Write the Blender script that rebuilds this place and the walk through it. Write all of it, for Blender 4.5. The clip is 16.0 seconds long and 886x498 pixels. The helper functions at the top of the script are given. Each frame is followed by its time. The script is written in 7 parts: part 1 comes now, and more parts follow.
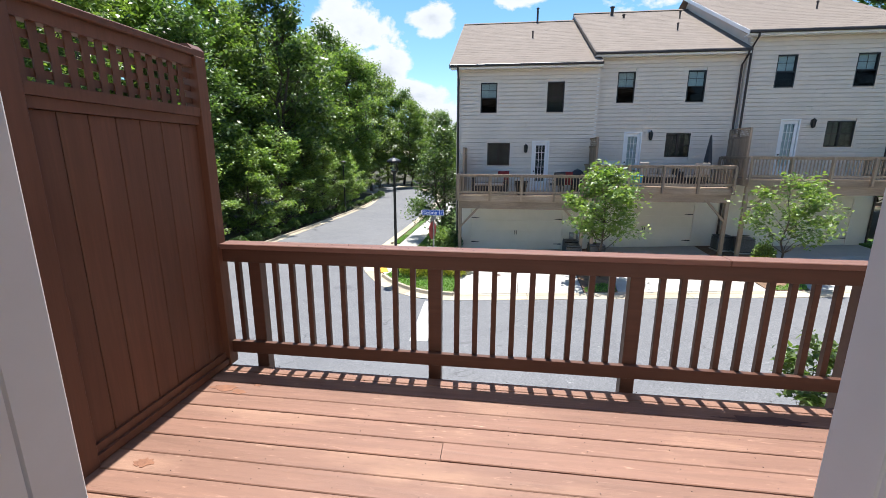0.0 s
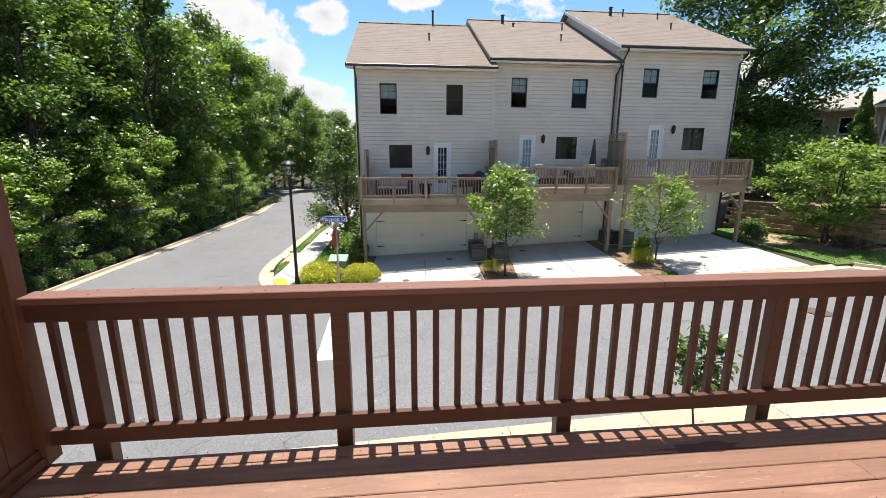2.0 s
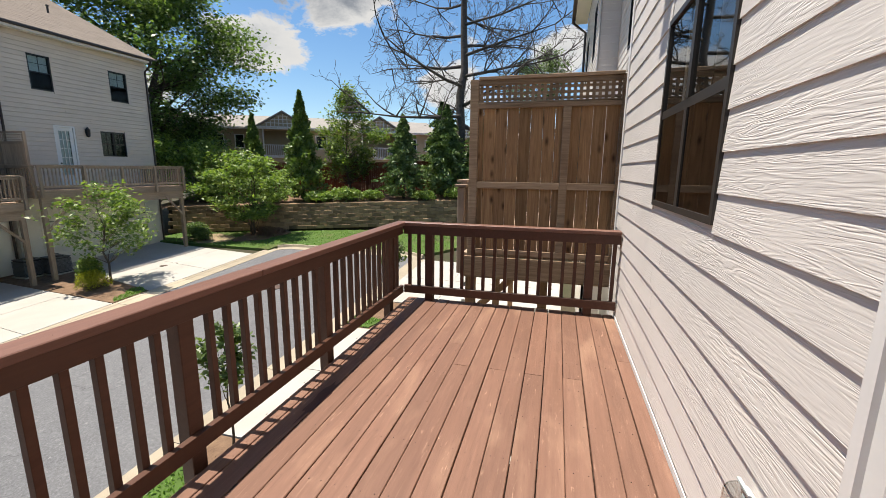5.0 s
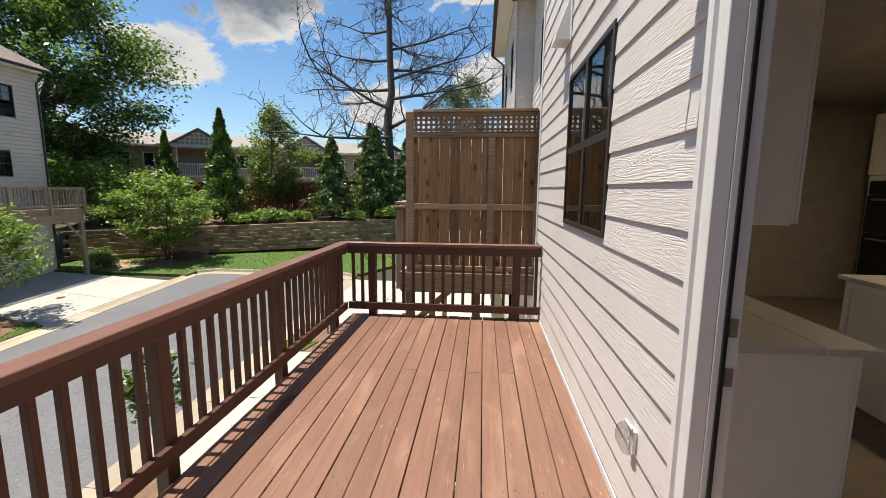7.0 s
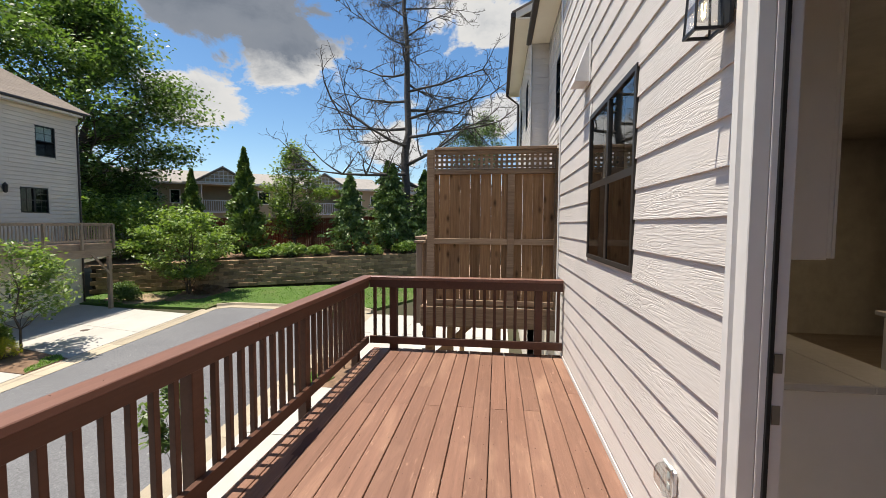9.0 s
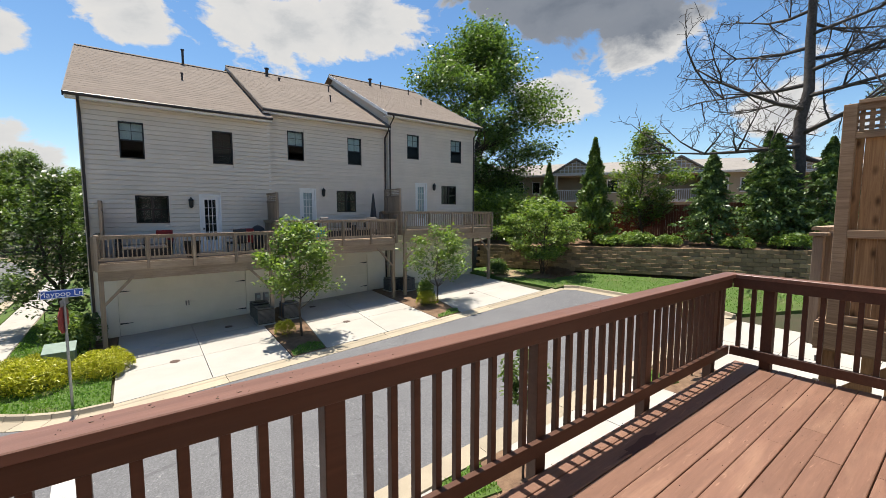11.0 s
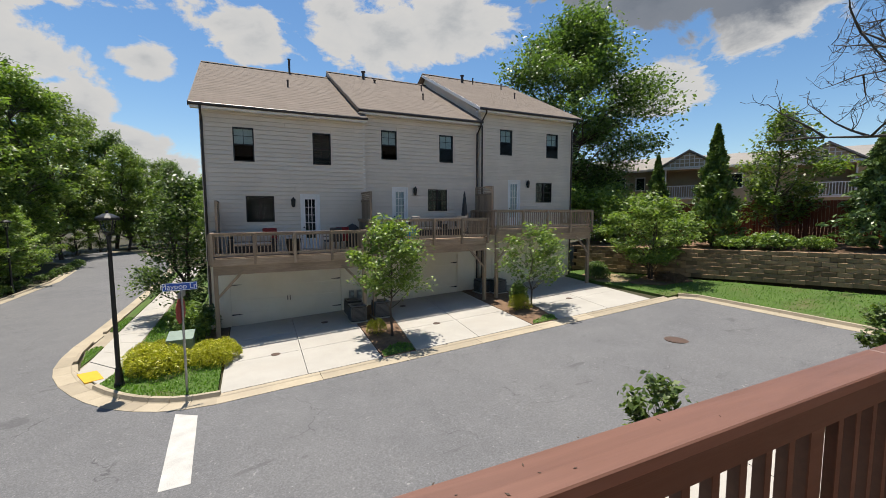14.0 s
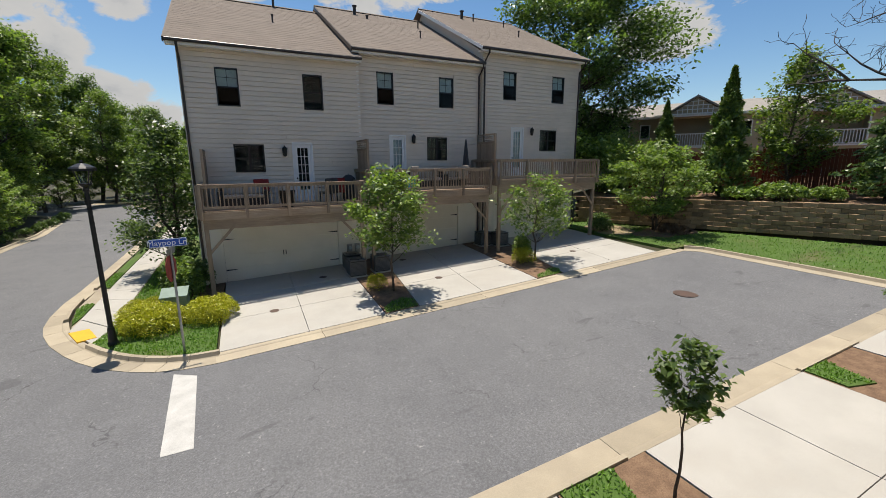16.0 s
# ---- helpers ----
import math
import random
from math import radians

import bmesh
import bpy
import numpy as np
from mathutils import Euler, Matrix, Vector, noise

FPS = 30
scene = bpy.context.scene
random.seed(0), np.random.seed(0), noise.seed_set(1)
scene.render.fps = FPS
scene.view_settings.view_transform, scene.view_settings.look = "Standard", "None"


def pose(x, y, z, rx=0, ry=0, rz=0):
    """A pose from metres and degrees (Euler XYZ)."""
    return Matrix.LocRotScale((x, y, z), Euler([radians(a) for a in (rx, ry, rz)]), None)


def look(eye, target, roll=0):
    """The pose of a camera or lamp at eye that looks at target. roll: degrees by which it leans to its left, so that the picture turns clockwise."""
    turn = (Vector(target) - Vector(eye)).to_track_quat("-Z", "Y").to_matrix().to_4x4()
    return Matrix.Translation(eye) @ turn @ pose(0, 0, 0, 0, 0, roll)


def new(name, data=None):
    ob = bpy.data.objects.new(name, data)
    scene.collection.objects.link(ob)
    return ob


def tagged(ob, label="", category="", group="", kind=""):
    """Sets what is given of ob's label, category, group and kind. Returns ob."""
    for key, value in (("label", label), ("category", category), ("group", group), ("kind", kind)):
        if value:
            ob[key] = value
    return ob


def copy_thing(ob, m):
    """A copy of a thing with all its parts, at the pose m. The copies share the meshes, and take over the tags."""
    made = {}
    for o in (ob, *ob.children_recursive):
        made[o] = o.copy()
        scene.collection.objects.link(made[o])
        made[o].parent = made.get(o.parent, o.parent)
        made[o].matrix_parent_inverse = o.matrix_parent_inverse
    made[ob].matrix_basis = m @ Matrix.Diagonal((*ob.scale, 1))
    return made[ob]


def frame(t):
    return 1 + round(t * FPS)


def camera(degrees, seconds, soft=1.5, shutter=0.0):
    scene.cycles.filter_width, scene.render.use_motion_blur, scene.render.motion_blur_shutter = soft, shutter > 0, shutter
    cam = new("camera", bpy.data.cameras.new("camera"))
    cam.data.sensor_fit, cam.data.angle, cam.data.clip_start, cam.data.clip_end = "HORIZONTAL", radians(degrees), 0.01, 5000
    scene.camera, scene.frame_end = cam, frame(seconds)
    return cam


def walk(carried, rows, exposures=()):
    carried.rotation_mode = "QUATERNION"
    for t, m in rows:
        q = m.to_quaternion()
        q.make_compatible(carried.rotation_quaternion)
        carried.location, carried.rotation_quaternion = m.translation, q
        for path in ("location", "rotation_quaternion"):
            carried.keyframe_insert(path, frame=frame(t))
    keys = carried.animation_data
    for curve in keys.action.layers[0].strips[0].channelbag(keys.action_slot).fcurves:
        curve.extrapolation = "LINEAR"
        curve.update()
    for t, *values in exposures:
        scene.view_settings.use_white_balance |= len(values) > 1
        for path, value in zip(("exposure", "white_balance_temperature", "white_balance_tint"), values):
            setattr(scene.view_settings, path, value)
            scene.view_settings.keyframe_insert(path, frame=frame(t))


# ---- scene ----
cam = camera(93.5, 16.0, soft=0.5)
PATH = [
    (0, (0.349, 0.39, 1.499), (0.093, 2.325, 1.062), 0.2),
    (0.5, (0.324, 0.576, 1.504), (0.024, 2.504, 1.063), 0.3),
    (1, (0.309, 0.764, 1.49), (0.037, 2.698, 1.056), 0.1),
    (1.5, (0.296, 0.841, 1.537), (0.138, 2.787, 1.103), 0.2),
    (2, (0.29, 0.896, 1.569), (0.482, 2.839, 1.137), 0.2),
    (2.5, (0.29, 0.908, 1.584), (0.92, 2.756, 1.152), 0.3),
    (3, (0.311, 1.045, 1.511), (1.344, 2.704, 1.082), 0.3),
    (3.5, (0.381, 1.191, 1.458), (1.758, 2.579, 1.035), 0.4),
    (4, (0.236, 1.311, 1.488), (1.873, 2.382, 1.073), 0.5),
    (4.5, (-0.011, 1.356, 1.505), (1.796, 2.116, 1.11), 0.6),
    (5, (-0.28, 1.343, 1.484), (1.617, 1.854, 1.111), 0.6),
    (7.5, (-0.739, 1.397, 1.561), (1.24, 1.549, 1.311), 0.5),
    (8, (-0.77, 1.409, 1.584), (1.217, 1.531, 1.385), 0.5),
    (8.5, (-0.762, 1.413, 1.574), (1.227, 1.56, 1.423), 0.5),
    (9, (-0.756, 1.457, 1.535), (1.224, 1.714, 1.417), 0.3),
    (9.5, (-0.708, 1.479, 1.505), (1.206, 2.044, 1.384), 0.5),
    (10, (-0.692, 1.484, 1.507), (1.034, 2.483, 1.358), 0.5),
    (12.5, (-0.683, 1.546, 1.527), (0.123, 3.368, 1.352), -0.2),
    (13, (-0.584, 1.757, 1.491), (0.229, 3.576, 1.320), -0.2),
    (13.5, (-0.463, 2.013, 1.511), (0.371, 3.823, 1.336), -0.2),
    (14, (-0.387, 2.394, 1.425), (0.471, 4.192, 1.248), -0.2),
    (14.5, (-0.390, 2.697, 1.446), (0.479, 4.487, 1.249), -0.1),
    (15, (-0.419, 2.914, 1.461), (0.439, 4.704, 1.216), -0.1),
    (15.5, (-0.449, 3.090, 1.409), (0.400, 4.873, 1.090), -0.3),
    (16, (-0.379, 3.125, 1.404), (0.489, 4.880, 0.995), -0.3),
]
walk(cam, [(t, look(eye, target, roll)) for t, eye, target, roll in PATH], [(0.0, 1.44, 6250, 10), (1.5, 1.44, 6650, 10), (4.0, 1.03, 6950, 10), (9.5, 1.02, 6950, 10), (12.5, 0.92, 6850, 10), (16.0, 0.62, 6900, 10)])

# ---- sky, sun ----
SUN_EL, SUN_AZ = 75.0, -4.0          # degrees; azimuth to the right of +y


def daylight():
    w = bpy.data.worlds.new("sky")
    scene.world = w
    w.use_nodes = True
    nt = w.node_tree
    nt.nodes.clear()
    N, L = nt.nodes.new, nt.links.new
    out, bg = N("ShaderNodeOutputWorld"), N("ShaderNodeBackground")
    sky = N("ShaderNodeTexSky")
    sky.sky_type, sky.sun_disc = "NISHITA", False
    sky.sun_elevation, sky.sun_rotation = radians(SUN_EL), radians(SUN_AZ)
    sky.air_density, sky.dust_density, sky.ozone_density = 1.0, 0.4, 2.5
    tc = N("ShaderNodeTexCoord")

    def m(op, a, b=None):
        n = N("ShaderNodeMath")
        n.operation = op
        for k, v in enumerate((a, b)):
            if v is None:
                continue
            if isinstance(v, (int, float)):
                n.inputs[k].default_value = v
            else:
                L(v, n.inputs[k])
        return n.outputs[0]

    def noise_tex(scale, detail, rough, dist=0.0, src=None):
        n = N("ShaderNodeTexNoise")
        n.inputs["Scale"].default_value, n.inputs["Detail"].default_value = scale, detail
        n.inputs["Roughness"].default_value, n.inputs["Distortion"].default_value = rough, dist
        L(src or tc.outputs["Generated"], n.inputs["Vector"])
        return n.outputs["Fac"]

    def ramp(src, stops):
        r = N("ShaderNodeValToRGB")
        while len(r.color_ramp.elements) < len(stops):
            r.color_ramp.elements.new(0.5)
        for e, (p, c) in zip(r.color_ramp.elements, stops):
            e.position, e.color = p, (*c, 1)
        L(src, r.inputs[0])
        return r.outputs[0]

    stretch = N("ShaderNodeMapping")
    stretch.inputs["Scale"].default_value = (1, 1, 1.7)
    L(tc.outputs["Generated"], stretch.inputs["Vector"])

    def heap(spots):
        """The nearness to the heaviest of some cumulus heaps: azimuth, elevation and radius in degrees."""
        best = None
        for az, el, rad in spots:
            a, e = radians(az), radians(el)
            c = (math.sin(a) * math.cos(e), math.cos(a) * math.cos(e), 1.7 * math.sin(e))
            d = N("ShaderNodeVectorMath")
            d.operation = "DISTANCE"
            L(stretch.outputs[0], d.inputs[0])
            d.inputs[1].default_value = c
            v = m("SUBTRACT", 1.0, m("DIVIDE", d.outputs["Value"], radians(rad)))
            best = v if best is None else m("MAXIMUM", best, v)
        return best

    heaps = heap([(17, 22, 9.7), (27, 24, 8.8), (2, 20, 6.2), (-9, 16.5, 3.6), (-20, 15, 6.2), (-16, 10.5, 5.6), (-11.5, 7.5, 5.2), (-7, 4.5, 4.6), (-23, 21, 6.4), (52, 14.5, 6.2), (62, 20, 8.8), (55, 25, 10.6), (88, 25, 7.9), (90, 14, 5.3), (76, 10, 5.3), (38, 8, 5.3), (-32, 26, 8.8), (8, 33, 7.9), (40, 36, 10.6), (70, 34, 10.6), (44, 30, 12), (54, 30, 13)])
    puff = noise_tex(7.5, 9, 0.62, 0.25, stretch.outputs[0])
    wide = noise_tex(2.3, 6, 0.6, 0.3, stretch.outputs[0])
    value = m("ADD", m("MAXIMUM", heaps, m("MULTIPLY", m("SUBTRACT", wide, 0.60), 2.2)), m("MULTIPLY", m("SUBTRACT", puff, 0.5), 2.3))
    mask = ramp(value, [(0.12, (0, 0, 0)), (0.30, (1, 1, 1))])
    shade = noise_tex(9.0, 7, 0.6, 0.2, stretch.outputs[0])
    thick = m("ADD", m("MULTIPLY", value, 0.55), m("MULTIPLY", shade, 0.45))
    depth = ramp(thick, [(0.30, (1.0, 1.0, 1.0)), (0.56, (0.92, 0.935, 0.955)), (0.86, (0.66, 0.70, 0.75))])
    gloom = ramp(m("ADD", heap([(57, 25.5, 15), (47, 29, 13), (66, 31, 14)]), m("MULTIPLY", m("SUBTRACT", puff, 0.5), 1.2)), [(0.0, (1, 1, 1)), (0.36, (0.34, 0.38, 0.45))])
    white = N("ShaderNodeMix")
    white.data_type, white.blend_type = "RGBA", "MULTIPLY"
    white.inputs[0].default_value = 1.0
    L(depth, white.inputs[6])
    L(gloom, white.inputs[7])
    bright = N("ShaderNodeMix")
    bright.data_type, bright.blend_type = "RGBA", "MULTIPLY"
    bright.inputs[0].default_value = 1.0
    L(white.outputs[2], bright.inputs[6])
    bright.inputs[7].default_value = (2.5, 2.54, 2.6, 1)
    # clouds near the sun are the brightest
    high = N("ShaderNodeSeparateXYZ")
    L(tc.outputs["Generated"], high.inputs[0])
    lit = N("ShaderNodeMix")
    lit.data_type, lit.blend_type = "RGBA", "MULTIPLY"
    lit.inputs[0].default_value = 1.0
    L(bright.outputs[2], lit.inputs[6])
    L(m("ADD", 1.0, m("MULTIPLY", m("MAXIMUM", m("SUBTRACT", high.outputs[2], 0.5), 0.0), 3.0)), lit.inputs[7])
    blue = N("ShaderNodeHueSaturation")
    blue.inputs["Saturation"].default_value, blue.inputs["Value"].default_value = 1.22, 0.55
    L(sky.outputs[0], blue.inputs["Color"])
    mix = N("ShaderNodeMix")
    mix.data_type = "RGBA"
    L(mask, mix.inputs[0])
    L(blue.outputs[0], mix.inputs[6])
    L(lit.outputs[2], mix.inputs[7])
    L(mix.outputs[2], bg.inputs[0])
    bg.inputs[1].default_value = 0.15
    L(bg.outputs[0], out.inputs[0])
    sun = new("sun", bpy.data.lights.new("sun", "SUN"))
    sun.data.energy, sun.data.angle, sun.data.color = 4.1, radians(0.53), (1.0, 0.955, 0.89)
    a, e = radians(SUN_AZ), radians(SUN_EL)
    d = Vector((math.sin(a) * math.cos(e), math.cos(a) * math.cos(e), math.sin(e)))
    sun.matrix_world = look(d * 50, (0, 0, 0))


daylight()

# ---- materials ----
def shader(name, rough=0.7, metal=0.0, spec=0.4):
    mat = bpy.data.materials.new(name)
    mat.use_nodes = True
    nt = mat.node_tree
    b = nt.nodes["Principled BSDF"]
    b.inputs["Roughness"].default_value, b.inputs["Metallic"].default_value = rough, metal
    b.inputs["Specular IOR Level"].default_value = spec
    return mat, nt, b


def coords(nt, scale=(1, 1, 1), rot=(0, 0, 0), shift=None):
    """Object-space or world-space coordinates, stretched."""
    N, L = nt.nodes.new, nt.links.new
    src = N("ShaderNodeNewGeometry").outputs["Position"]
    mp = N("ShaderNodeMapping")
    mp.inputs["Scale"].default_value, mp.inputs["Rotation"].default_value = scale, rot
    L(src, mp.inputs["Vector"])
    if shift:
        oi = N("ShaderNodeObjectInfo")
        mul = N("ShaderNodeMath")
        mul.operation, mul.inputs[1].default_value = "MULTIPLY", shift
        L(oi.outputs["Random"], mul.inputs[0])
        L(mul.outputs[0], mp.inputs["Location"])
    return mp.outputs[0]


def noise_of(nt, vec, scale, detail=5, rough=0.55, dist=0.0):
    n = nt.nodes.new("ShaderNodeTexNoise")
    n.inputs["Scale"].default_value, n.inputs["Detail"].default_value = scale, detail
    n.inputs["Roughness"].default_value, n.inputs["Distortion"].default_value = rough, dist
    nt.links.new(vec, n.inputs["Vector"])
    return n.outputs["Fac"]


def ramp_of(nt, src, stops):
    r = nt.nodes.new("ShaderNodeValToRGB")
    while len(r.color_ramp.elements) < len(stops):
        r.color_ramp.elements.new(0.5)
    for e, (p, c) in zip(r.color_ramp.elements, stops):
        e.position = p
        e.color = (c, c, c, 1) if isinstance(c, (int, float)) else (*c, 1)
    nt.links.new(src, r.inputs[0])
    return r.outputs[0]


def blend(nt, fac, a, b, kind="MIX"):
    n = nt.nodes.new("ShaderNodeMix")
    n.data_type, n.blend_type = "RGBA", kind
    for k, v in ((0, fac), (6, a), (7, b)):
        if isinstance(v, (int, float)):
            n.inputs[k].default_value = v if k == 0 else (v, v, v, 1)
        elif isinstance(v, tuple):
            n.inputs[k].default_value = (*v, 1)
        else:
            nt.links.new(v, n.inputs[k])
    return n.outputs[2]


def bump_of(nt, b, height, strength=0.3, dist=0.01):
    n = nt.nodes.new("ShaderNodeBump")
    n.inputs["Strength"].default_value, n.inputs["Distance"].default_value = strength, dist
    nt.links.new(height, n.inputs["Height"])
    nt.links.new(n.outputs[0], b.inputs["Normal"])


def per_piece(nt, lo, hi, island=False):
    """A grey that differs from piece to piece."""
    src = nt.nodes.new("ShaderNodeNewGeometry").outputs["Random Per Island"] if island else nt.nodes.new("ShaderNodeObjectInfo").outputs["Random"]
    return ramp_of(nt, src, [(0.0, lo), (1.0, hi)])


def painted_wood(name, col, worn, grain_axis, wear=0.5, rough=0.55, vary=(0.9, 1.1), bump=0.35, flecks=0.0):
    """Painted boards: grain along one axis, rubbed paler patches, blotches, dirt."""
    mat, nt, b = shader(name, rough, 0, 0.35)
    st = [26, 26, 26]
    st["xyz".index(grain_axis)] = 1.4
    g = noise_of(nt, coords(nt, st, shift=37.0), 1.0, 7, 0.65, 0.6)
    st2 = [3.2, 3.2, 3.2]
    st2["xyz".index(grain_axis)] = 0.9
    blotch = noise_of(nt, coords(nt, st2, shift=11.0), 1.0, 5, 0.6, 0.3)
    c = blend(nt, ramp_of(nt, g, [(0.3, 0.0), (0.72, 1.0)]), tuple(v * 0.82 for v in col), tuple(min(v * 1.15, 1) for v in col))
    c = blend(nt, ramp_of(nt, blotch, [(0.62 - 0.1 * wear, 0.0), (0.86 - 0.1 * wear, wear)]), c, worn)
    if flecks:
        st4 = [55, 55, 55]
        st4["xyz".index(grain_axis)] = 7.0
        f = noise_of(nt, coords(nt, st4, shift=23.0), 1.0, 6, 0.7, 0.8)
        spot = noise_of(nt, coords(nt, shift=5.0), 2.6, 4, 0.6)
        gate = ramp_of(nt, spot, [(0.42, 0.15), (0.68, 1.0)])
        c = blend(nt, blend(nt, 1.0, ramp_of(nt, f, [(0.60, 0.0), (0.70, flecks)]), gate, "MULTIPLY"), c, tuple(min(v * 1.35 + 0.03, 1) for v in worn))
        c = blend(nt, ramp_of(nt, f, [(0.30, 0.5), (0.42, 0.0)]), c, tuple(v * 0.6 for v in col))
    c = blend(nt, 1.0, c, per_piece(nt, vary[0], vary[1]), "MULTIPLY")
    nt.links.new(c, b.inputs["Base Color"])
    r = ramp_of(nt, blotch, [(0.3, rough - 0.08), (0.7, min(rough + 0.15, 1))])
    nt.links.new(r, b.inputs["Roughness"])
    bump_of(nt, b, g, bump, 0.004)
    return mat


def raw_wood(name, dark, pale, grain_axis, rough=0.85, vary=(0.8, 1.15), tint=None, knots=False):
    mat, nt, b = shader(name, rough, 0, 0.2)
    st = [34, 34, 34]
    st["xyz".index(grain_axis)] = 1.6
    g = noise_of(nt, coords(nt, st, shift=53.0), 1.0, 8, 0.7, 1.2)
    st2 = [2.2, 2.2, 2.2]
    st2["xyz".index(grain_axis)] = 0.7
    blotch = noise_of(nt, coords(nt, st2, shift=19.0), 1.0, 5, 0.6, 0.4)
    c = blend(nt, ramp_of(nt, g, [(0.3, 0.0), (0.7, 1.0)]), dark, pale)
    c = blend(nt, ramp_of(nt, blotch, [(0.4, 0.0), (0.75, 0.65)]), c, tint or tuple(v * 0.6 for v in dark))
    if knots:
        st3 = [7.0, 7.0, 7.0]
        st3["xyz".index(grain_axis)] = 3.2
        vo = nt.nodes.new("ShaderNodeTexVoronoi")
        vo.inputs["Scale"].default_value = 1.0
        nt.links.new(coords(nt, st3, shift=71.0), vo.inputs["Vector"])
        c = blend(nt, ramp_of(nt, vo.outputs["Distance"], [(0.05, 0.9), (0.13, 0.45), (0.22, 0.0)]), c, tuple(v * 0.3 for v in dark))
    c = blend(nt, 1.0, c, per_piece(nt, vary[0], vary[1]), "MULTIPLY")
    nt.links.new(c, b.inputs["Base Color"])
    bump_of(nt, b, g, 0.5, 0.004)
    return mat


def mottled(name, a, c2, scale=3.0, fine=60.0, rough=0.85, bump=0.25, fine_amt=0.25, stain=None, stain_scale=0.35, spec=0.3, dist=0.006, vary=None):
    """Mineral surfaces: two scales of tone, fine grit, optional wide stains."""
    mat, nt, b = shader(name, rough, 0, spec)
    vec = coords(nt)
    n1, n2 = noise_of(nt, vec, scale, 6, 0.6), noise_of(nt, vec, fine, 4, 0.65)
    c = blend(nt, ramp_of(nt, n1, [(0.32, 0.0), (0.68, 1.0)]), a, c2)
    c = blend(nt, fine_amt, c, ramp_of(nt, n2, [(0.3, 0.25), (0.7, 1.0)]), "MULTIPLY")
    if stain:
        n3 = noise_of(nt, vec, stain_scale, 5, 0.6, 0.4)
        c = blend(nt, ramp_of(nt, n3, [(0.5, 0.0), (0.72, 0.7)]), c, stain)
    if vary:
        c = blend(nt, 1.0, c, per_piece(nt, *vary), "MULTIPLY")
    nt.links.new(c, b.inputs["Base Color"])
    bump_of(nt, b, n2, bump, dist)
    return mat


def plain(name, col, rough=0.5, metal=0.0, spec=0.4, dirt=0.12):
    mat, nt, b = shader(name, rough, metal, spec)
    n = noise_of(nt, coords(nt), 5.0, 5, 0.6)
    c = blend(nt, ramp_of(nt, n, [(0.35, 0.0), (0.75, 1.0)]), col, tuple(v * (1 - dirt * 2) for v in col))
    nt.links.new(c, b.inputs["Base Color"])
    return mat


def embossed_siding(name, col, rough=0.6, grain=1.0):
    """Fibre-cement lap siding with pressed wood grain."""
    mat, nt, b = shader(name, rough, 0, 0.3)
    vec = coords(nt, (1.5, 1.5, 20.0), shift=29.0)
    warp = noise_of(nt, vec, 0.9, 4, 0.5, 0.4)
    m = nt.nodes.new("ShaderNodeMath")
    m.operation, m.inputs[1].default_value = "MULTIPLY", 75.0
    nt.links.new(warp, m.inputs[0])
    s = nt.nodes.new("ShaderNodeMath")
    s.operation = "SINE"
    nt.links.new(m.outputs[0], s.inputs[0])
    gate = ramp_of(nt, noise_of(nt, coords(nt, (1.0, 1.0, 3.0), shift=7.0), 1.3, 3, 0.5), [(0.36, 0.25), (0.6, 1.0)])
    mm = nt.nodes.new("ShaderNodeMath")
    mm.operation = "MULTIPLY"
    nt.links.new(s.outputs[0], mm.inputs[0])
    nt.links.new(gate, mm.inputs[1])
    dirt = noise_of(nt, coords(nt), 1.1, 5, 0.6)
    c = blend(nt, ramp_of(nt, dirt, [(0.35, 0.0), (0.8, 1.0)]), col, tuple(v * 0.88 for v in col))
    c = blend(nt, 1.0, c, per_piece(nt, 0.965, 1.03), "MULTIPLY")
    nt.links.new(c, b.inputs["Base Color"])
    bump_of(nt, b, mm.outputs[0], 0.5 * grain, 0.0011)
    return mat


def leaf_mat(name, a, c2, trans=0.35):
    mat, nt, b = shader(name, 0.42, 0, 0.45)
    isl = nt.nodes.new("ShaderNodeNewGeometry").outputs["Random Per Island"]
    c = blend(nt, ramp_of(nt, isl, [(0.0, 0.0), (1.0, 1.0)]), a, c2)
    c = blend(nt, 1.0, c, per_piece(nt, 0.8, 1.15), "MULTIPLY")
    nt.links.new(c, b.inputs["Base Color"])
    tr = nt.nodes.new("ShaderNodeBsdfTranslucent")
    tc = blend(nt, 1.0, c, (1.4, 1.6, 0.6), "MULTIPLY")
    nt.links.new(tc, tr.inputs["Color"])
    mx = nt.nodes.new("ShaderNodeMixShader")
    mx.inputs[0].default_value = trans
    nt.links.new(b.outputs[0], mx.inputs[1])
    nt.links.new(tr.outputs[0], mx.inputs[2])
    nt.links.new(mx.outputs[0], nt.nodes["Material Output"].inputs["Surface"])
    return mat


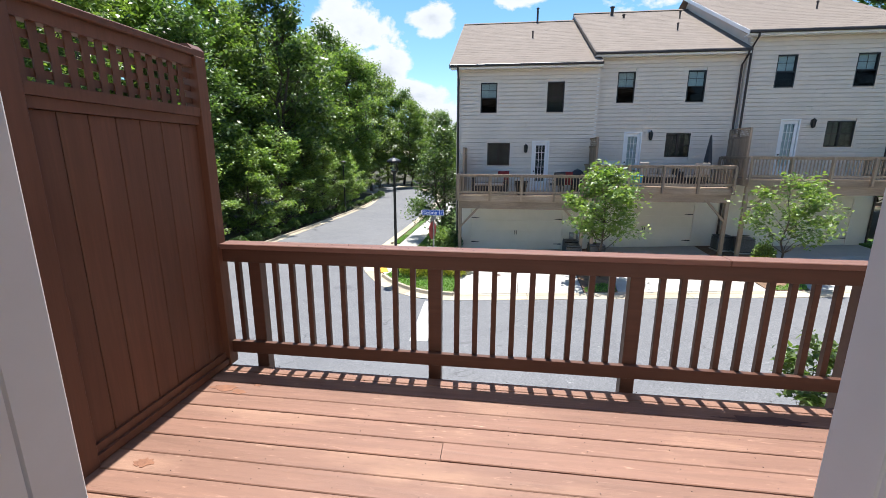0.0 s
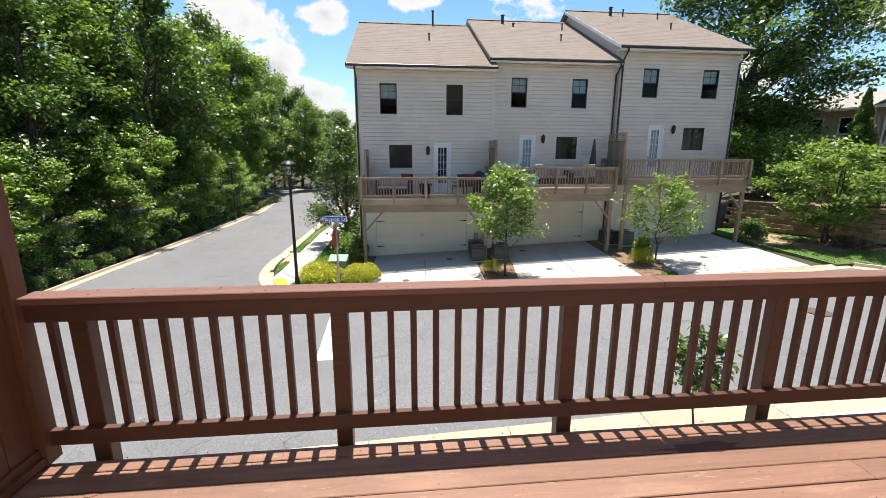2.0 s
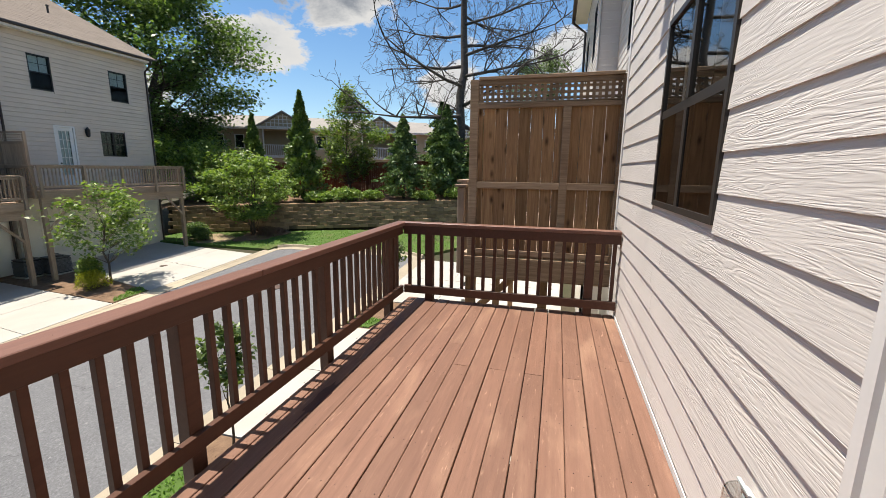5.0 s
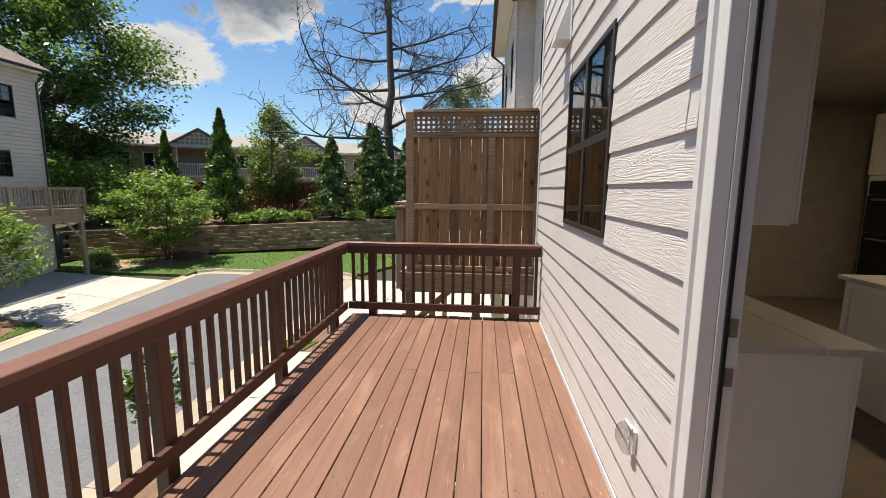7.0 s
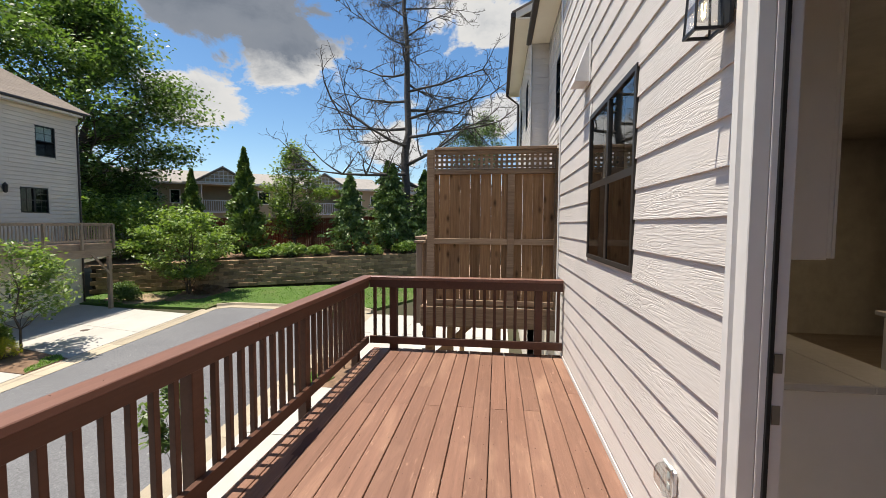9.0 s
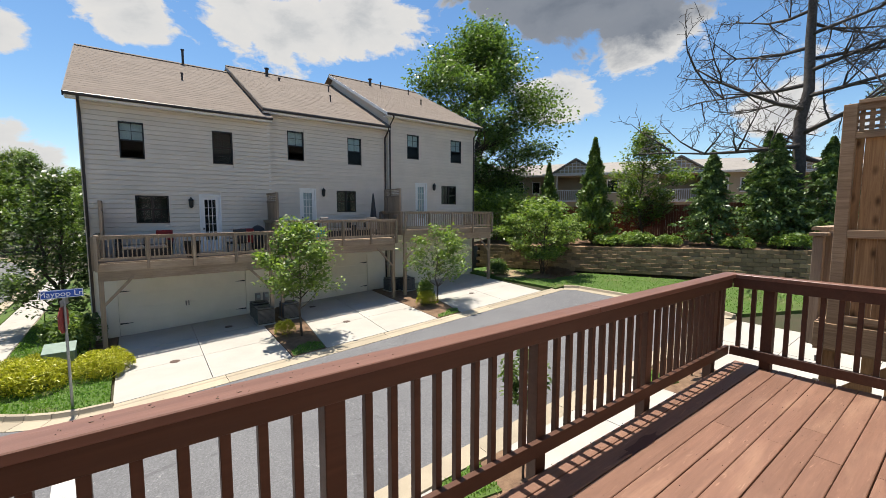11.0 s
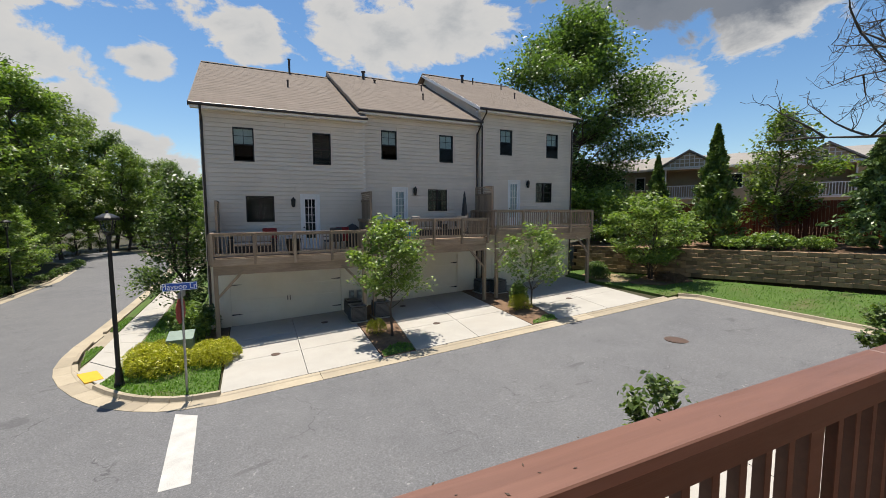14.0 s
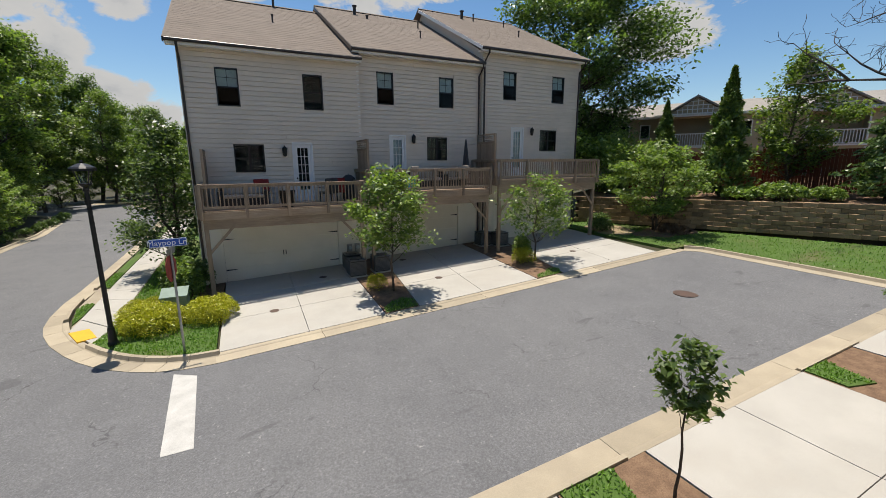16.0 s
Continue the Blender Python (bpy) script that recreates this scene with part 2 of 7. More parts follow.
def pane_glass(name, tint=(0.75, 0.8, 0.8), ior=0.06):
    mat = bpy.data.materials.new(name)
    mat.use_nodes = True
    nt = mat.node_tree
    nt.nodes.clear()
    out, mx = nt.nodes.new("ShaderNodeOutputMaterial"), nt.nodes.new("ShaderNodeMixShader")
    fr, tr, gl = nt.nodes.new("ShaderNodeLayerWeight"), nt.nodes.new("ShaderNodeBsdfTransparent"), nt.nodes.new("ShaderNodeBsdfGlossy")
    fr.inputs[0].default_value, gl.inputs["Roughness"].default_value = 0.5, 0.02
    tr.inputs[0].default_value = (*tint, 1)
    pw = nt.nodes.new("ShaderNodeMath")
    pw.operation, pw.inputs[1].default_value = "POWER", 3.0
    nt.links.new(fr.outputs["Facing"], pw.inputs[0])
    ad = nt.nodes.new("ShaderNodeMath")
    ad.operation, ad.inputs[1].default_value, ad.inputs[2].default_value = "MULTIPLY_ADD", 0.9, ior
    nt.links.new(pw.outputs[0], ad.inputs[0])
    nt.links.new(ad.outputs[0], mx.inputs[0])
    nt.links.new(tr.outputs[0], mx.inputs[1])
    nt.links.new(gl.outputs[0], mx.inputs[2])
    nt.links.new(mx.outputs[0], out.inputs["Surface"])
    return mat


def glow(name, col, power):
    mat, nt, b = shader(name, 0.4)
    b.inputs["Emission Color"].default_value, b.inputs["Emission Strength"].default_value = (*col, 1), power
    b.inputs["Base Color"].default_value = (*col, 1)
    return mat


def worn_asphalt():
    """Aggregate speckle, hairline cracks, pale scuffs and oil-dark patches."""
    mat, nt, b = shader("asphalt", 0.88, 0, 0.3)
    vec = coords(nt)
    fine, mid, wide = noise_of(nt, vec, 110, 3, 0.7), noise_of(nt, vec, 1.1, 6, 0.6), noise_of(nt, vec, 0.22, 4, 0.55, 0.5)
    c = blend(nt, ramp_of(nt, mid, [(0.3, 0.0), (0.7, 1.0)]), (0.150, 0.151, 0.156), (0.125, 0.126, 0.131))
    c = blend(nt, ramp_of(nt, wide, [(0.4, 0.0), (0.7, 0.6)]), c, (0.168, 0.168, 0.170))
    c = blend(nt, 0.5, c, ramp_of(nt, fine, [(0.32, 0.35), (0.5, 0.95), (0.68, 1.0)]), "MULTIPLY")
    pale = noise_of(nt, coords(nt, (1, 1, 1), shift=0.0), 9.0, 4, 0.75)
    c = blend(nt, ramp_of(nt, pale, [(0.63, 0.0), (0.70, 0.6)]), c, (0.33, 0.33, 0.32))
    grit = noise_of(nt, vec, 26, 3, 0.75)
    c = blend(nt, 1.0, c, ramp_of(nt, grit, [(0.34, 0.78), (0.52, 1.0), (0.66, 1.28)]), "MULTIPLY")
    vo = nt.nodes.new("ShaderNodeTexVoronoi")
    vo.feature = "DISTANCE_TO_EDGE"
    vo.inputs["Scale"].default_value = 0.45
    wob = nt.nodes.new("ShaderNodeVectorMath")
    wob.operation = "ADD"
    nn = nt.nodes.new("ShaderNodeTexNoise")
    nn.inputs["Scale"].default_value, nn.inputs["Detail"].default_value = 1.4, 5
    nt.links.new(vec, nn.inputs["Vector"])
    nt.links.new(vec, wob.inputs[0])
    nt.links.new(nn.outputs["Color"], wob.inputs[1])
    nt.links.new(wob.outputs[0], vo.inputs["Vector"])
    line = ramp_of(nt, vo.outputs["Distance"], [(0.0, 1.0), (0.007, 0.0)])
    gate = ramp_of(nt, noise_of(nt, vec, 0.5, 3, 0.5), [(0.52, 0.0), (0.6, 0.75)])
    c = blend(nt, blend(nt, 1.0, line, gate, "MULTIPLY"), c, (0.05, 0.05, 0.052))
    dark = noise_of(nt, coords(nt, (1.0, 2.2, 1.0)), 0.8, 4, 0.6, 0.8)
    c = blend(nt, ramp_of(nt, dark, [(0.64, 0.0), (0.70, 0.55)]), c, (0.075, 0.075, 0.078))
    nt.links.new(c, b.inputs["Base Color"])
    bump_of(nt, b, fine, 0.5, 0.005)
    return mat


M_DECK = painted_wood("deck paint", (0.188, 0.100, 0.069), (0.34, 0.205, 0.135), "x", 0.75, 0.52, (0.90, 1.08), 0.9, 1.0)
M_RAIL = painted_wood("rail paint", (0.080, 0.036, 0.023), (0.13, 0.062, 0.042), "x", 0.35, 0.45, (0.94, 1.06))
# rail paint made paler: sunlight on the flat cap is in the colour
M_CAP_LIT = painted_wood("sunlit cap paint", (0.165, 0.082, 0.060), (0.26, 0.15, 0.115), "x", 0.5, 0.42, (0.97, 1.03))
M_SCREEN = painted_wood("screen paint", (0.118, 0.049, 0.027), (0.155, 0.068, 0.040), "z", 0.25, 0.5, (0.9, 1.08), 0.15)
M_SIDING = embossed_siding("lap siding", (0.68, 0.645, 0.61))
M_SIDING_FAR = embossed_siding("grey lap siding", (0.66, 0.575, 0.485), grain=0.4)
M_TRIM = plain("white trim paint", (0.76, 0.75, 0.73), 0.45, dirt=0.05)
M_CREAM = mottled("cream garage paint", (0.78, 0.735, 0.635), (0.72, 0.675, 0.575), 1.2, 30, 0.55, 0.05, 0.05)
M_ROOF = mottled("asphalt shingle", (0.24, 0.198, 0.162), (0.195, 0.16, 0.13), 1.6, 40, 0.95, 0.5, 0.4, (0.17, 0.135, 0.11), 0.6, vary=(0.97, 1.03))
M_ROOF_PALE = mottled("pale shingle", (0.33, 0.305, 0.275), (0.28, 0.26, 0.235), 1.6, 40, 0.95, 0.5, 0.3)
M_GUTTER = plain("brown gutter metal", (0.045, 0.032, 0.026), 0.4)
M_BLACK = plain("black frame paint", (0.012, 0.012, 0.013), 0.4)
M_GLASS = pane_glass("window glass", (0.72, 0.80, 0.79), 0.03)
M_SCREENMESH = pane_glass("insect screen", (0.16, 0.16, 0.17), 0.012)
M_BRONZE = plain("dark bronze frame", (0.040, 0.035, 0.030), 0.45)
# dark teal that puts the shade of unlit interiors into the colour
M_ROOM_SHADE = plain("unlit room shade", (0.040, 0.060, 0.058), 0.9)
M_CURTAIN = plain("pale blind", (0.50, 0.56, 0.56), 0.8)
M_ASPHALT = worn_asphalt()
M_CONCRETE = mottled("driveway concrete", (0.45, 0.43, 0.39), (0.39, 0.372, 0.335), 0.8, 70, 0.9, 0.2, 0.2, (0.36, 0.335, 0.295), 0.45)
M_KERB = mottled("kerb concrete", (0.42, 0.36, 0.265), (0.35, 0.30, 0.222), 1.4, 50, 0.9, 0.3, 0.2, (0.33, 0.28, 0.21), 0.7, vary=(0.85, 1.1))
M_GRASS = mottled("grass soil", (0.085, 0.15, 0.03), (0.065, 0.12, 0.024), 1.2, 60, 0.95, 0.8, 0.4, (0.12, 0.105, 0.05), 0.5)
M_BLADE = leaf_mat("grass blade", (0.086, 0.196, 0.025), (0.168, 0.288, 0.048), 0.3)
M_MULCH = mottled("pine straw mulch", (0.26, 0.165, 0.102), (0.15, 0.092, 0.058), 5.0, 45, 0.95, 0.9, 0.5)
M_SOIL = mottled("dry tan soil", (0.36, 0.27, 0.17), (0.27, 0.20, 0.125), 3.0, 50, 0.95, 0.6, 0.35)
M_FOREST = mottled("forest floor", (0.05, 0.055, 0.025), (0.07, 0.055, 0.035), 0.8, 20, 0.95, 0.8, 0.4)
M_PAINT_W = mottled("road paint", (0.56, 0.55, 0.52), (0.45, 0.44, 0.415), 3.0, 60, 0.8, 0.2, 0.35)
M_PAINT_Y = mottled("yellow pad", (0.72, 0.40, 0.035), (0.64, 0.36, 0.035), 3.0, 60, 0.8, 0.2, 0.2)
M_IRON = mottled("cast iron", (0.12, 0.075, 0.058), (0.08, 0.055, 0.045), 6, 60, 0.7, 0.3, 0.3)
M_GREYWOOD = raw_wood("weathered deck wood", (0.25, 0.18, 0.125), (0.43, 0.335, 0.25), "x", tint=(0.165, 0.115, 0.08))
M_GREYWOOD_Z = raw_wood("weathered post wood", (0.25, 0.18, 0.125), (0.43, 0.335, 0.25), "z", tint=(0.165, 0.115, 0.08))
M_CEDAR = raw_wood("stained fence boards", (0.19, 0.105, 0.050), (0.42, 0.255, 0.128), "z", vary=(0.72, 1.22), tint=(0.15, 0.088, 0.048), knots=True)
M_CEDAR_Y = raw_wood("fence rails", (0.20, 0.135, 0.082), (0.42, 0.305, 0.205), "y", tint=(0.16, 0.105, 0.064))
M_REDFENCE = raw_wood("red fence boards", (0.15, 0.045, 0.025), (0.22, 0.07, 0.04), "z")
M_BLOCK = mottled("wall block", (0.40, 0.275, 0.16), (0.29, 0.195, 0.115), 2.5, 25, 0.95, 0.9, 0.45, (0.22, 0.155, 0.10), 0.8, dist=0.02, vary=(0.6, 1.3))
# earth behind the blocks, darkened to paint the shade in their gaps
M_GAP_SHADE = mottled("earth in gap shade", (0.055, 0.04, 0.028), (0.035, 0.026, 0.02), 3, 30)
M_BARK = mottled("bark", (0.135, 0.105, 0.082), (0.075, 0.058, 0.046), 9, 40, 0.95, 0.9, 0.4, dist=0.02)
M_BARK_GREY = mottled("dead bark", (0.13, 0.115, 0.105), (0.075, 0.066, 0.06), 7, 40, 0.95, 0.9, 0.4, dist=0.02)
M_LEAF = leaf_mat("broad leaves", (0.050, 0.095, 0.022), (0.245, 0.325, 0.085), 0.38)
M_LEAF_DARK = leaf_mat("dark leaves", (0.030, 0.062, 0.019), (0.155, 0.225, 0.07), 0.34)
M_LEAF_LIGHT = leaf_mat("young leaves", (0.07, 0.13, 0.032), (0.27, 0.35, 0.095), 0.36)
M_LEAF_YOUNG2 = leaf_mat("sapling leaves", (0.045, 0.085, 0.022), (0.15, 0.205, 0.065))
M_CONIFER = leaf_mat("conifer sprays", (0.042, 0.085, 0.028), (0.20, 0.29, 0.095), 0.2)
M_ARBOR = leaf_mat("arborvitae sprays", (0.045, 0.09, 0.018), (0.19, 0.27, 0.055), 0.15)
M_GOLD = leaf_mat("golden juniper", (0.26, 0.28, 0.018), (0.55, 0.52, 0.04), 0.2)
M_POLE = plain("black lamp post", (0.010, 0.010, 0.011), 0.35)
M_STEEL = plain("galvanised steel", (0.38, 0.385, 0.38), 0.45, 0.8)
M_SIGN_BLUE = plain("street sign blue", (0.03, 0.10, 0.42), 0.4, dirt=0.03)
M_SIGN_RED = plain("sign red", (0.32, 0.05, 0.04), 0.4)
M_WHITE = plain("sign white", (0.82, 0.82, 0.82), 0.4, dirt=0.03)
M_UTIL = plain("utility box green", (0.22, 0.29, 0.24), 0.5)
M_ACMETAL = plain("condenser grey", (0.10, 0.105, 0.11), 0.5)
M_TAN = mottled("tan siding", (0.46, 0.38, 0.26), (0.41, 0.34, 0.23), 0.8, 10, 0.8, 0.1, 0.1)
M_CLOTH_RED = plain("red cushion", (0.22, 0.02, 0.02), 0.8)
M_CLOTH_DARK = plain("charcoal cloth", (0.05, 0.05, 0.055), 0.9)
M_WICKER = plain("dark wicker", (0.035, 0.030, 0.028), 0.8)
M_CLOTH_BEIGE = plain("beige cushion", (0.42, 0.36, 0.30), 0.9)
M_CLOTH_BLUE = plain("blue plastic", (0.03, 0.25, 0.45), 0.5)
M_ROOM = plain("room wall paint", (0.42, 0.40, 0.37), 0.8)
M_CAB = plain("white cabinet paint", (0.82, 0.815, 0.80), 0.4, dirt=0.03)
M_TOP = mottled("quartz worktop", (0.62, 0.61, 0.58), (0.55, 0.54, 0.51), 3, 40, 0.25, 0.0, 0.1)
M_FLOORWOOD = raw_wood("room floor wood", (0.15, 0.125, 0.10), (0.25, 0.21, 0.175), "y", 0.45)
M_OVEN = plain("black oven glass", (0.008, 0.008, 0.009), 0.12)
M_CLEAR = pane_glass("clear lantern glass", (0.95, 0.95, 0.94), 0.04)
M_BULB = glow("bulb filament glow", (1.0, 0.72, 0.35), 9.0)
M_DOWNLIGHT = glow("recessed lamp glow", (1.0, 0.76, 0.48), 140.0)
M_PLASTIC = pane_glass("clear outlet cover", (0.86, 0.87, 0.86), 0.10)
M_BRASS = plain("satin nickel", (0.32, 0.30, 0.27), 0.35, 0.9)
M_PEEL = mottled("bare worn wood", (0.27, 0.125, 0.07), (0.17, 0.08, 0.05), 12, 60, 0.8, 0.3, 0.3)
M_DARK_PATCH = mottled("dark deck patch", (0.075, 0.034, 0.026), (0.09, 0.042, 0.032), 8, 60, 0.5, 0.1, 0.2)

# ---- building kit ----
def ground_z(x, y):
    return -3.398 + 0.0482 * min(max(x, -30.0), 26.0) + 0.0048 * min(max(y, -20.0), 70.0)


def box(bm, x0, x1, y0, y1, z0, z1, bevel=0.0):
    vs = [bm.verts.new(p) for p in ((x0, y0, z0), (x1, y0, z0), (x1, y1, z0), (x0, y1, z0), (x0, y0, z1), (x1, y0, z1), (x1, y1, z1), (x0, y1, z1))]
    fs = [bm.faces.new([vs[i] for i in f]) for f in ((3, 2, 1, 0), (4, 5, 6, 7), (0, 1, 5, 4), (1, 2, 6, 5), (2, 3, 7, 6), (3, 0, 4, 7))]
    if bevel:
        es = list({e for f in fs for e in f.edges})
        bmesh.ops.bevel(bm, geom=es, offset=bevel, segments=1, affect="EDGES")
    return vs


def boxed(*spans, bevel=0.0):
    """A bmesh of one or more boxes."""
    bm = bmesh.new()
    for s in spans:
        box(bm, *s, bevel=bevel)
    return bm


def prism(bm, pts, lo, hi, axis="z"):
    """A closed polygon drawn out along an axis; pts are pairs of the other two."""
    def at(p, h):
        return {"z": (p[0], p[1], h), "x": (h, p[0], p[1]), "y": (p[0], h, p[1])}[axis]
    a, b = [bm.verts.new(at(p, lo)) for p in pts], [bm.verts.new(at(p, hi)) for p in pts]
    n = len(pts)
    bm.faces.new(a)
    bm.faces.new(b)
    for i in range(n):
        bm.faces.new((a[i], a[(i + 1) % n], b[(i + 1) % n], b[i]))
    bmesh.ops.recalc_face_normals(bm, faces=bm.faces[:])
    return bm


def lathe(bm, profile, seg=14, at=(0, 0, 0)):
    """Rings of (radius, height) joined into a turned body."""
    rings = []
    for r, z in profile:
        rings.append([bm.verts.new((at[0] + r * math.cos(k * math.tau / seg), at[1] + r * math.sin(k * math.tau / seg), at[2] + z)) for k in range(seg)])
    for a, b in zip(rings, rings[1:]):
        for k in range(seg):
            bm.faces.new((a[k], a[(k + 1) % seg], b[(k + 1) % seg], b[k]))
    bm.faces.new(rings[0][::-1])
    bm.faces.new(rings[-1])
    return bm


def tube(bm, pts, radii, seg=6):
    """A tapering limb through points."""
    rings = []
    for i, p in enumerate(pts):
        p = Vector(p)
        d = (Vector(pts[min(i + 1, len(pts) - 1)]) - Vector(pts[max(i - 1, 0)])).normalized()
        s = d.cross(Vector((0.31, 0.2, 0.93)) if abs(d.z) < 0.9 else Vector((1, 0, 0))).normalized()
        t = d.cross(s)
        r = radii[i] if not isinstance(radii, (int, float)) else radii
        rings.append([bm.verts.new(p + r * (math.cos(k * math.tau / seg) * s + math.sin(k * math.tau / seg) * t)) for k in range(seg)])
    for a, b in zip(rings, rings[1:]):
        for k in range(seg):
            bm.faces.new((a[k], a[(k + 1) % seg], b[(k + 1) % seg], b[k]))
    bm.faces.new(rings[0][::-1])
    bm.faces.new(rings[-1])
    return bm


def data_of(name, bm, mat, smooth=False):
    bmesh.ops.recalc_face_normals(bm, faces=bm.faces[:])
    me = bpy.data.meshes.new(name)
    bm.to_mesh(me)
    bm.free()
    me.materials.append(mat)
    if smooth:
        for p in me.polygons:
            p.use_smooth = True
    return me


def part(name, bm, mat, parent=None, label="", smooth=False, at=None):
    """One mesh object under a thing (bm: a bmesh, or mesh data that alike pieces share)."""
    me = bm if isinstance(bm, bpy.types.Mesh) else data_of(name, bm, mat, smooth)
    ob = new(name, me)
    ob.parent = parent
    if at is not None:
        ob.matrix_basis = at if isinstance(at, Matrix) else Matrix.Translation(at)
    if label:
        ob["label"] = label
    return ob


def thing(name, label, category, group="", kind="", at=(0, 0, 0), rz=0):
    ob = new(name)
    ob.matrix_basis = pose(*at, 0, 0, rz)
    return tagged(ob, label, category, group, kind)


def solid(name, bm, mat, label, category="", kind="structure", group="", smooth=False):
    return tagged(part(name, bm, mat, smooth=smooth), label, category, group, kind)


def quick_mesh(name, verts, quads, mat):
    """Many quads at once, from arrays."""
    me = bpy.data.meshes.new(name)
    n, q = len(verts), len(quads)
    me.vertices.add(n)
    me.vertices.foreach_set("co", np.asarray(verts, np.float32).ravel())
    me.loops.add(q * 4)
    me.loops.foreach_set("vertex_index", np.asarray(quads, np.int32).ravel())
    me.polygons.add(q)
    me.polygons.foreach_set("loop_start", np.arange(0, q * 4, 4, dtype=np.int32))
    me.polygons.foreach_set("loop_total", np.full(q, 4, np.int32))
    me.update(calc_edges=True)
    me.materials.append(mat)
    return me


def leaves(name, rng, centres, size, mat, up=0.35, aspect=0.55, droop=None):
    """Folded pointed leaves or sprays at the given places, turned at random."""
    c = np.asarray(centres, float)
    n = len(c)
    s = size * rng.uniform(0.6, 1.35, (n, 1))
    nor = rng.normal(size=(n, 3))
    nor[:, 2] = np.abs(nor[:, 2]) + up
    nor /= np.linalg.norm(nor, axis=1, keepdims=True)
    d = rng.normal(size=(n, 3)) if droop is None else droop + 0.35 * rng.normal(size=(n, 3))
    d -= nor * (d * nor).sum(1, keepdims=True)
    d /= np.linalg.norm(d, axis=1, keepdims=True) + 1e-9
    side = np.cross(nor, d)
    v = np.stack([c - d * s * 0.5, c + side * s * aspect * 0.5 + nor * s * 0.1, c + d * s * 0.5, c - side * s * aspect * 0.5 + nor * s * 0.1], 1)
    return quick_mesh(name, v.reshape(-1, 3), np.arange(4 * n).reshape(n, 4), mat)


def slab(bm, pts, dz, thick):
    """A paved shape lying on the sloping ground."""
    top = [bm.verts.new((x, y, ground_z(x, y) + dz)) for x, y in pts]
    bot = [bm.verts.new((x, y, ground_z(x, y) + dz - thick)) for x, y in pts]
    bm.faces.new(top)
    n = len(pts)
    for i in range(n):
        bm.faces.new((top[i], bot[i], bot[(i + 1) % n], top[(i + 1) % n]))
    return bm

# ---- ground, road, kerbs ----
def far_edge(x):
    """The opposite kerb's road side."""
    return 14.02 + 0.03 * x


# the corner kerb's road side, from the side road round to the court
CORNER = [(-6.28, 23.6), (-6.36, 22.2), (-6.3, 20.7), (-6.14, 19.6), (-5.88, 18.72), (-5.42, 17.66), (-4.84, 16.66), (-4.38, 15.98), (-3.9, 15.4), (-3.5, 15.0), (-3.08, 14.66), (-2.5, 14.3), (-1.9, 14.08), (-1.2, 13.98)]
BACK = [(-5.6, 30), (-5.66, 23.6), (-5.7, 21.0), (-5.27, 18.95), (-4.84, 17.95), (-4.3, 17.0), (-3.47, 15.88), (-2.78, 15.22), (-2.0, 14.78), (-1.2, 14.6)]


def build_ground():
    xs = [-700, -120, -60, -30, -14.2, -5, 0, 9, 18, 26, 60, 160, 700]
    ys = [-700, -120, -20, -4, 7, 14, 22, 40, 70, 160, 700]
    bm = bmesh.new()
    vs = [[bm.verts.new((x, y, ground_z(x, y) - 0.06)) for x in xs] for y in ys]
    for j in range(len(ys) - 1):
        for i in range(len(xs) - 1):
            bm.faces.new((vs[j][i], vs[j][i + 1], vs[j + 1][i + 1], vs[j + 1][i]))
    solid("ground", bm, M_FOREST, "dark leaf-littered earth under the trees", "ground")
    # the court and the side road are one sheet of asphalt
    side_r = [(-6.2, 30), (-6.2, 38), (-6.6, 47), (-8.2, 56), (-12, 66), (-18, 74)]
    side_l = [(-24, 68), (-17.5, 60), (-14.6, 52), (-13.4, 44), (-13.4, 36), (-13.6, 28), (-13.9, 20), (-13.9, 4)]
    pts = [(-13.9, 7.35), (17.6, 7.35), (17.6, far_edge(17.6))] + [(-1.2, far_edge(-1.2))] + CORNER[::-1][1:] + side_r + side_l[:-1]
    solid("road", slab(bmesh.new(), pts, 0.0, 0.05), M_ASPHALT, "worn grey asphalt of the court and side road", "road")


def kerb_run(pts, parent, pan=0.46, rise=0.12, back=0.15, stretch=2.6, dropped=()):
    """Gutter pan and kerb stone along a line (road side on the right of its way), in lengths with joints."""
    line = [Vector(p) for p in pts]
    out = []
    for a, b in zip(line, line[1:]):
        n = max(1, round((b - a).length / stretch))
        out += [(a.lerp(b, k / n), a.lerp(b, (k + 1) / n)) for k in range(n)]
    dirs = [(b - a).normalized() for a, b in out]
    for i, (a, b) in enumerate(out):
        d = dirs[i]
        d0 = (dirs[i - 1] + d).normalized() if i else d
        d1 = (dirs[i + 1] + d).normalized() if i + 1 < len(out) else d
        n0, n1 = Vector((-d0.y, d0.x)), Vector((-d1.y, d1.x))
        mid = (a + b) / 2
        h = 0.025 if any(lo < (mid.x if ax == "x" else mid.y) < hi for ax, lo, hi in dropped) else rise
        bm = bmesh.new()
        prof = [(0.004, -0.05), (0.004, 0.012), (pan - 0.03, 0.0), (pan, 0.018), (pan + 0.035, h), (pan + back, h), (pan + back, -0.05)]
        ra, rb = [], []
        for o, z in prof:
            pa, pb = a + n0 * o + d * 0.006, b + n1 * o - d * 0.006
            ra.append(bm.verts.new((pa.x, pa.y, ground_z(pa.x, pa.y) + z)))
            rb.append(bm.verts.new((pb.x, pb.y, ground_z(pb.x, pb.y) + z)))
        for k in range(len(prof) - 1):
            bm.faces.new((ra[k], ra[k + 1], rb[k + 1], rb[k]))
        bm.faces.new(ra)
        bm.faces.new(rb)
        part("kerb_stone", bm, M_KERB, parent)


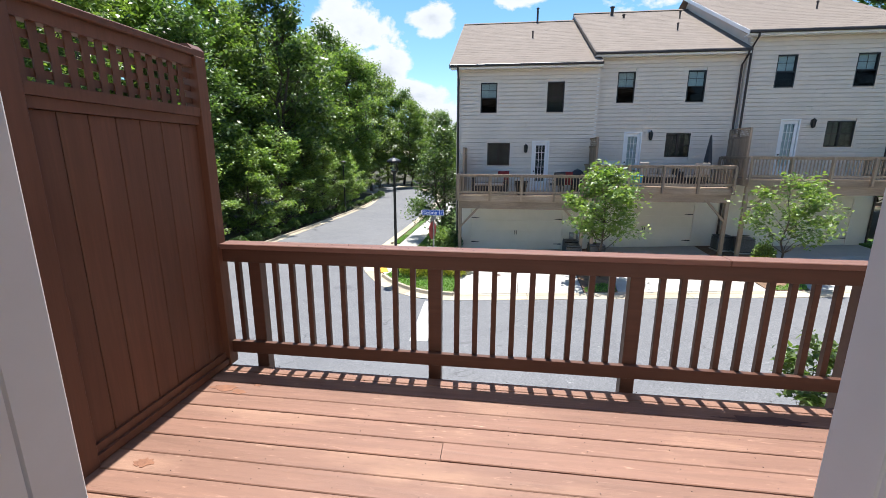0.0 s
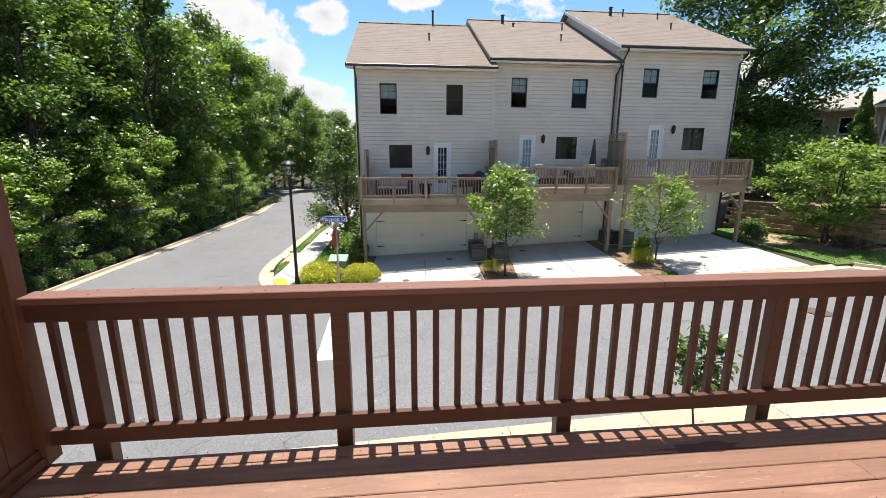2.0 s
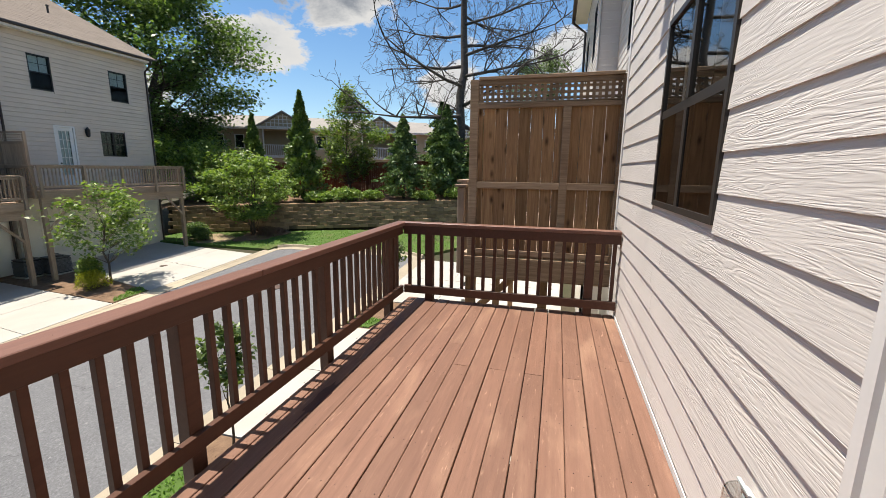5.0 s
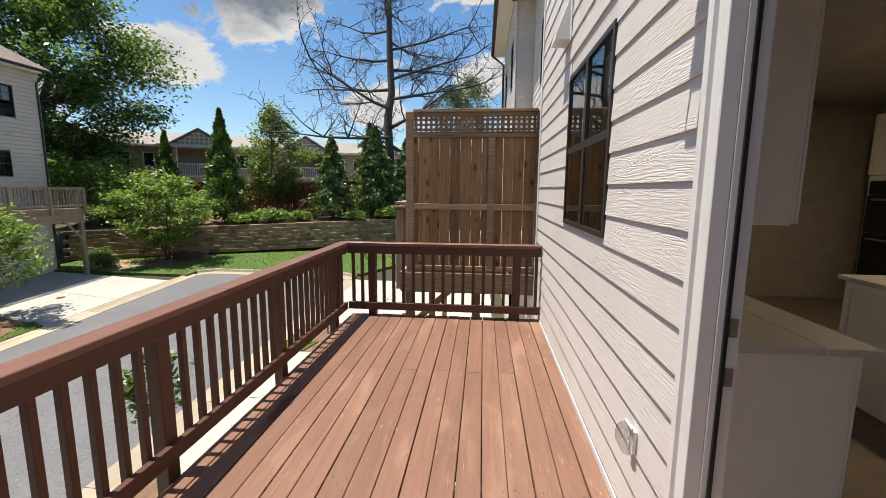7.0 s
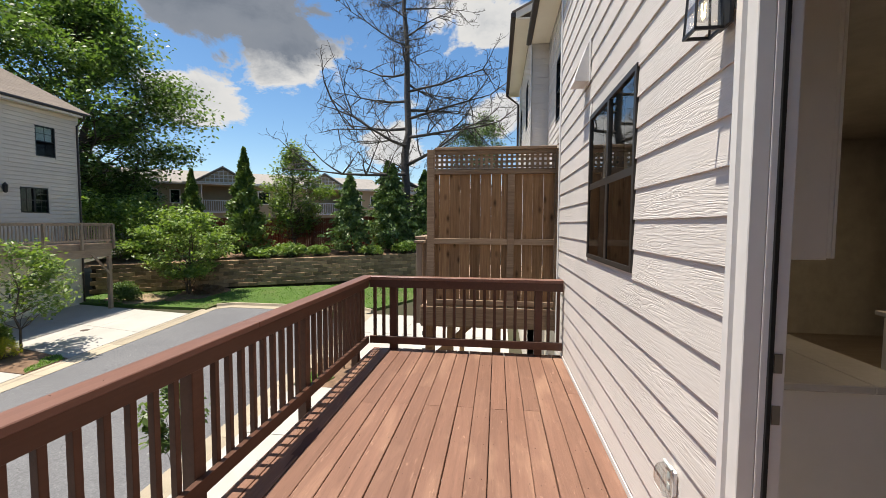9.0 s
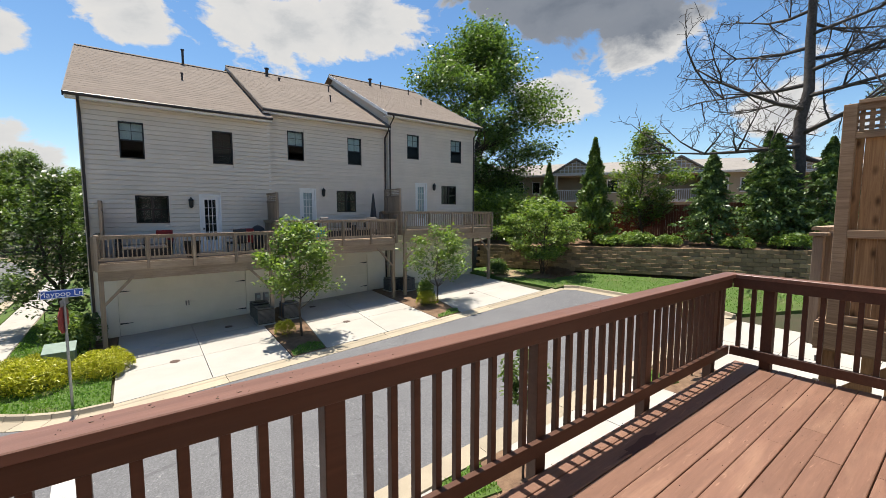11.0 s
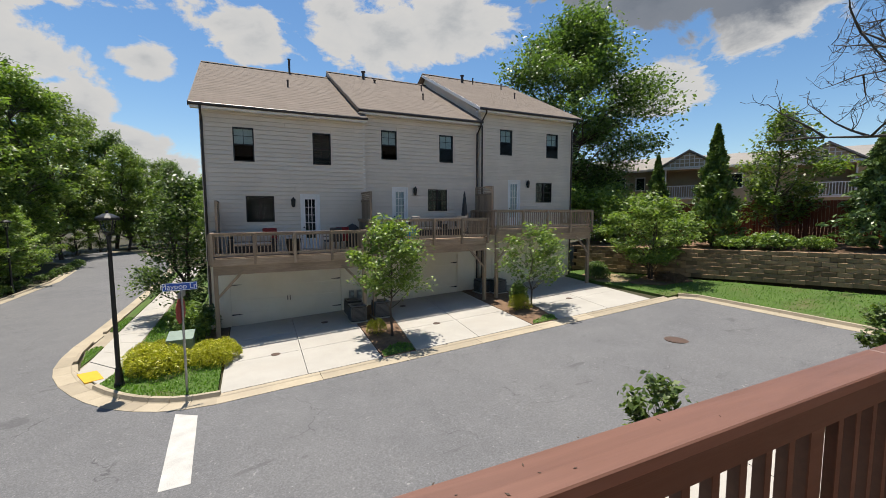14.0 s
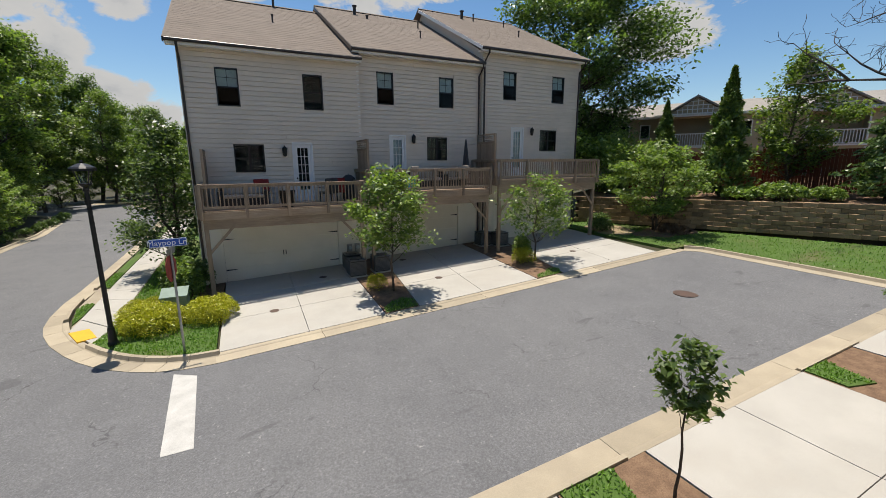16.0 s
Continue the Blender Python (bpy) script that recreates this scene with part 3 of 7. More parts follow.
def build_kerbs():
    far = thing("kerb", "tan concrete kerb and gutter along the far drives", "kerb", kind="structure")
    drives = (("x", -1.4, 3.5), ("x", 4.4, 9.6), ("x", 10.4, 16.4))
    kerb_run([(17.4, far_edge(17.4)), (-1.2, far_edge(-1.2))][::-1], far, dropped=drives)
    kerb_run([(-6.2, 30)] + CORNER, far, stretch=1.3, dropped=(("y", 16.7, 19.3), ("y", 21.5, 23.5)))
    kerb_run([(-18, 74), (-12, 66), (-8.2, 56), (-6.6, 47), (-6.2, 38), (-6.2, 30)], far, stretch=4)
    end = thing("kerb", "tan concrete kerb at the end of the court", "kerb", kind="structure")
    kerb_run([(17.15, far_edge(17.2)), (17.5, far_edge(17.5) - 0.5), (17.5, 7.9), (17.2, 7.4)], end)
    near = thing("kerb", "yellowish concrete kerb before the near drives", "kerb", kind="structure")
    kerb_run([(17.3, 7.5), (-13, 7.5)], near, rise=0.07, back=0.12, dropped=(("x", -13, 3.2), ("x", 5.1, 9.7), ("x", 11.9, 17)))
    left = thing("kerb", "tan concrete kerb along the wooded side", "kerb", kind="structure")
    kerb_run([(-13.9, 4), (-13.9, 20), (-13.6, 28), (-13.4, 36), (-13.4, 44), (-14.6, 52), (-17.5, 60), (-24, 68)], left, stretch=4)


def poly_panels(parent, quad, nu, nv, dz=0.03, gap=0.012, mat=None, thick=0.1, name="concrete_panel"):
    """A drive of cast panels between four corners, with sawn joints."""
    a, b, c, d = [Vector(p) for p in quad]

    def at(u, v):
        return a.lerp(b, u).lerp(d.lerp(c, u), v)
    for i in range(nu):
        for j in range(nv):
            p = [at((i + (k in (1, 2))) / nu, (j + (k in (2, 3))) / nv) for k in range(4)]
            m = sum(p, Vector((0, 0))) / 4
            p = [q + (m - q).normalized() * gap for q in p]
            part(name, slab(bmesh.new(), [tuple(q) for q in p], dz, thick), mat or M_CONCRETE, parent)


def build_paving():
    f = far_edge
    for quad, lab in ((((-1.15, f(-1.2) + 0.62), (3.4, f(3.4) + 0.62), (3.75, 21.55), (-1.05, 21.55)), "pale concrete drive, shaded by the deck above"),
                      (((4.55, f(4.6) + 0.62), (9.35, f(9.4) + 0.62), (9.95, 21.85), (5.6, 21.85)), "pale concrete drive in full sun"),
                      (((10.65, f(10.6) + 0.62), (16.1, f(16.1) + 0.62), (16.9, 21.6), (12.2, 21.6)), "pale concrete drive at the end house")):
        poly_panels(thing("driveway", lab, "driveway", "drives of the far houses", "structure"), quad, 2, 3)
    for quad in (((-3.0, 1.0), (3.1, 1.0), (3.25, 6.92), (-3.0, 6.92)), ((5.05, 1.0), (9.75, 1.0), (9.75, 6.92), (5.05, 6.92)),
                 ((11.9, 1.0), (17.2, 1.0), (17.2, 6.92), (11.9, 6.92)), ((-13.0, 1.0), (-3.2, 1.0), (-3.2, 6.92), (-13.0, 6.92))):
        poly_panels(thing("driveway", "clean pale concrete drive with sawn joints", "driveway", "drives of the near houses", "structure"), quad, 2, 3)
    # beds between the near drives
    for x0, x1 in ((3.27, 5.03), (9.77, 11.88)):
        bm = slab(bmesh.new(), [(x0, 1.0), (x1, 1.0), (x1, 6.92), (x0, 6.92)], 0.02, 0.1)
        solid("mulch_bed", bm, M_MULCH, "brown mulch bed between two drives", "mulch bed", "stuff")
    # beds between the far drives
    for p in ([(3.42, f(3.4) + 0.63), (4.53, f(4.6) + 0.63), (5.58, 21.85), (3.77, 21.55)], [(9.37, f(9.4) + 0.63), (10.63, f(10.6) + 0.63), (12.18, 21.6), (9.97, 21.85)]):
        solid("mulch_bed", slab(bmesh.new(), p, 0.035, 0.1), M_MULCH, "reddish pine-straw bed between two drives", "mulch bed", "stuff")
    solid("mulch_bed", slab(bmesh.new(), [(-1.9, 18.9), (-1.17, 18.9), (-1.07, 21.55), (-1.9, 21.55)], 0.032, 0.1), M_MULCH, "reddish mulch along the house corner", "mulch bed", "stuff")
    # sidewalk with its ramp along the side road
    walk_t = thing("sidewalk", "pale concrete pavement curving to the corner ramp", "sidewalk", kind="structure")
    poly_panels(walk_t, ((-5.2, 19.6), (-4.08, 18.15), (-4.03, 24.0), (-5.2, 24.0)), 1, 4, 0.07)
    poly_panels(walk_t, ((-5.2, 24.0), (-4.03, 24.0), (-3.8, 45.0), (-5.0, 45.0)), 1, 12, 0.07)
    poly_panels(walk_t, ((-5.25, 18.6), (-4.34, 17.1), (-4.08, 18.15), (-5.2, 19.6)), 1, 1, 0.05)
    solid("sidewalk_apron", slab(bmesh.new(), BACK + [(-1.2, 18.0), (-3.6, 30.0)], 0.032, 0.12), M_KERB, "tan concrete apron behind the corner kerb", "sidewalk")
    pad = slab(bmesh.new(), [(-5.2, 18.42), (-4.74, 17.42), (-4.32, 17.55), (-4.72, 18.48)], 0.062, 0.05)
    solid("tactile_pad", pad, M_PAINT_Y, "yellow tactile warning pad on the ramp", "tactile pad", "")
    # lawns
    lawns = ([(-4.05, 18.1)] + BACK[5:] + [(-1.17, 18.9), (-1.9, 18.9), (-1.9, 45), (-3.75, 45), (-3.98, 24), (-4.0, 21.4)],
             [(-5.3, 19.1), (-5.23, 20.0), (-5.23, 21.3), (-5.45, 21.35), (-5.64, 20.9)], [(-5.6, 23.7), (-5.23, 23.45), (-5.05, 45), (-5.5, 45)],
             [(18.12, 7.0), (26.3, 2.0), (26.3, 3.0), (19.2, 22.5), (17.0, 22.5), (16.95, 14.9), (18.12, 14.9)],
             [(3.3, 6.3), (4.1, 6.1), (4.3, 6.9), (3.3, 6.9)], [(9.8, 6.2), (10.4, 6.0), (10.6, 6.9), (9.8, 6.9)],
             [(3.45, f(3.4) + 0.66), (4.5, f(4.6) + 0.66), (4.62, 15.5), (4.3, 15.75), (3.9, 15.6), (3.5, 15.2)], [(9.42, f(9.4) + 0.66), (10.58, f(10.6) + 0.66), (10.85, 15.55), (10.5, 15.7), (10.1, 15.4), (9.6, 15.25)])
    for k, p in enumerate(lawns):
        solid("lawn", slab(bmesh.new(), p, 0.075 if k < 4 else 0.05, 0.14), M_GRASS, "short green lawn, patchy at its edges", "lawn", "stuff")
    litter = [(19.9 + 1.9 * (1 + 0.12 * math.sin(3 * a)) * math.cos(a), 17.4 + 1.1 * (1 + 0.15 * math.sin(5 * a + 1)) * math.sin(a)) for a in (k * math.tau / 28 for k in range(28))]
    solid("leaf_litter", slab(bmesh.new(), litter, 0.115, 0.05), M_MULCH, "brown leaf litter under the lawn tree", "leaf litter", "stuff")
    bare = [(18.2 + 1.0 * (1 + 0.18 * math.sin(4 * a)) * math.cos(a), 19.6 + 1.5 * (1 + 0.12 * math.sin(3 * a + 2)) * math.sin(a)) for a in (k * math.tau / 28 for k in range(28))]
    solid("bare_soil", slab(bmesh.new(), bare, 0.105, 0.05), M_SOIL, "dry tan bare soil in the lawn", "soil", "stuff")
    return lawns


def in_poly(x, y, p):
    c = False
    for (x0, y0), (x1, y1) in zip(p, p[1:] + p[:1]):
        if (y0 > y) != (y1 > y) and x < (x1 - x0) * (y - y0) / (y1 - y0) + x0:
            c = not c
    return c


def build_grass(lawns):
    rng = np.random.default_rng(5)
    pts = []
    for k, p in enumerate(lawns):
        xs, ys = [q[0] for q in p], [min(q[1], 26) for q in p]
        n = int(min((max(xs) - min(xs)) * (max(ys) - min(ys)) * (420 if k != 3 else 170), 16000))
        for x, y in rng.uniform((min(xs), min(ys)), (max(xs), max(ys)), (n, 2)):
            if in_poly(x, y, p):
                pts.append((x, y, ground_z(x, y) + (0.1 if k < 4 else 0.075)))
    d = np.tile(np.array([[0.0, 0.0, 1.0]]), (len(pts), 1))
    me = leaves("grass", rng, pts, 0.075, M_BLADE, up=-0.3, aspect=0.35, droop=d)
    tagged(new("grass", me), "short mown green grass blades", "grass", kind="stuff")


def build_markings():
    solid("stop_line", slab(bmesh.new(), [(-2.07, far_edge(-2) - 0.02), (-1.94, 10.75), (-1.44, 10.72), (-1.57, far_edge(-1.5) - 0.4)], 0.006, 0.004), M_PAINT_W, "worn white stop line on asphalt", "road marking", "")
    for x, y, r in ((12.2, 11.1, 0.36),):
        man = thing("manhole", "rusty round iron manhole cover in asphalt", "manhole", at=(x, y, ground_z(x, y)))
        part("ring", lathe(bmesh.new(), [(r, -0.02), (r, 0.008), (r - 0.04, 0.01)], 28), M_IRON, man)
        part("lid", lathe(bmesh.new(), [(r - 0.05, -0.02), (r - 0.05, 0.012), (r - 0.08, 0.015)], 28), M_IRON, man)
    for x, y in ((0.4, 16.97), (2.5, 19.94), (6.37, 17.16), (6.2, 20.6), (13.3, 17.3)):
        dr = thing("drain_cover", "small round iron drain cover set in concrete", "drain", "drains in the drives", at=(x, y, ground_z(x, y) + 0.03))
        part("lid", lathe(bmesh.new(), [(0.15, -0.02), (0.15, 0.006), (0.12, 0.009)], 20), M_IRON, dr)


build_ground()
build_kerbs()
LAWNS = build_paving()
build_markings()

# ---- town houses opposite ----
def lap_wall(parent, x0, x1, y, z0, z1, mat, holes=(), pitch=0.17, depth=0.15, lap=0.012, name="siding_board", y_in=None, base=None, out=-1, joint=3.6, seed=1):
    """A wall facing -y (out=-1) or +y (out=1): a backing and lapped boards, left open at holes (x0, x1, z0, z1)."""
    rng = random.Random(seed)
    rows, z = [], (base if base is not None else z0)
    while z > z0 + 1e-4:
        z -= pitch
    meshes = {}
    while z < z1 - 1e-4:
        a, b = max(z, z0), min(z + pitch, z1)
        if b - a > 0.01:
            spans = [(x0, x1)]
            for hx0, hx1, hz0, hz1 in holes:
                if hz0 < b - 0.02 and hz1 > a + 0.02:
                    nxt = []
                    for s0, s1 in spans:
                        if hx0 > s0 and hx1 < s1:
                            nxt += [(s0, hx0), (hx1, s1)]
                        elif hx0 <= s0 < hx1 < s1:
                            nxt.append((hx1, s1))
                        elif s0 < hx0 < s1 <= hx1:
                            nxt.append((s0, hx0))
                        elif not (hx0 <= s0 and hx1 >= s1):
                            nxt.append((s0, s1))
                    spans = nxt
            for s0, s1 in spans:
                cuts = [s0]
                c = s0 + rng.uniform(0.6, 1.0) * joint
                while c < s1 - 0.5:
                    cuts.append(c)
                    c += joint
                cuts.append(s1)
                for c0, c1 in zip(cuts, cuts[1:]):
                    rows.append((c0 + 0.0015, c1 - 0.0015, a, b))
        z += pitch
    for c0, c1, a, b in rows:
        key = (round(c1 - c0, 3), round(b - a, 3))
        if key not in meshes:
            bm = bmesh.new()
            w, hh = c1 - c0, b - a
            lip = [(0, 0), (out * lap * 1.25, 0), (out * lap * 0.25, hh + 0.004), (0, hh + 0.004)]
            if lap > 0.02 and hh > 0.1:
                # thick butt above a shaded groove at the head of the course below
                lip = [(0, 0), (out * lap * 1.2, 0), (out * lap * 0.9, hh - 0.032), (out * 0.004, hh - 0.026), (out * 0.004, hh), (0, hh)]
            prism(bm, lip, 0, w, "x")
            meshes[key] = data_of(name, bm, mat)
        part(name, meshes[key], mat, parent, at=(c0, y + 0.001 * out, a))
    # the backing keeps the openings
    xs = sorted({x0, x1, *[v for h in holes for v in h[:2] if x0 < v < x1]})
    zs = sorted({z0, z1, *[v for h in holes for v in h[2:] if z0 < v < z1]})
    bm = bmesh.new()
    for xa, xb in zip(xs, xs[1:]):
        for za, zb in zip(zs, zs[1:]):
            mx, mz = (xa + xb) / 2, (za + zb) / 2
            if not any(h[0] < mx < h[1] and h[2] < mz < h[3] for h in holes):
                box(bm, xa, xb, min(y, y - out * depth), max(y, y - out * depth), za, zb)
    bmesh.ops.remove_doubles(bm, verts=bm.verts[:], dist=1e-4)
    part("wall", bm, mat, parent)


def sash_window(parent, x0, x1, z0, z1, y, wide=False, muntins=True, out=-1, blind=False, depth=0.15, mesh_low=False, flush=False):
    """Black window: frame, two sashes with bars, panes, and a box coloured as unlit room behind."""
    w = thing("window", "", "")
    w.parent = parent
    f = 0.034 if flush else 0.045
    paint = M_BRONZE if flush else M_BLACK
    fy0, fy1 = sorted((y + out * 0.02, y - out * 0.09))
    part("frame", boxed((x0, x0 + f, fy0, fy1, z0, z1), (x1 - f, x1, fy0, fy1, z0, z1), (x0 + f, x1 - f, fy0, fy1, z1 - f, z1), (x0 + f, x1 - f, fy0, fy1, z0, z0 + f)), paint, w)
    zm = (z0 + z1) / 2
    cols = 2 if wide else 1
    sy0, sy1 = sorted((y + out * (0.014 if flush else -0.005), y - out * 0.05))
    bars = [(x0 + f, x1 - f, sy0, sy1, zm - 0.025, zm + 0.025)]
    if wide:
        xm, hm = (x0 + x1) / 2, 0.026 if flush else 0.04
        bars += [(xm - hm, xm + hm, fy0, fy1, z0 + f, zm - 0.025), (xm - hm, xm + hm, fy0, fy1, zm + 0.025, z1 - f)]
    part("sash", boxed(*bars), paint, w)
    if muntins:
        thin = []
        my0, my1 = sorted((y - out * 0.015, y - out * 0.03))
        cx = [x0 + (x1 - x0) * k / (4 if wide else 2) for k in ((1, 3) if wide else (1,))]
        for c in cx:
            for a, b in ((zm + 0.025, z1 - f),) + (() if mesh_low else ((z0 + f, zm - 0.025),)):
                thin.append((c - 0.009, c + 0.009, my0, my1, a, b))
        for q in ((0.75,) if mesh_low else (0.25, 0.75)):
            zz = z0 + (z1 - z0) * q
            thin.append((x0 + f, x1 - f, my0 + 0.002, my1 - 0.002, zz - 0.009, zz + 0.009))
        part("glazing_bar", boxed(*thin), M_BLACK, w)
    py = y + out * (0.006 if flush else -0.035)
    for a, b in ((zm, z1 - f), (z0 + f, zm)):
        pane = bmesh.new()
        pane.faces.new([pane.verts.new(q) for q in ((x0 + f, py, a), (x1 - f, py, a), (x1 - f, py, b), (x0 + f, py, b))])
        g = part("pane", pane, M_GLASS, w)
        g.visible_shadow = False
    if mesh_low:
        ys = y + out * (0.012 if flush else -0.012)
        part("insect_screen", boxed((x0 + f, x1 - f, ys - 0.001, ys + 0.001, z0 + f, zm - 0.02)), M_SCREENMESH, w)
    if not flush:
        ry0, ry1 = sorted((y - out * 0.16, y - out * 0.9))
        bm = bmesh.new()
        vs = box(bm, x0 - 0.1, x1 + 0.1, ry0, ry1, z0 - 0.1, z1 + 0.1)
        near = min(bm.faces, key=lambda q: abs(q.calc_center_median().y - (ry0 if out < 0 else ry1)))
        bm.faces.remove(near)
        part("room", bm, M_ROOM_SHADE, w)
    if blind:
        by = y - out * 0.12
        part("blind", boxed((x0 + f, x1 - f, by - 0.004, by + 0.004, z0 + (z1 - z0) * 0.1, z1 - f)), M_CURTAIN, w)
        my = y + out * 0.004
        g = part("insect_screen", boxed((x0 + f, x1 - f, my - 0.001, my + 0.001, z0 + f, zm - 0.026)), M_SCREENMESH, w)
        g.visible_shadow = False
    return w


def glazed_door(parent, x0, x1, z0, z1, y, out=-1, blind=False):
    d = thing("door", "", "")
    d.parent = parent
    c = 0.07
    a, b = sorted((y + out * 0.03, y - out * 0.12))
    part("casing", boxed((x0, x0 + c, a, b, z0, z1), (x1 - c, x1, a, b, z0, z1), (x0 + c, x1 - c, a, b, z1 - c, z1)), M_TRIM, d)
    lx0, lx1, lz0, lz1 = x0 + c, x1 - c, z0 + 0.02, z1 - c
    ly0, ly1 = sorted((y - out * 0.03, y - out * 0.07))
    gx0, gx1, gz0, gz1 = lx0 + 0.13, lx1 - 0.13, lz0 + 0.45, lz1 - 0.15
    part("leaf", boxed((lx0, gx0, ly0, ly1, lz0, lz1), (gx1, lx1, ly0, ly1, lz0, lz1), (gx0, gx1, ly0, ly1, lz0, gz0), (gx0, gx1, ly0, ly1, gz1, lz1)), M_TRIM, d)
    bars = [(gx0 + (gx1 - gx0) * k / 3 - 0.012, gx0 + (gx1 - gx0) * k / 3 + 0.012, ly0, ly1, gz0, gz1) for k in (1, 2)]
    bars += [(gx0, gx1, ly0 + 0.004, ly1 - 0.004, gz0 + (gz1 - gz0) * k / 5 - 0.012, gz0 + (gz1 - gz0) * k / 5 + 0.012) for k in range(1, 5)]
    part("glazing_bar", boxed(*bars), M_TRIM, d)
    py = (ly0 + ly1) / 2
    pane = bmesh.new()
    pane.faces.new([pane.verts.new(q) for q in ((gx0, py, gz0), (gx1, py, gz0), (gx1, py, gz1), (gx0, py, gz1))])
    g = part("pane", pane, M_GLASS, d)
    g.visible_shadow = False
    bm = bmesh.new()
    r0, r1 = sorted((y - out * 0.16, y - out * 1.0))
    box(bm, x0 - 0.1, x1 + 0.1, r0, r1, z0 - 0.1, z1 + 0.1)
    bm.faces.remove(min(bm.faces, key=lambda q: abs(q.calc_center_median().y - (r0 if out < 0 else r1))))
    part("room", bm, M_ROOM_SHADE, d)
    if blind:
        by = y - out * 0.1
        part("blind", boxed((gx0, gx1, by - 0.004, by + 0.004, gz0, gz1)), M_CURTAIN, d)
    kn = bmesh.new()
    ky = y + out * 0.0
    bmesh.ops.create_uvsphere(kn, u_segments=10, v_segments=8, radius=0.035, matrix=Matrix.Translation((lx0 + 0.06, ky, z0 + 0.95)))
    part("knob", kn, M_BLACK, d, "black door knob", True)
    return d


def garage_door(parent, x0, x1, z0, z1, y):
    d = thing("garage_door", "", "")
    d.parent = parent
    c = 0.12
    part("casing", boxed((x0 - c, x0, y - 0.03, y + 0.12, z0, z1 + c), (x1, x1 + c, y - 0.03, y + 0.12, z0, z1 + c), (x0, x1, y - 0.03, y + 0.12, z1, z1 + c)), M_CREAM, d)
    n = 4
    for k in range(n):
        a, b = z0 + (z1 - z0) * k / n, z0 + (z1 - z0) * (k + 1) / n
        part("door_panel", boxed((x0 + 0.006, x1 - 0.006, y + 0.03, y + 0.08, a + 0.001, b - 0.001), bevel=0.002), M_CREAM, d)
    for xx, s in ((x0 + 0.02, 1), (x1 - 0.02, -1)):
        for zz in (z0 + (z1 - z0) * 0.22, z0 + (z1 - z0) * 0.8):
            bm = bmesh.new()
            prism(bm, [(xx, zz - 0.03), (xx + s * 0.34, zz - 0.012), (xx + s * 0.42, zz), (xx + s * 0.34, zz + 0.012), (xx, zz + 0.03)], y + 0.012, y + 0.028, "y")
            part("strap_hinge", bm, M_BLACK, d, "black strap hinge")
    xm, zm = (x0 + x1) / 2, z0 + (z1 - z0) * 0.47
    for s in (-0.05, 0.05):
        part("pull_handle", boxed((xm + s - 0.015, xm + s + 0.015, y - 0.01, y + 0.03, zm - 0.1, zm + 0.1), bevel=0.006), M_BLACK, d, "black pull handle")
    return d


def wall_lantern(parent, x, y, z, out=-1, name="wall_lantern"):
    w = thing(name, "", "")
    w.parent = parent
    part("back_plate", boxed((x - 0.06, x + 0.06, *sorted((y + out * 0.012, y + out * 0.035)), z - 0.12, z + 0.12), bevel=0.006), M_BLACK, w)
    bm = lathe(bmesh.new(), [(0.03, -0.2), (0.075, -0.16), (0.095, 0.1), (0.11, 0.12), (0.03, 0.2), (0.015, 0.24)], 8, (x, y + out * 0.13, z))
    part("cage", bm, M_BLACK, w)
    part("arm", boxed((x - 0.012, x + 0.012, *sorted((y + out * 0.03, y + out * 0.13)), z + 0.14, z + 0.165)), M_BLACK, w)
    return w


def gable_roof(parent, x0, x1, y0, z0, slope, run, back):
    """Shingled slope facing -y, up to the ridge and down behind, built of courses."""
    n = 26
    length = run / n
    for k in range(n):
        ya, yb = y0 + k * length, y0 + (k + 1) * length + 0.03
        za, zb = z0 + (ya - y0) * slope, z0 + (yb - y0) * slope
        bm = bmesh.new()
        prism(bm, [(ya, za - 0.05), (yb, zb - 0.05), (yb, zb), (ya, za + 0.004)], x0, x1, "x")
        part("shingle_course", bm, M_ROOF, parent)
    yr, zr = y0 + run, z0 + run * slope
    bm = bmesh.new()
    prism(bm, [(yr, zr - 0.06), (yr, zr + 0.03), (yr + back, zr + 0.03 - back * slope), (yr + back, zr - 0.06 - back * slope)], x0, x1, "x")
    part("back_slope", bm, M_ROOF, parent)
    part("ridge_cap", prism(bmesh.new(), [(yr - 0.16, zr - 0.03), (yr, zr + 0.06), (yr + 0.16, zr - 0.03)], x0, x1, "x"), M_ROOF, parent)
    return yr, zr


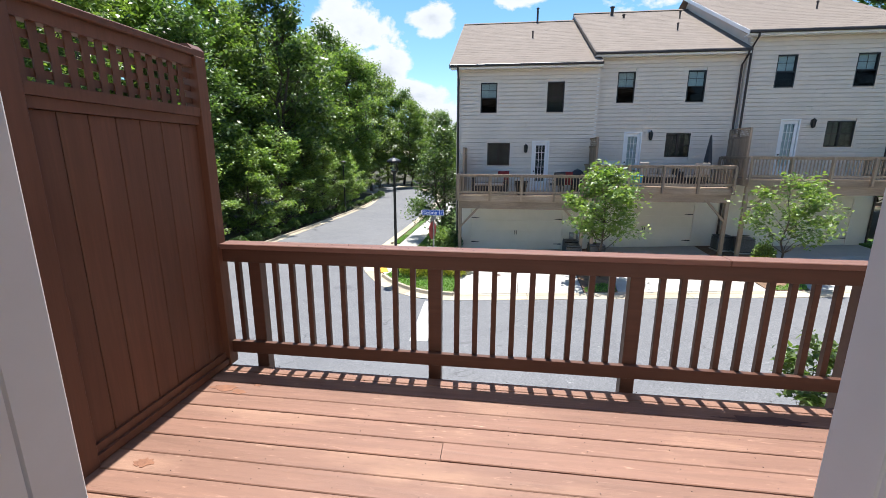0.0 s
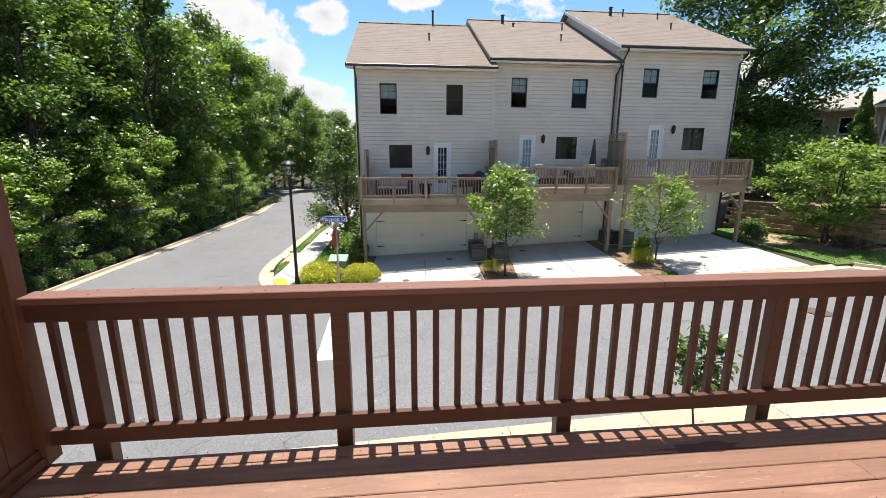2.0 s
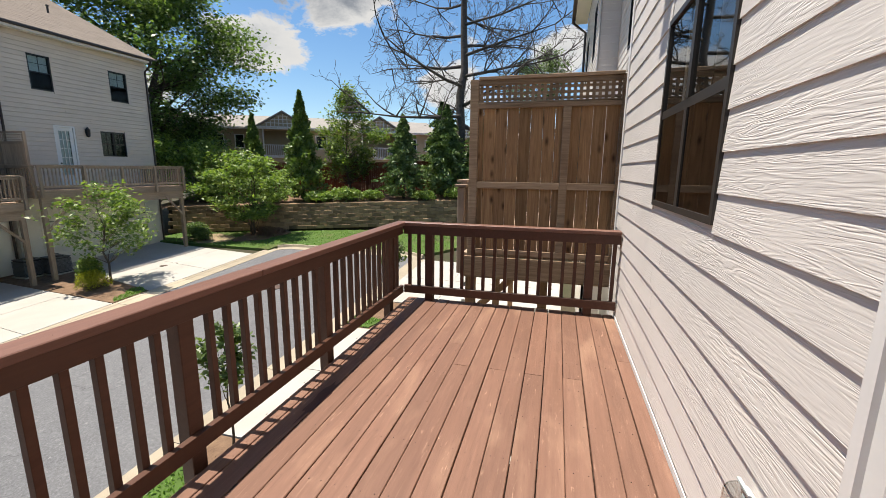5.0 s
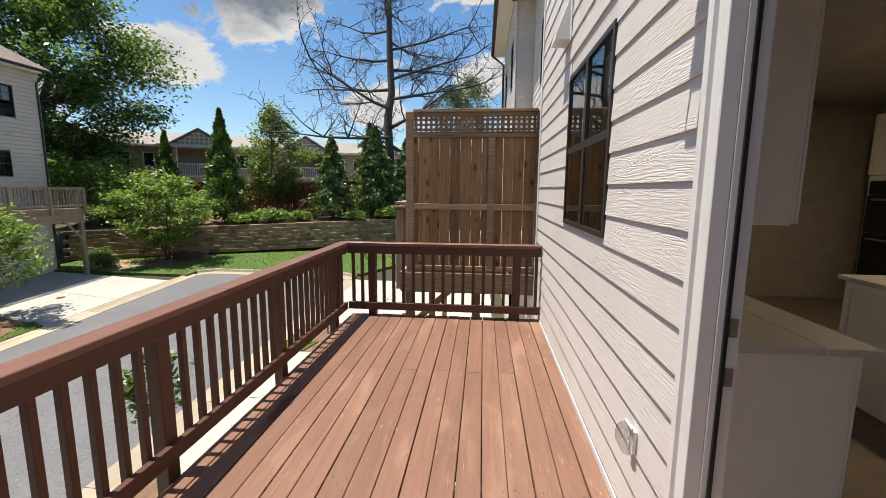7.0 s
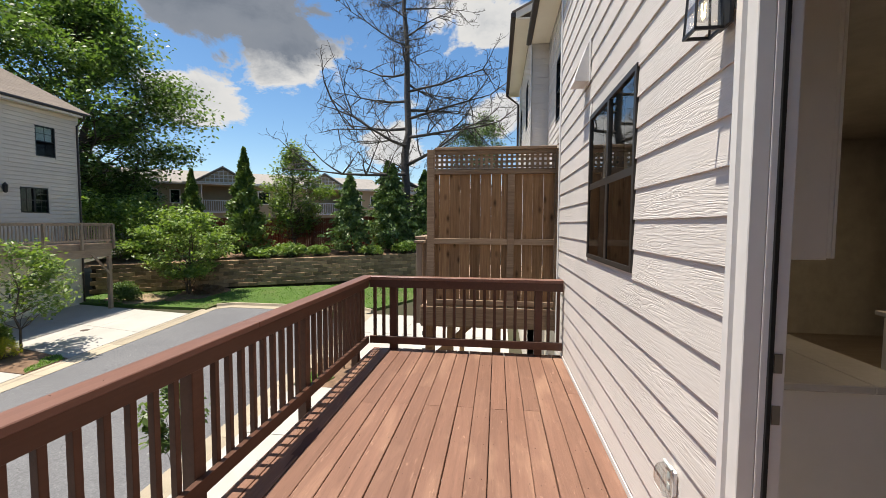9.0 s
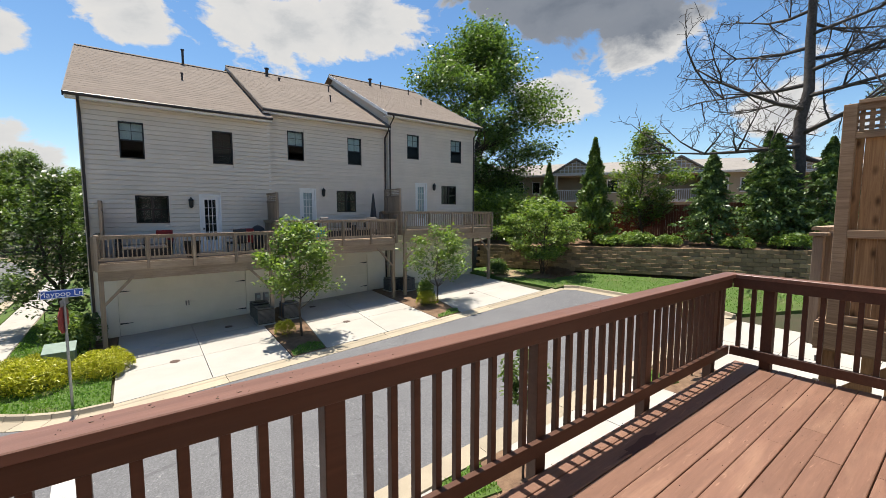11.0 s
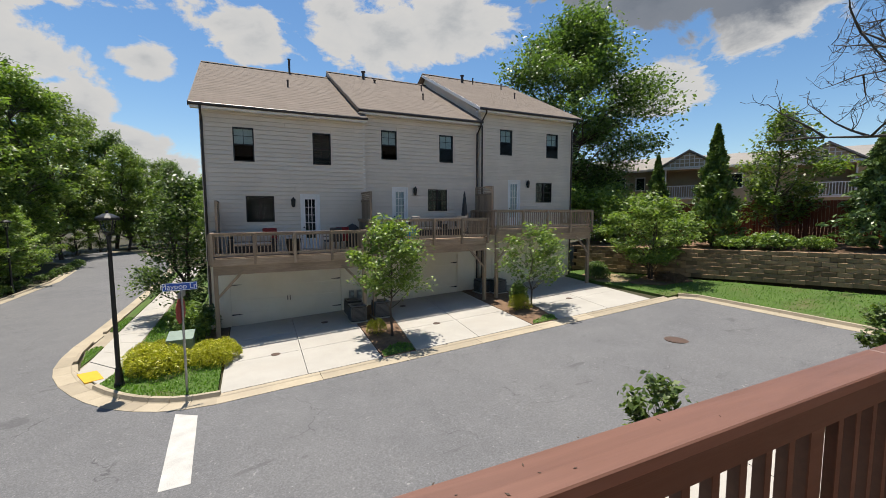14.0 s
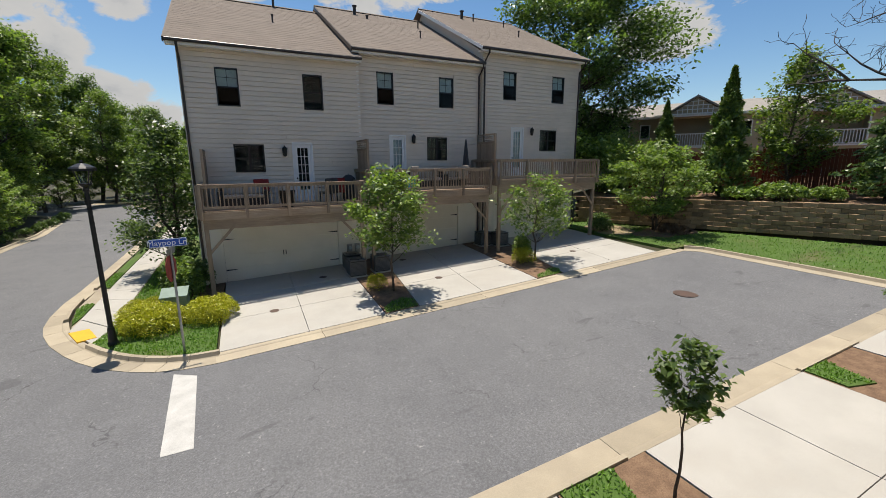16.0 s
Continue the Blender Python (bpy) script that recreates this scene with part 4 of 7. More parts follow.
def town_house(x0, x1, y, eave, floor, gar, wins, door, low, lamp, label, vents=(), downs=()):
    ob = thing("town_house", label, "town house", "row of town houses opposite", "structure")
    g = ground_z((x0 + x1) / 2, y) - 0.25
    gz0, gz1 = ground_z(gar[0], y) + 0.02, gar[2]
    holes = [(*w, ) for w in wins] + [low, door]
    lap_wall(ob, x0, x1, y, floor - 0.3, eave, M_SIDING_FAR, holes, 0.178, lap=0.032, seed=int(x0 * 7) % 99)
    # rendered storey below with the garage opening
    gx0, gx1 = gar[0] - 0.12, gar[1] + 0.12
    part("lower_wall", boxed((x0, gx0, y, y + 0.2, g, floor - 0.3), (gx1, x1, y, y + 0.2, g, floor - 0.3), (gx0, gx1, y, y + 0.2, gz1 + 0.12, floor - 0.3)), M_CREAM, ob)
    garage_door(ob, gar[0], gar[1], gz0, gz1, y)
    depth = 12.6
    part("side_wall", boxed((x0, x0 + 0.15, y + 0.2, y + depth, g, eave)), M_SIDING_FAR, ob)
    part("side_wall", boxed((x1 - 0.15, x1, y + 0.2, y + depth, g, eave)), M_SIDING_FAR, ob)
    part("back_wall", boxed((x0, x1, y + depth, y + depth + 0.15, g, eave)), M_SIDING_FAR, ob)
    part("interior_floor", boxed((x0 + 0.15, x1 - 0.15, y + 1.1, y + depth, floor - 0.25, floor - 0.05)), M_ROOM_SHADE, ob)
    for k, w in enumerate(wins):
        sash_window(ob, *w, y, blind=not (x0 < 0 and k == 1))
    sash_window(ob, *low, y, wide=True)
    glazed_door(ob, *door, y, blind=door[0] > 5)
    wall_lantern(ob, *lamp)
    # eaves: soffit, fascia, gutter
    ov = 0.42
    part("soffit", boxed((x0 - 0.28, x1 + 0.02, y - ov, y - 0.02, eave - 0.02, eave + 0.02)), M_TRIM, ob)
    part("fascia", boxed((x0 - 0.28, x1 + 0.02, y - ov - 0.02, y - ov, eave - 0.05, eave + 0.13)), M_TRIM, ob)
    part("gutter", boxed((x0 - 0.3, x1 + 0.03, y - ov - 0.13, y - ov - 0.02, eave + 0.03, eave + 0.14), bevel=0.02), M_GUTTER, ob)
    slope, run = 0.50, 7.6
    yr, zr = gable_roof(ob, x0 - 0.3, x1 + (0.3 if x1 > 15 else 0.02), y - ov - 0.06, eave + 0.16, slope, run, 5.6)
    # gable ends close the attic
    for xx in (x0, x1 - 0.15):
        bm = bmesh.new()
        prism(bm, [(y, eave), (y + depth, eave), (yr, zr - 0.1)], xx, xx + 0.15, "x")
        part("gable_wall", bm, M_SIDING_FAR, ob)
    bm = bmesh.new()
    y0 = y - ov - 0.06
    prism(bm, [(y0, eave - 0.02), (y0, eave + 0.15), (yr, zr - 0.02), (yr, zr - 0.2)], x0 - 0.33, x0 - 0.29, "x")
    part("rake_board", bm, M_TRIM if x0 > 10 else M_GUTTER, ob)
    for xx, colour in downs:
        bm = bmesh.new()
        tube(bm, [(xx, y - ov - 0.07, eave + 0.04), (xx, y - ov - 0.07, eave - 0.1), (xx, y - 0.07, eave - 0.45), (xx, y - 0.07, g + 0.4)], 0.045, 8)
        part("downspout", bm, colour, ob)
    for xx in (x0 + 0.001, x1 - 0.101):
        part("corner_board", boxed((xx, xx + 0.1, y - 0.028, y - 0.016, floor - 0.3, eave - 0.02)), M_TRIM if xx > x0 + 1 or x0 > 10 else M_SIDING_FAR, ob)
    for vx, vy, vh, vr in vents:
        vz = eave + 0.16 + (vy - y0) * slope
        p = lathe(bmesh.new(), [(vr, -0.1), (vr, vh), (vr * 1.5, vh + 0.01), (vr * 1.5, vh + 0.06), (vr, vh + 0.07)], 10, (vx, vy, vz))
        part("vent_pipe", p, M_GUTTER, ob)
    return ob


def deck_rail_run(parent, x0, x1, y, z, mat, axis="x", step=0.125, posts=5):
    """A plain timber railing: top rail, bottom rail, balusters, posts."""
    def sp(a, b, c0, c1, z0, z1):
        return (a, b, y + c0, y + c1, z0, z1) if axis == "x" else (y + c0, y + c1, a, b, z0, z1)
    part("top_rail", boxed(sp(x0, x1, -0.07, 0.07, z + 0.88, z + 0.915)), mat, parent)
    part("rail_board", boxed(sp(x0, x1, -0.045, -0.01, z + 0.79, z + 0.878)), mat, parent)
    part("bottom_rail", boxed(sp(x0, x1, -0.045, -0.01, z + 0.08, z + 0.165)), mat, parent)
    me = data_of("baluster", boxed(sp(-0.017, 0.017, -0.008, 0.026, z + 0.06, z + 0.878)), mat)
    n = int((x1 - x0) / step)
    for k in range(1, n):
        v = x0 + (x1 - x0) * k / n
        part("baluster", me, mat, parent, at=(v, 0, 0) if axis == "x" else (0, v, 0))
    for k in range(posts):
        v = x0 + 0.045 + (x1 - x0 - 0.09) * k / (posts - 1)
        part("post", boxed(sp(v - 0.045, v + 0.045, -0.14, -0.047, z - 0.26, z + 0.878)), mat, parent)


def lattice_screen(parent, y0, y1, x, z, mat, frame_mat):
    """Privacy screen across the deck: posts, boards, lattice on top."""
    h = 2.1
    for v in (y0, y1 - 0.09):
        part("post", boxed((x - 0.045, x + 0.045, v, v + 0.09, z, z + h)), frame_mat, parent)
    part("rail", boxed((x - 0.04, x + 0.04, y0 + 0.09, y1 - 0.09, z + h - 0.06, z + h)), frame_mat, parent)
    part("rail", boxed((x - 0.04, x + 0.04, y0 + 0.09, y1 - 0.09, z + 1.66, z + 1.75)), frame_mat, parent)
    n = int((y1 - y0 - 0.18) / 0.14)
    for k in range(n):
        a = y0 + 0.09 + (y1 - y0 - 0.18) * k / n
        part("board", boxed((x - 0.012, x + 0.012, a + 0.003, a + (y1 - y0 - 0.18) / n - 0.003, z + 0.05, z + 1.66)), mat, parent)
    bars = [(x - 0.008, x, y0 + 0.12 + k * 0.1, y0 + 0.15 + k * 0.1, z + 1.75, z + h - 0.06) for k in range(int((y1 - y0 - 0.2) / 0.1))]
    bars += [(x + 0.001, x + 0.009, y0 + 0.09, y1 - 0.09, z + 1.79 + k * 0.09, z + 1.82 + k * 0.09) for k in range(3)]
    part("lattice", boxed(*bars), frame_mat, parent)


def far_deck(x0, x1, yw, yf, z, screen_x, label):
    ob = thing("raised_deck", label, "deck", "decks of the far houses", "structure")
    n = int((yw - yf) / 0.145)
    me = data_of("deck_board", boxed((x0, x1, 0, 0.138, z - 0.035, z)), M_GREYWOOD)
    for k in range(n):
        part("deck_board", me, M_GREYWOOD, ob, at=(0, yw - 0.145 * (k + 1), 0))
    part("rim_board", boxed((x0, x1, yf, yf + 0.04, z - 0.29, z - 0.037)), M_GREYWOOD, ob)
    part("beam", boxed((x0 + 0.05, x1 - 0.05, yf + 0.06, yf + 0.2, z - 0.62, z - 0.29)), M_GREYWOOD, ob)
    for xx in (x0, x1 - 0.04):
        part("rim_board", boxed((xx, xx + 0.04, yf + 0.042, yw, z - 0.29, z - 0.037)), M_GREYWOOD, ob)
    deck_rail_run(ob, x0, x1, yf + 0.02, z, M_GREYWOOD_Z)
    deck_rail_run(ob, yf + 0.12, yw, x0 + 0.05, z, M_GREYWOOD_Z, "y", posts=2)
    deck_rail_run(ob, yf + 0.12, yw, x1 - 0.02, z, M_GREYWOOD_Z, "y", posts=2)
    for xx, s in ((x0 + 0.12, 1), (x1 - 0.12, -1)):
        gz = ground_z(xx, yf + 0.13) - 0.05
        part("support_post", boxed((xx - 0.07, xx + 0.07, yf + 0.06, yf + 0.2, gz, z - 0.62)), M_GREYWOOD_Z, ob)
        bm = bmesh.new()
        prism(bm, [(xx + s * 0.07, z - 1.35), (xx + s * 0.85, z - 0.48), (xx + s * 0.97, z - 0.48), (xx + s * 0.07, z - 1.48)], yf + 0.015, yf + 0.055, "y")
        part("knee_brace", bm, M_GREYWOOD_Z, ob)
    if screen_x is not None:
        lattice_screen(ob, yf + 0.7, yw - 0.02, screen_x, z, M_GREYWOOD_Z, M_GREYWOOD_Z)
    return ob


Y1, Y2, Y3 = 21.6, 21.9, 21.7
town_house(-1.8, 4.8, Y1, 5.5, -0.2, (-1.0, 3.55, -1.15), ((-0.65, 0.13, 3.52, 4.89), (2.47, 3.25, 3.52, 4.89)), (1.88, 2.7, -0.18, 2.22), (-0.27, 0.82, 1.04, 2.12),
           (1.58, Y1, 1.85), "three-storey grey-sided end house with brown shingle roof", ((2.35, 28.6, 0.75, 0.06), (1.9, 25.2, 0.28, 0.04)), ((-1.72, M_GUTTER),))
town_house(4.82, 11.0, Y2, 5.95, 0.25, (5.3, 9.75, -0.8), ((5.67, 6.45, 3.94, 5.31), (8.72, 9.5, 3.94, 5.31)), (6.18, 7.0, 0.27, 2.64), (8.07, 9.15, 1.48, 2.57),
           (7.35, Y2, 2.45), "three-storey grey-sided middle house with brown shingle roof", ((6.6, 28.3, 0.4, 0.09), (7.1, 27.6, 0.12, 0.06), (9.9, 27.0, 0.3, 0.04), (9.0, 24.6, 0.28, 0.04)), ((10.9, M_GUTTER),))
town_house(11.02, 17.3, Y3, 6.6, 0.62, (11.9, 16.4, -0.35), ((12.23, 13.03, 4.48, 5.83), (15.36, 16.2, 4.48, 5.83)), (12.78, 13.6, 0.64, 3.16), (14.66, 15.8, 1.95, 3.06),
           (14.05, Y3, 2.95), "three-storey grey-sided house with a stepped-up gable roof", ((13.2, 27.8, 0.4, 0.09), (13.9, 27.6, 0.35, 0.04), (15.9, 27.2, 0.3, 0.04), (15.2, 24.6, 0.28, 0.04)), ((11.1, M_GUTTER), (17.2, M_GUTTER)))
far_deck(-1.5, 4.2, Y1 - 0.02, 19.3, -0.22, -1.3, "weathered timber deck on posts with railing")
far_deck(4.4, 10.05, Y2 - 0.02, 19.3, 0.22, 4.6, "weathered timber deck on posts with privacy screen")
far_deck(10.5, 16.6, Y3 - 0.02, 19.3, 0.6, 10.75, "weathered timber deck on posts with tall privacy screen")

# ---- our deck ----
WALL = 0.68                       # outer face of our wall
DX0, DX1 = -1.66, 4.22            # deck's ends
PITCH = 0.1383


def board_mesh(length, mat):
    bm = bmesh.new()
    prism(bm, [(0.0, -0.036), (0.1325, -0.036), (0.1325, -0.004), (0.1285, 0.0), (0.004, 0.0), (0.0, -0.004)], 0, length, "x")
    return data_of("deck_board", bm, mat)


def build_deck():
    floor = thing("deck_floor", "red-brown painted wooden deck boards, scuffed and worn", "deck", kind="structure")
    rng = random.Random(3)
    cut = {2: (2.64,), 4: (2.66, 0.1), 5: (3.05,), 6: (2.66,), 8: (2.665,), 10: (2.66,), 11: (0.4,), 12: (2.675,)}
    for k in range(15):
        y = 2.8805 - PITCH * (k + 1) + 0.003
        if y < WALL:
            break
        xs = [DX0, *sorted(cut.get(k, ())), DX1 + rng.uniform(-0.006, 0.006)]
        for a, b in zip(xs, xs[1:]):
            part("deck_board", board_mesh(b - a - 0.003, M_DECK), M_DECK, floor, at=pose(a, y + rng.uniform(-0.0012, 0.0012), rng.uniform(-0.0015, 0.0015), rng.uniform(-0.25, 0.25), 0, rng.uniform(-0.02, 0.02)))
    # last board, ripped to fit against the wall
    part("deck_board", boxed((DX0, DX1, 2.8835, 2.967, -0.036, 0.0), bevel=0.003), M_DECK, floor)
    for a, b in ((DX0, 3.077), (3.08, DX1)):
        part("deck_board", boxed((a, b, WALL + 0.024, 0.803, -0.036, 0.0), bevel=0.003), M_DECK, floor)
    # frame below
    fr = thing("deck_frame", "brown painted joists and posts below the deck", "deck frame", kind="structure")
    part("rim_joist", boxed((DX0, DX1 - 0.01, 2.968, 3.012, -0.27, -0.04)), M_RAIL, fr)
    part("rim_joist", boxed((DX1 - 0.05, DX1 - 0.012, WALL + 0.02, 2.966, -0.27, -0.04)), M_RAIL, fr)
    part("rim_joist", boxed((DX0, DX0 + 0.04, WALL + 0.02, 2.966, -0.27, -0.04)), M_RAIL, fr)
    for k in range(13):
        x = DX0 + 0.45 + k * 0.41
        part("joist", boxed((x, x + 0.04, WALL + 0.02, 2.966, -0.27, -0.04)), M_RAIL, fr)
    for x in (-1.4, 4.0):
        part("support_post", boxed((x - 0.07, x + 0.07, 2.8, 2.94, ground_z(x, 2.9) - 0.1, -0.27)), M_RAIL, fr)
    # dark nail heads in pairs along the joists
    nails = bmesh.new()
    for k in range(-1, 15):
        y = 2.8805 - PITCH * (k + 1)
        for j in range(13):
            x = DX0 + 0.47 + j * 0.41 + rng.uniform(-0.012, 0.012)
            for dy in (0.03, 0.102):
                lathe(nails, [(0.003, -0.002), (0.003, 0.0018)], 6, (x, y + dy + rng.uniform(-0.006, 0.006), 0))
    tagged(part("deck_nails", nails, M_IRON), "small dark nail heads in rows across the boards", "nails", kind="stuff")


def build_rail():
    """Street rail along y = 3 and the short rail at the far end."""
    r = thing("railing", "dark brown painted wooden deck railing", "railing", "deck railings", "structure")
    xe = 4.215
    part("cap_rail", boxed((-1.555, 1.72, 2.966, 3.09, 0.866, 0.903), bevel=0.004), M_CAP_LIT, r, "reddish-brown flat cap board")
    part("cap_rail", boxed((1.723, xe, 2.966, 3.09, 0.866, 0.903), bevel=0.004), M_CAP_LIT, r, "reddish-brown flat cap board")
    part("apron_rail", boxed((-1.555, 4.09, 2.986, 3.022, 0.772, 0.865), bevel=0.002), M_RAIL, r)
    part("bottom_rail", boxed((-1.555, 4.09, 2.986, 3.022, 0.088, 0.176), bevel=0.002), M_RAIL, r)
    bal = data_of("baluster", boxed((-0.0175, 0.0175, 3.0235, 3.0585, 0.092, 0.864), bevel=0.002), M_RAIL)
    post = data_of("post", boxed((-0.0445, 0.0445, 3.0235, 3.1, -0.255, 0.864), bevel=0.004), M_RAIL)
    centres = [-1.34, -0.055, 1.23, 2.523, 3.815]
    for c in centres:
        part("post", post, M_RAIL, r, at=(c, 0, 0))
    for a, b in zip(centres, centres[1:]):
        gap = (b - a - 0.089 - 9 * 0.035) / 10
        for k in range(9):
            x = a + 0.0445 + gap * (k + 1) + 0.035 * k + 0.0175
            part("baluster", bal, M_RAIL, r, at=(x, 0, 0))
    for x in (-1.47, 3.93, 4.02):
        part("baluster", bal, M_RAIL, r, at=(x, 0, 0))
    s = thing("railing", "dark brown painted wooden railing meeting the wall", "railing", "deck railings", "structure")
    part("cap_rail", boxed((4.09, 4.215, 0.70, 2.964, 0.866, 0.903), bevel=0.004), M_CAP_LIT, s, "reddish-brown flat cap board")
    part("apron_rail", boxed((4.098, 4.134, 0.70, 2.984, 0.772, 0.865), bevel=0.002), M_RAIL, s)
    part("bottom_rail", boxed((4.098, 4.134, 0.70, 2.984, 0.088, 0.176), bevel=0.002), M_RAIL, s)
    balx = data_of("baluster", boxed((4.1355, 4.1705, -0.0175, 0.0175, 0.092, 0.864), bevel=0.002), M_RAIL)
    postx = data_of("post", boxed((4.1355, 4.224, -0.0445, 0.0445, -0.255, 0.864), bevel=0.004), M_RAIL)
    for y in (2.70, 0.97):
        part("post", postx, M_RAIL, s, at=(0, y, 0))
    for y in [2.93, 2.82] + [2.70 - 0.0445 - 0.0847 - 0.0175 - 0.1197 * k for k in range(13)] + [0.855, 0.745]:
        part("baluster", balx, M_RAIL, s, at=(0, y, 0))


def build_screen():
    """Painted privacy screen at the left end."""
    s = thing("privacy_screen", "brown painted privacy screen with lattice top", "privacy screen", kind="structure")
    X = -1.60
    for y in (0.72, 1.83, 2.945):
        part("post", boxed((X - 0.045, X + 0.055, y, y + 0.09, 0.003, 2.1), bevel=0.003), M_SCREEN, s)
    for a, b in ((0.81, 1.83), (1.92, 2.945)):
        part("bottom_rail", boxed((X - 0.04, X + 0.025, a, b, 0.012, 0.10)), M_SCREEN, s)
        part("kick_strip", boxed((X + 0.025, X + 0.045, a, b, 0.012, 0.055)), M_SCREEN, s)
        part("mid_rail", boxed((X - 0.04, X + 0.030, a, b, 1.685, 1.735)), M_SCREEN, s)
        part("mid_rail", boxed((X - 0.04, X + 0.046, a, b, 1.737, 1.79)), M_SCREEN, s)
        part("top_rail", boxed((X - 0.04, X + 0.030, a, b, 2.035, 2.098)), M_SCREEN, s)
        n = 7
        w = (b - a) / n
        me = data_of("panel_board", boxed((X - 0.012, X + 0.010, 0.0025, w - 0.0025, 0.10, 1.684), bevel=0.003), M_SCREEN)
        for k in range(n):
            part("panel_board", me, M_SCREEN, s, at=(0, a + k * w, 0))
        up = data_of("lattice_slat", boxed((X - 0.004, X + 0.004, 0, 0.038, 1.791, 2.034)), M_SCREEN)
        for k in range(int((b - a) / 0.075)):
            part("lattice_slat", up, M_SCREEN, s, at=(0.0045, a + 0.02 + k * 0.075, 0))
        for k in range(3):
            part("lattice_slat", boxed((X - 0.008, X, a, b, 1.815 + k * 0.075, 1.85 + k * 0.075)), M_SCREEN, s)
    part("cap", boxed((X - 0.06, X + 0.06, 0.70, 2.93, 2.10, 2.135), bevel=0.004), M_SCREEN, s)
    part("post_cap", prism(bmesh.new(), [(X - 0.05, 2.101), (X + 0.05, 2.101), (X + 0.05, 2.14), (X + 0.02, 2.17), (X - 0.02, 2.17), (X - 0.05, 2.14)], 2.932, 3.04, "y"), M_SCREEN, s)


def patch(name, cx, cy, z, rx, ry, mat, label, category, seed, n=18):
    rng = random.Random(seed)
    bm = bmesh.new()
    ring = [(cx + rx * rng.uniform(0.55, 1.1) * math.cos(k * math.tau / n), cy + ry * rng.uniform(0.55, 1.1) * math.sin(k * math.tau / n)) for k in range(n)]
    prism(bm, ring, z + 0.0004, z + 0.0016)
    solid(name, bm, mat, label, category, "")


def build_wear():
    for k, (x, y, rx, ry) in enumerate(((-1.36, 1.97, 0.055, 0.035), (-1.40, 2.66, 0.10, 0.045), (-1.28, 2.63, 0.05, 0.03), (-1.2, 2.72, 0.03, 0.016))):
        patch("paint_wear", x, y, 0.0015, rx, ry, M_PEEL, "orange bare patch where deck paint peeled", "worn patch", 20 + k)
    # one long thin darker patch laid on the boards near the street rail
    patch("damp_stain", 1.95, 2.765, 0.0015, 0.30, 0.045, M_DARK_PATCH, "long dark patch on the deck", "stain", 31)
    rng = random.Random(8)
    bits = bmesh.new()
    for k in range(46):
        x, y = rng.gauss(-0.45, 0.45), rng.uniform(2.985, 3.095)
        a, s = rng.uniform(0, 6.3), rng.uniform(0.002, 0.007)
        q = [(x + s * math.cos(a + j * 1.571) * (1.0 if j % 2 else 0.4), y + s * math.sin(a + j * 1.571) * (1.0 if j % 2 else 0.4)) for j in range(4)]
        prism(bits, q, 0.9032, 0.9045)
    tagged(part("leaf_litter", bits, M_BARK), "dark crumbs of bark and leaf on the rail", "leaf litter", kind="stuff")


build_deck()
build_rail()
build_wear()
build_screen()

# ---- our house ----
DOOR = (-0.068, 0.605, -0.005, 2.46)         # clear opening
WIN = (1.735, 2.925, 1.262, 2.44)


def build_our_wall():
    w = thing("wall_north", "light grey lap siding with pressed wood grain", "wall", kind="structure")
    c = 0.09
    hole = (DOOR[0] - c, DOOR[1] + c, -0.02, DOOR[3] + c)
    lap_wall(w, -2.4, 4.62, WALL, -0.14, 6.1, M_SIDING, (hole, WIN), 0.17, 0.10, 0.0088, base=0.038, out=1, seed=4, joint=2.9)
    part("corner_board", boxed((4.622, 4.72, 0.55, WALL + 0.018, -0.14, 6.1)), M_TRIM, w)
    part("lower_wall", boxed((-2.4, 4.62, 0.5, WALL - 0.01, -3.8, -0.14)), M_CREAM, w)
    part("ledger_flashing", boxed((DX0, DX1, WALL + 0.014, WALL + 0.02, -0.03, 0.03)), M_TRIM, w)
    win = sash_window(None, *WIN, WALL, wide=True, muntins=False, out=1, mesh_low=True, flush=True)
    win.name = "window_1"
    tagged(win, "black-framed twin window with lower insect screens", "window", kind="structure")
    # door casing, jambs, threshold
    d = thing("door_1", "white painted door frame, the door standing open", "door", kind="structure")
    x0, x1, z0, z1 = DOOR
    part("casing", boxed((x0 - c, x0, WALL - 0.02, WALL + 0.03, z0, z1 + c), (x1, x1 + c, WALL - 0.02, WALL + 0.03, z0, z1 + c), (x0, x1, WALL - 0.02, WALL + 0.03, z1, z1 + c), bevel=0.003), M_TRIM, d)
    part("brick_mould", boxed((x1 + 0.055, x1 + c - 0.002, WALL + 0.03, WALL + 0.045, z0, z1 + c), (x0 - c + 0.002, x0 - 0.055, WALL + 0.03, WALL + 0.045, z0, z1 + c)), M_TRIM, d)
    part("jamb", boxed((x0 - 0.02, x0 + 0.002, 0.59, WALL - 0.022, z0, z1), (x1 - 0.002, x1 + 0.02, 0.59, WALL - 0.022, z0, z1), (x0, x1, 0.59, WALL - 0.022, z1 - 0.02, z1)), M_TRIM, d)
    part("weather_strip", boxed((x1 - 0.012, x1 - 0.003, 0.628, 0.64, z0, z1 - 0.02)), M_BLACK, d)
    for z in (0.93, 1.09):
        part("strike_plate", boxed((x1 - 0.006, x1 - 0.0025, 0.598, 0.622, z, z + 0.06), bevel=0.001), M_BRASS, d, "satin nickel strike plate")
    part("threshold", boxed((x0, x1, 0.57, WALL + 0.02, -0.02, 0.018), bevel=0.004), M_STEEL, d)
    leaf = part("leaf", boxed((x0 - 0.05, x0 - 0.008, -0.26, 0.575, 0.02, z1 - 0.025), bevel=0.003), M_TRIM, d, "white door leaf swung inwards")
    return w


build_our_wall()

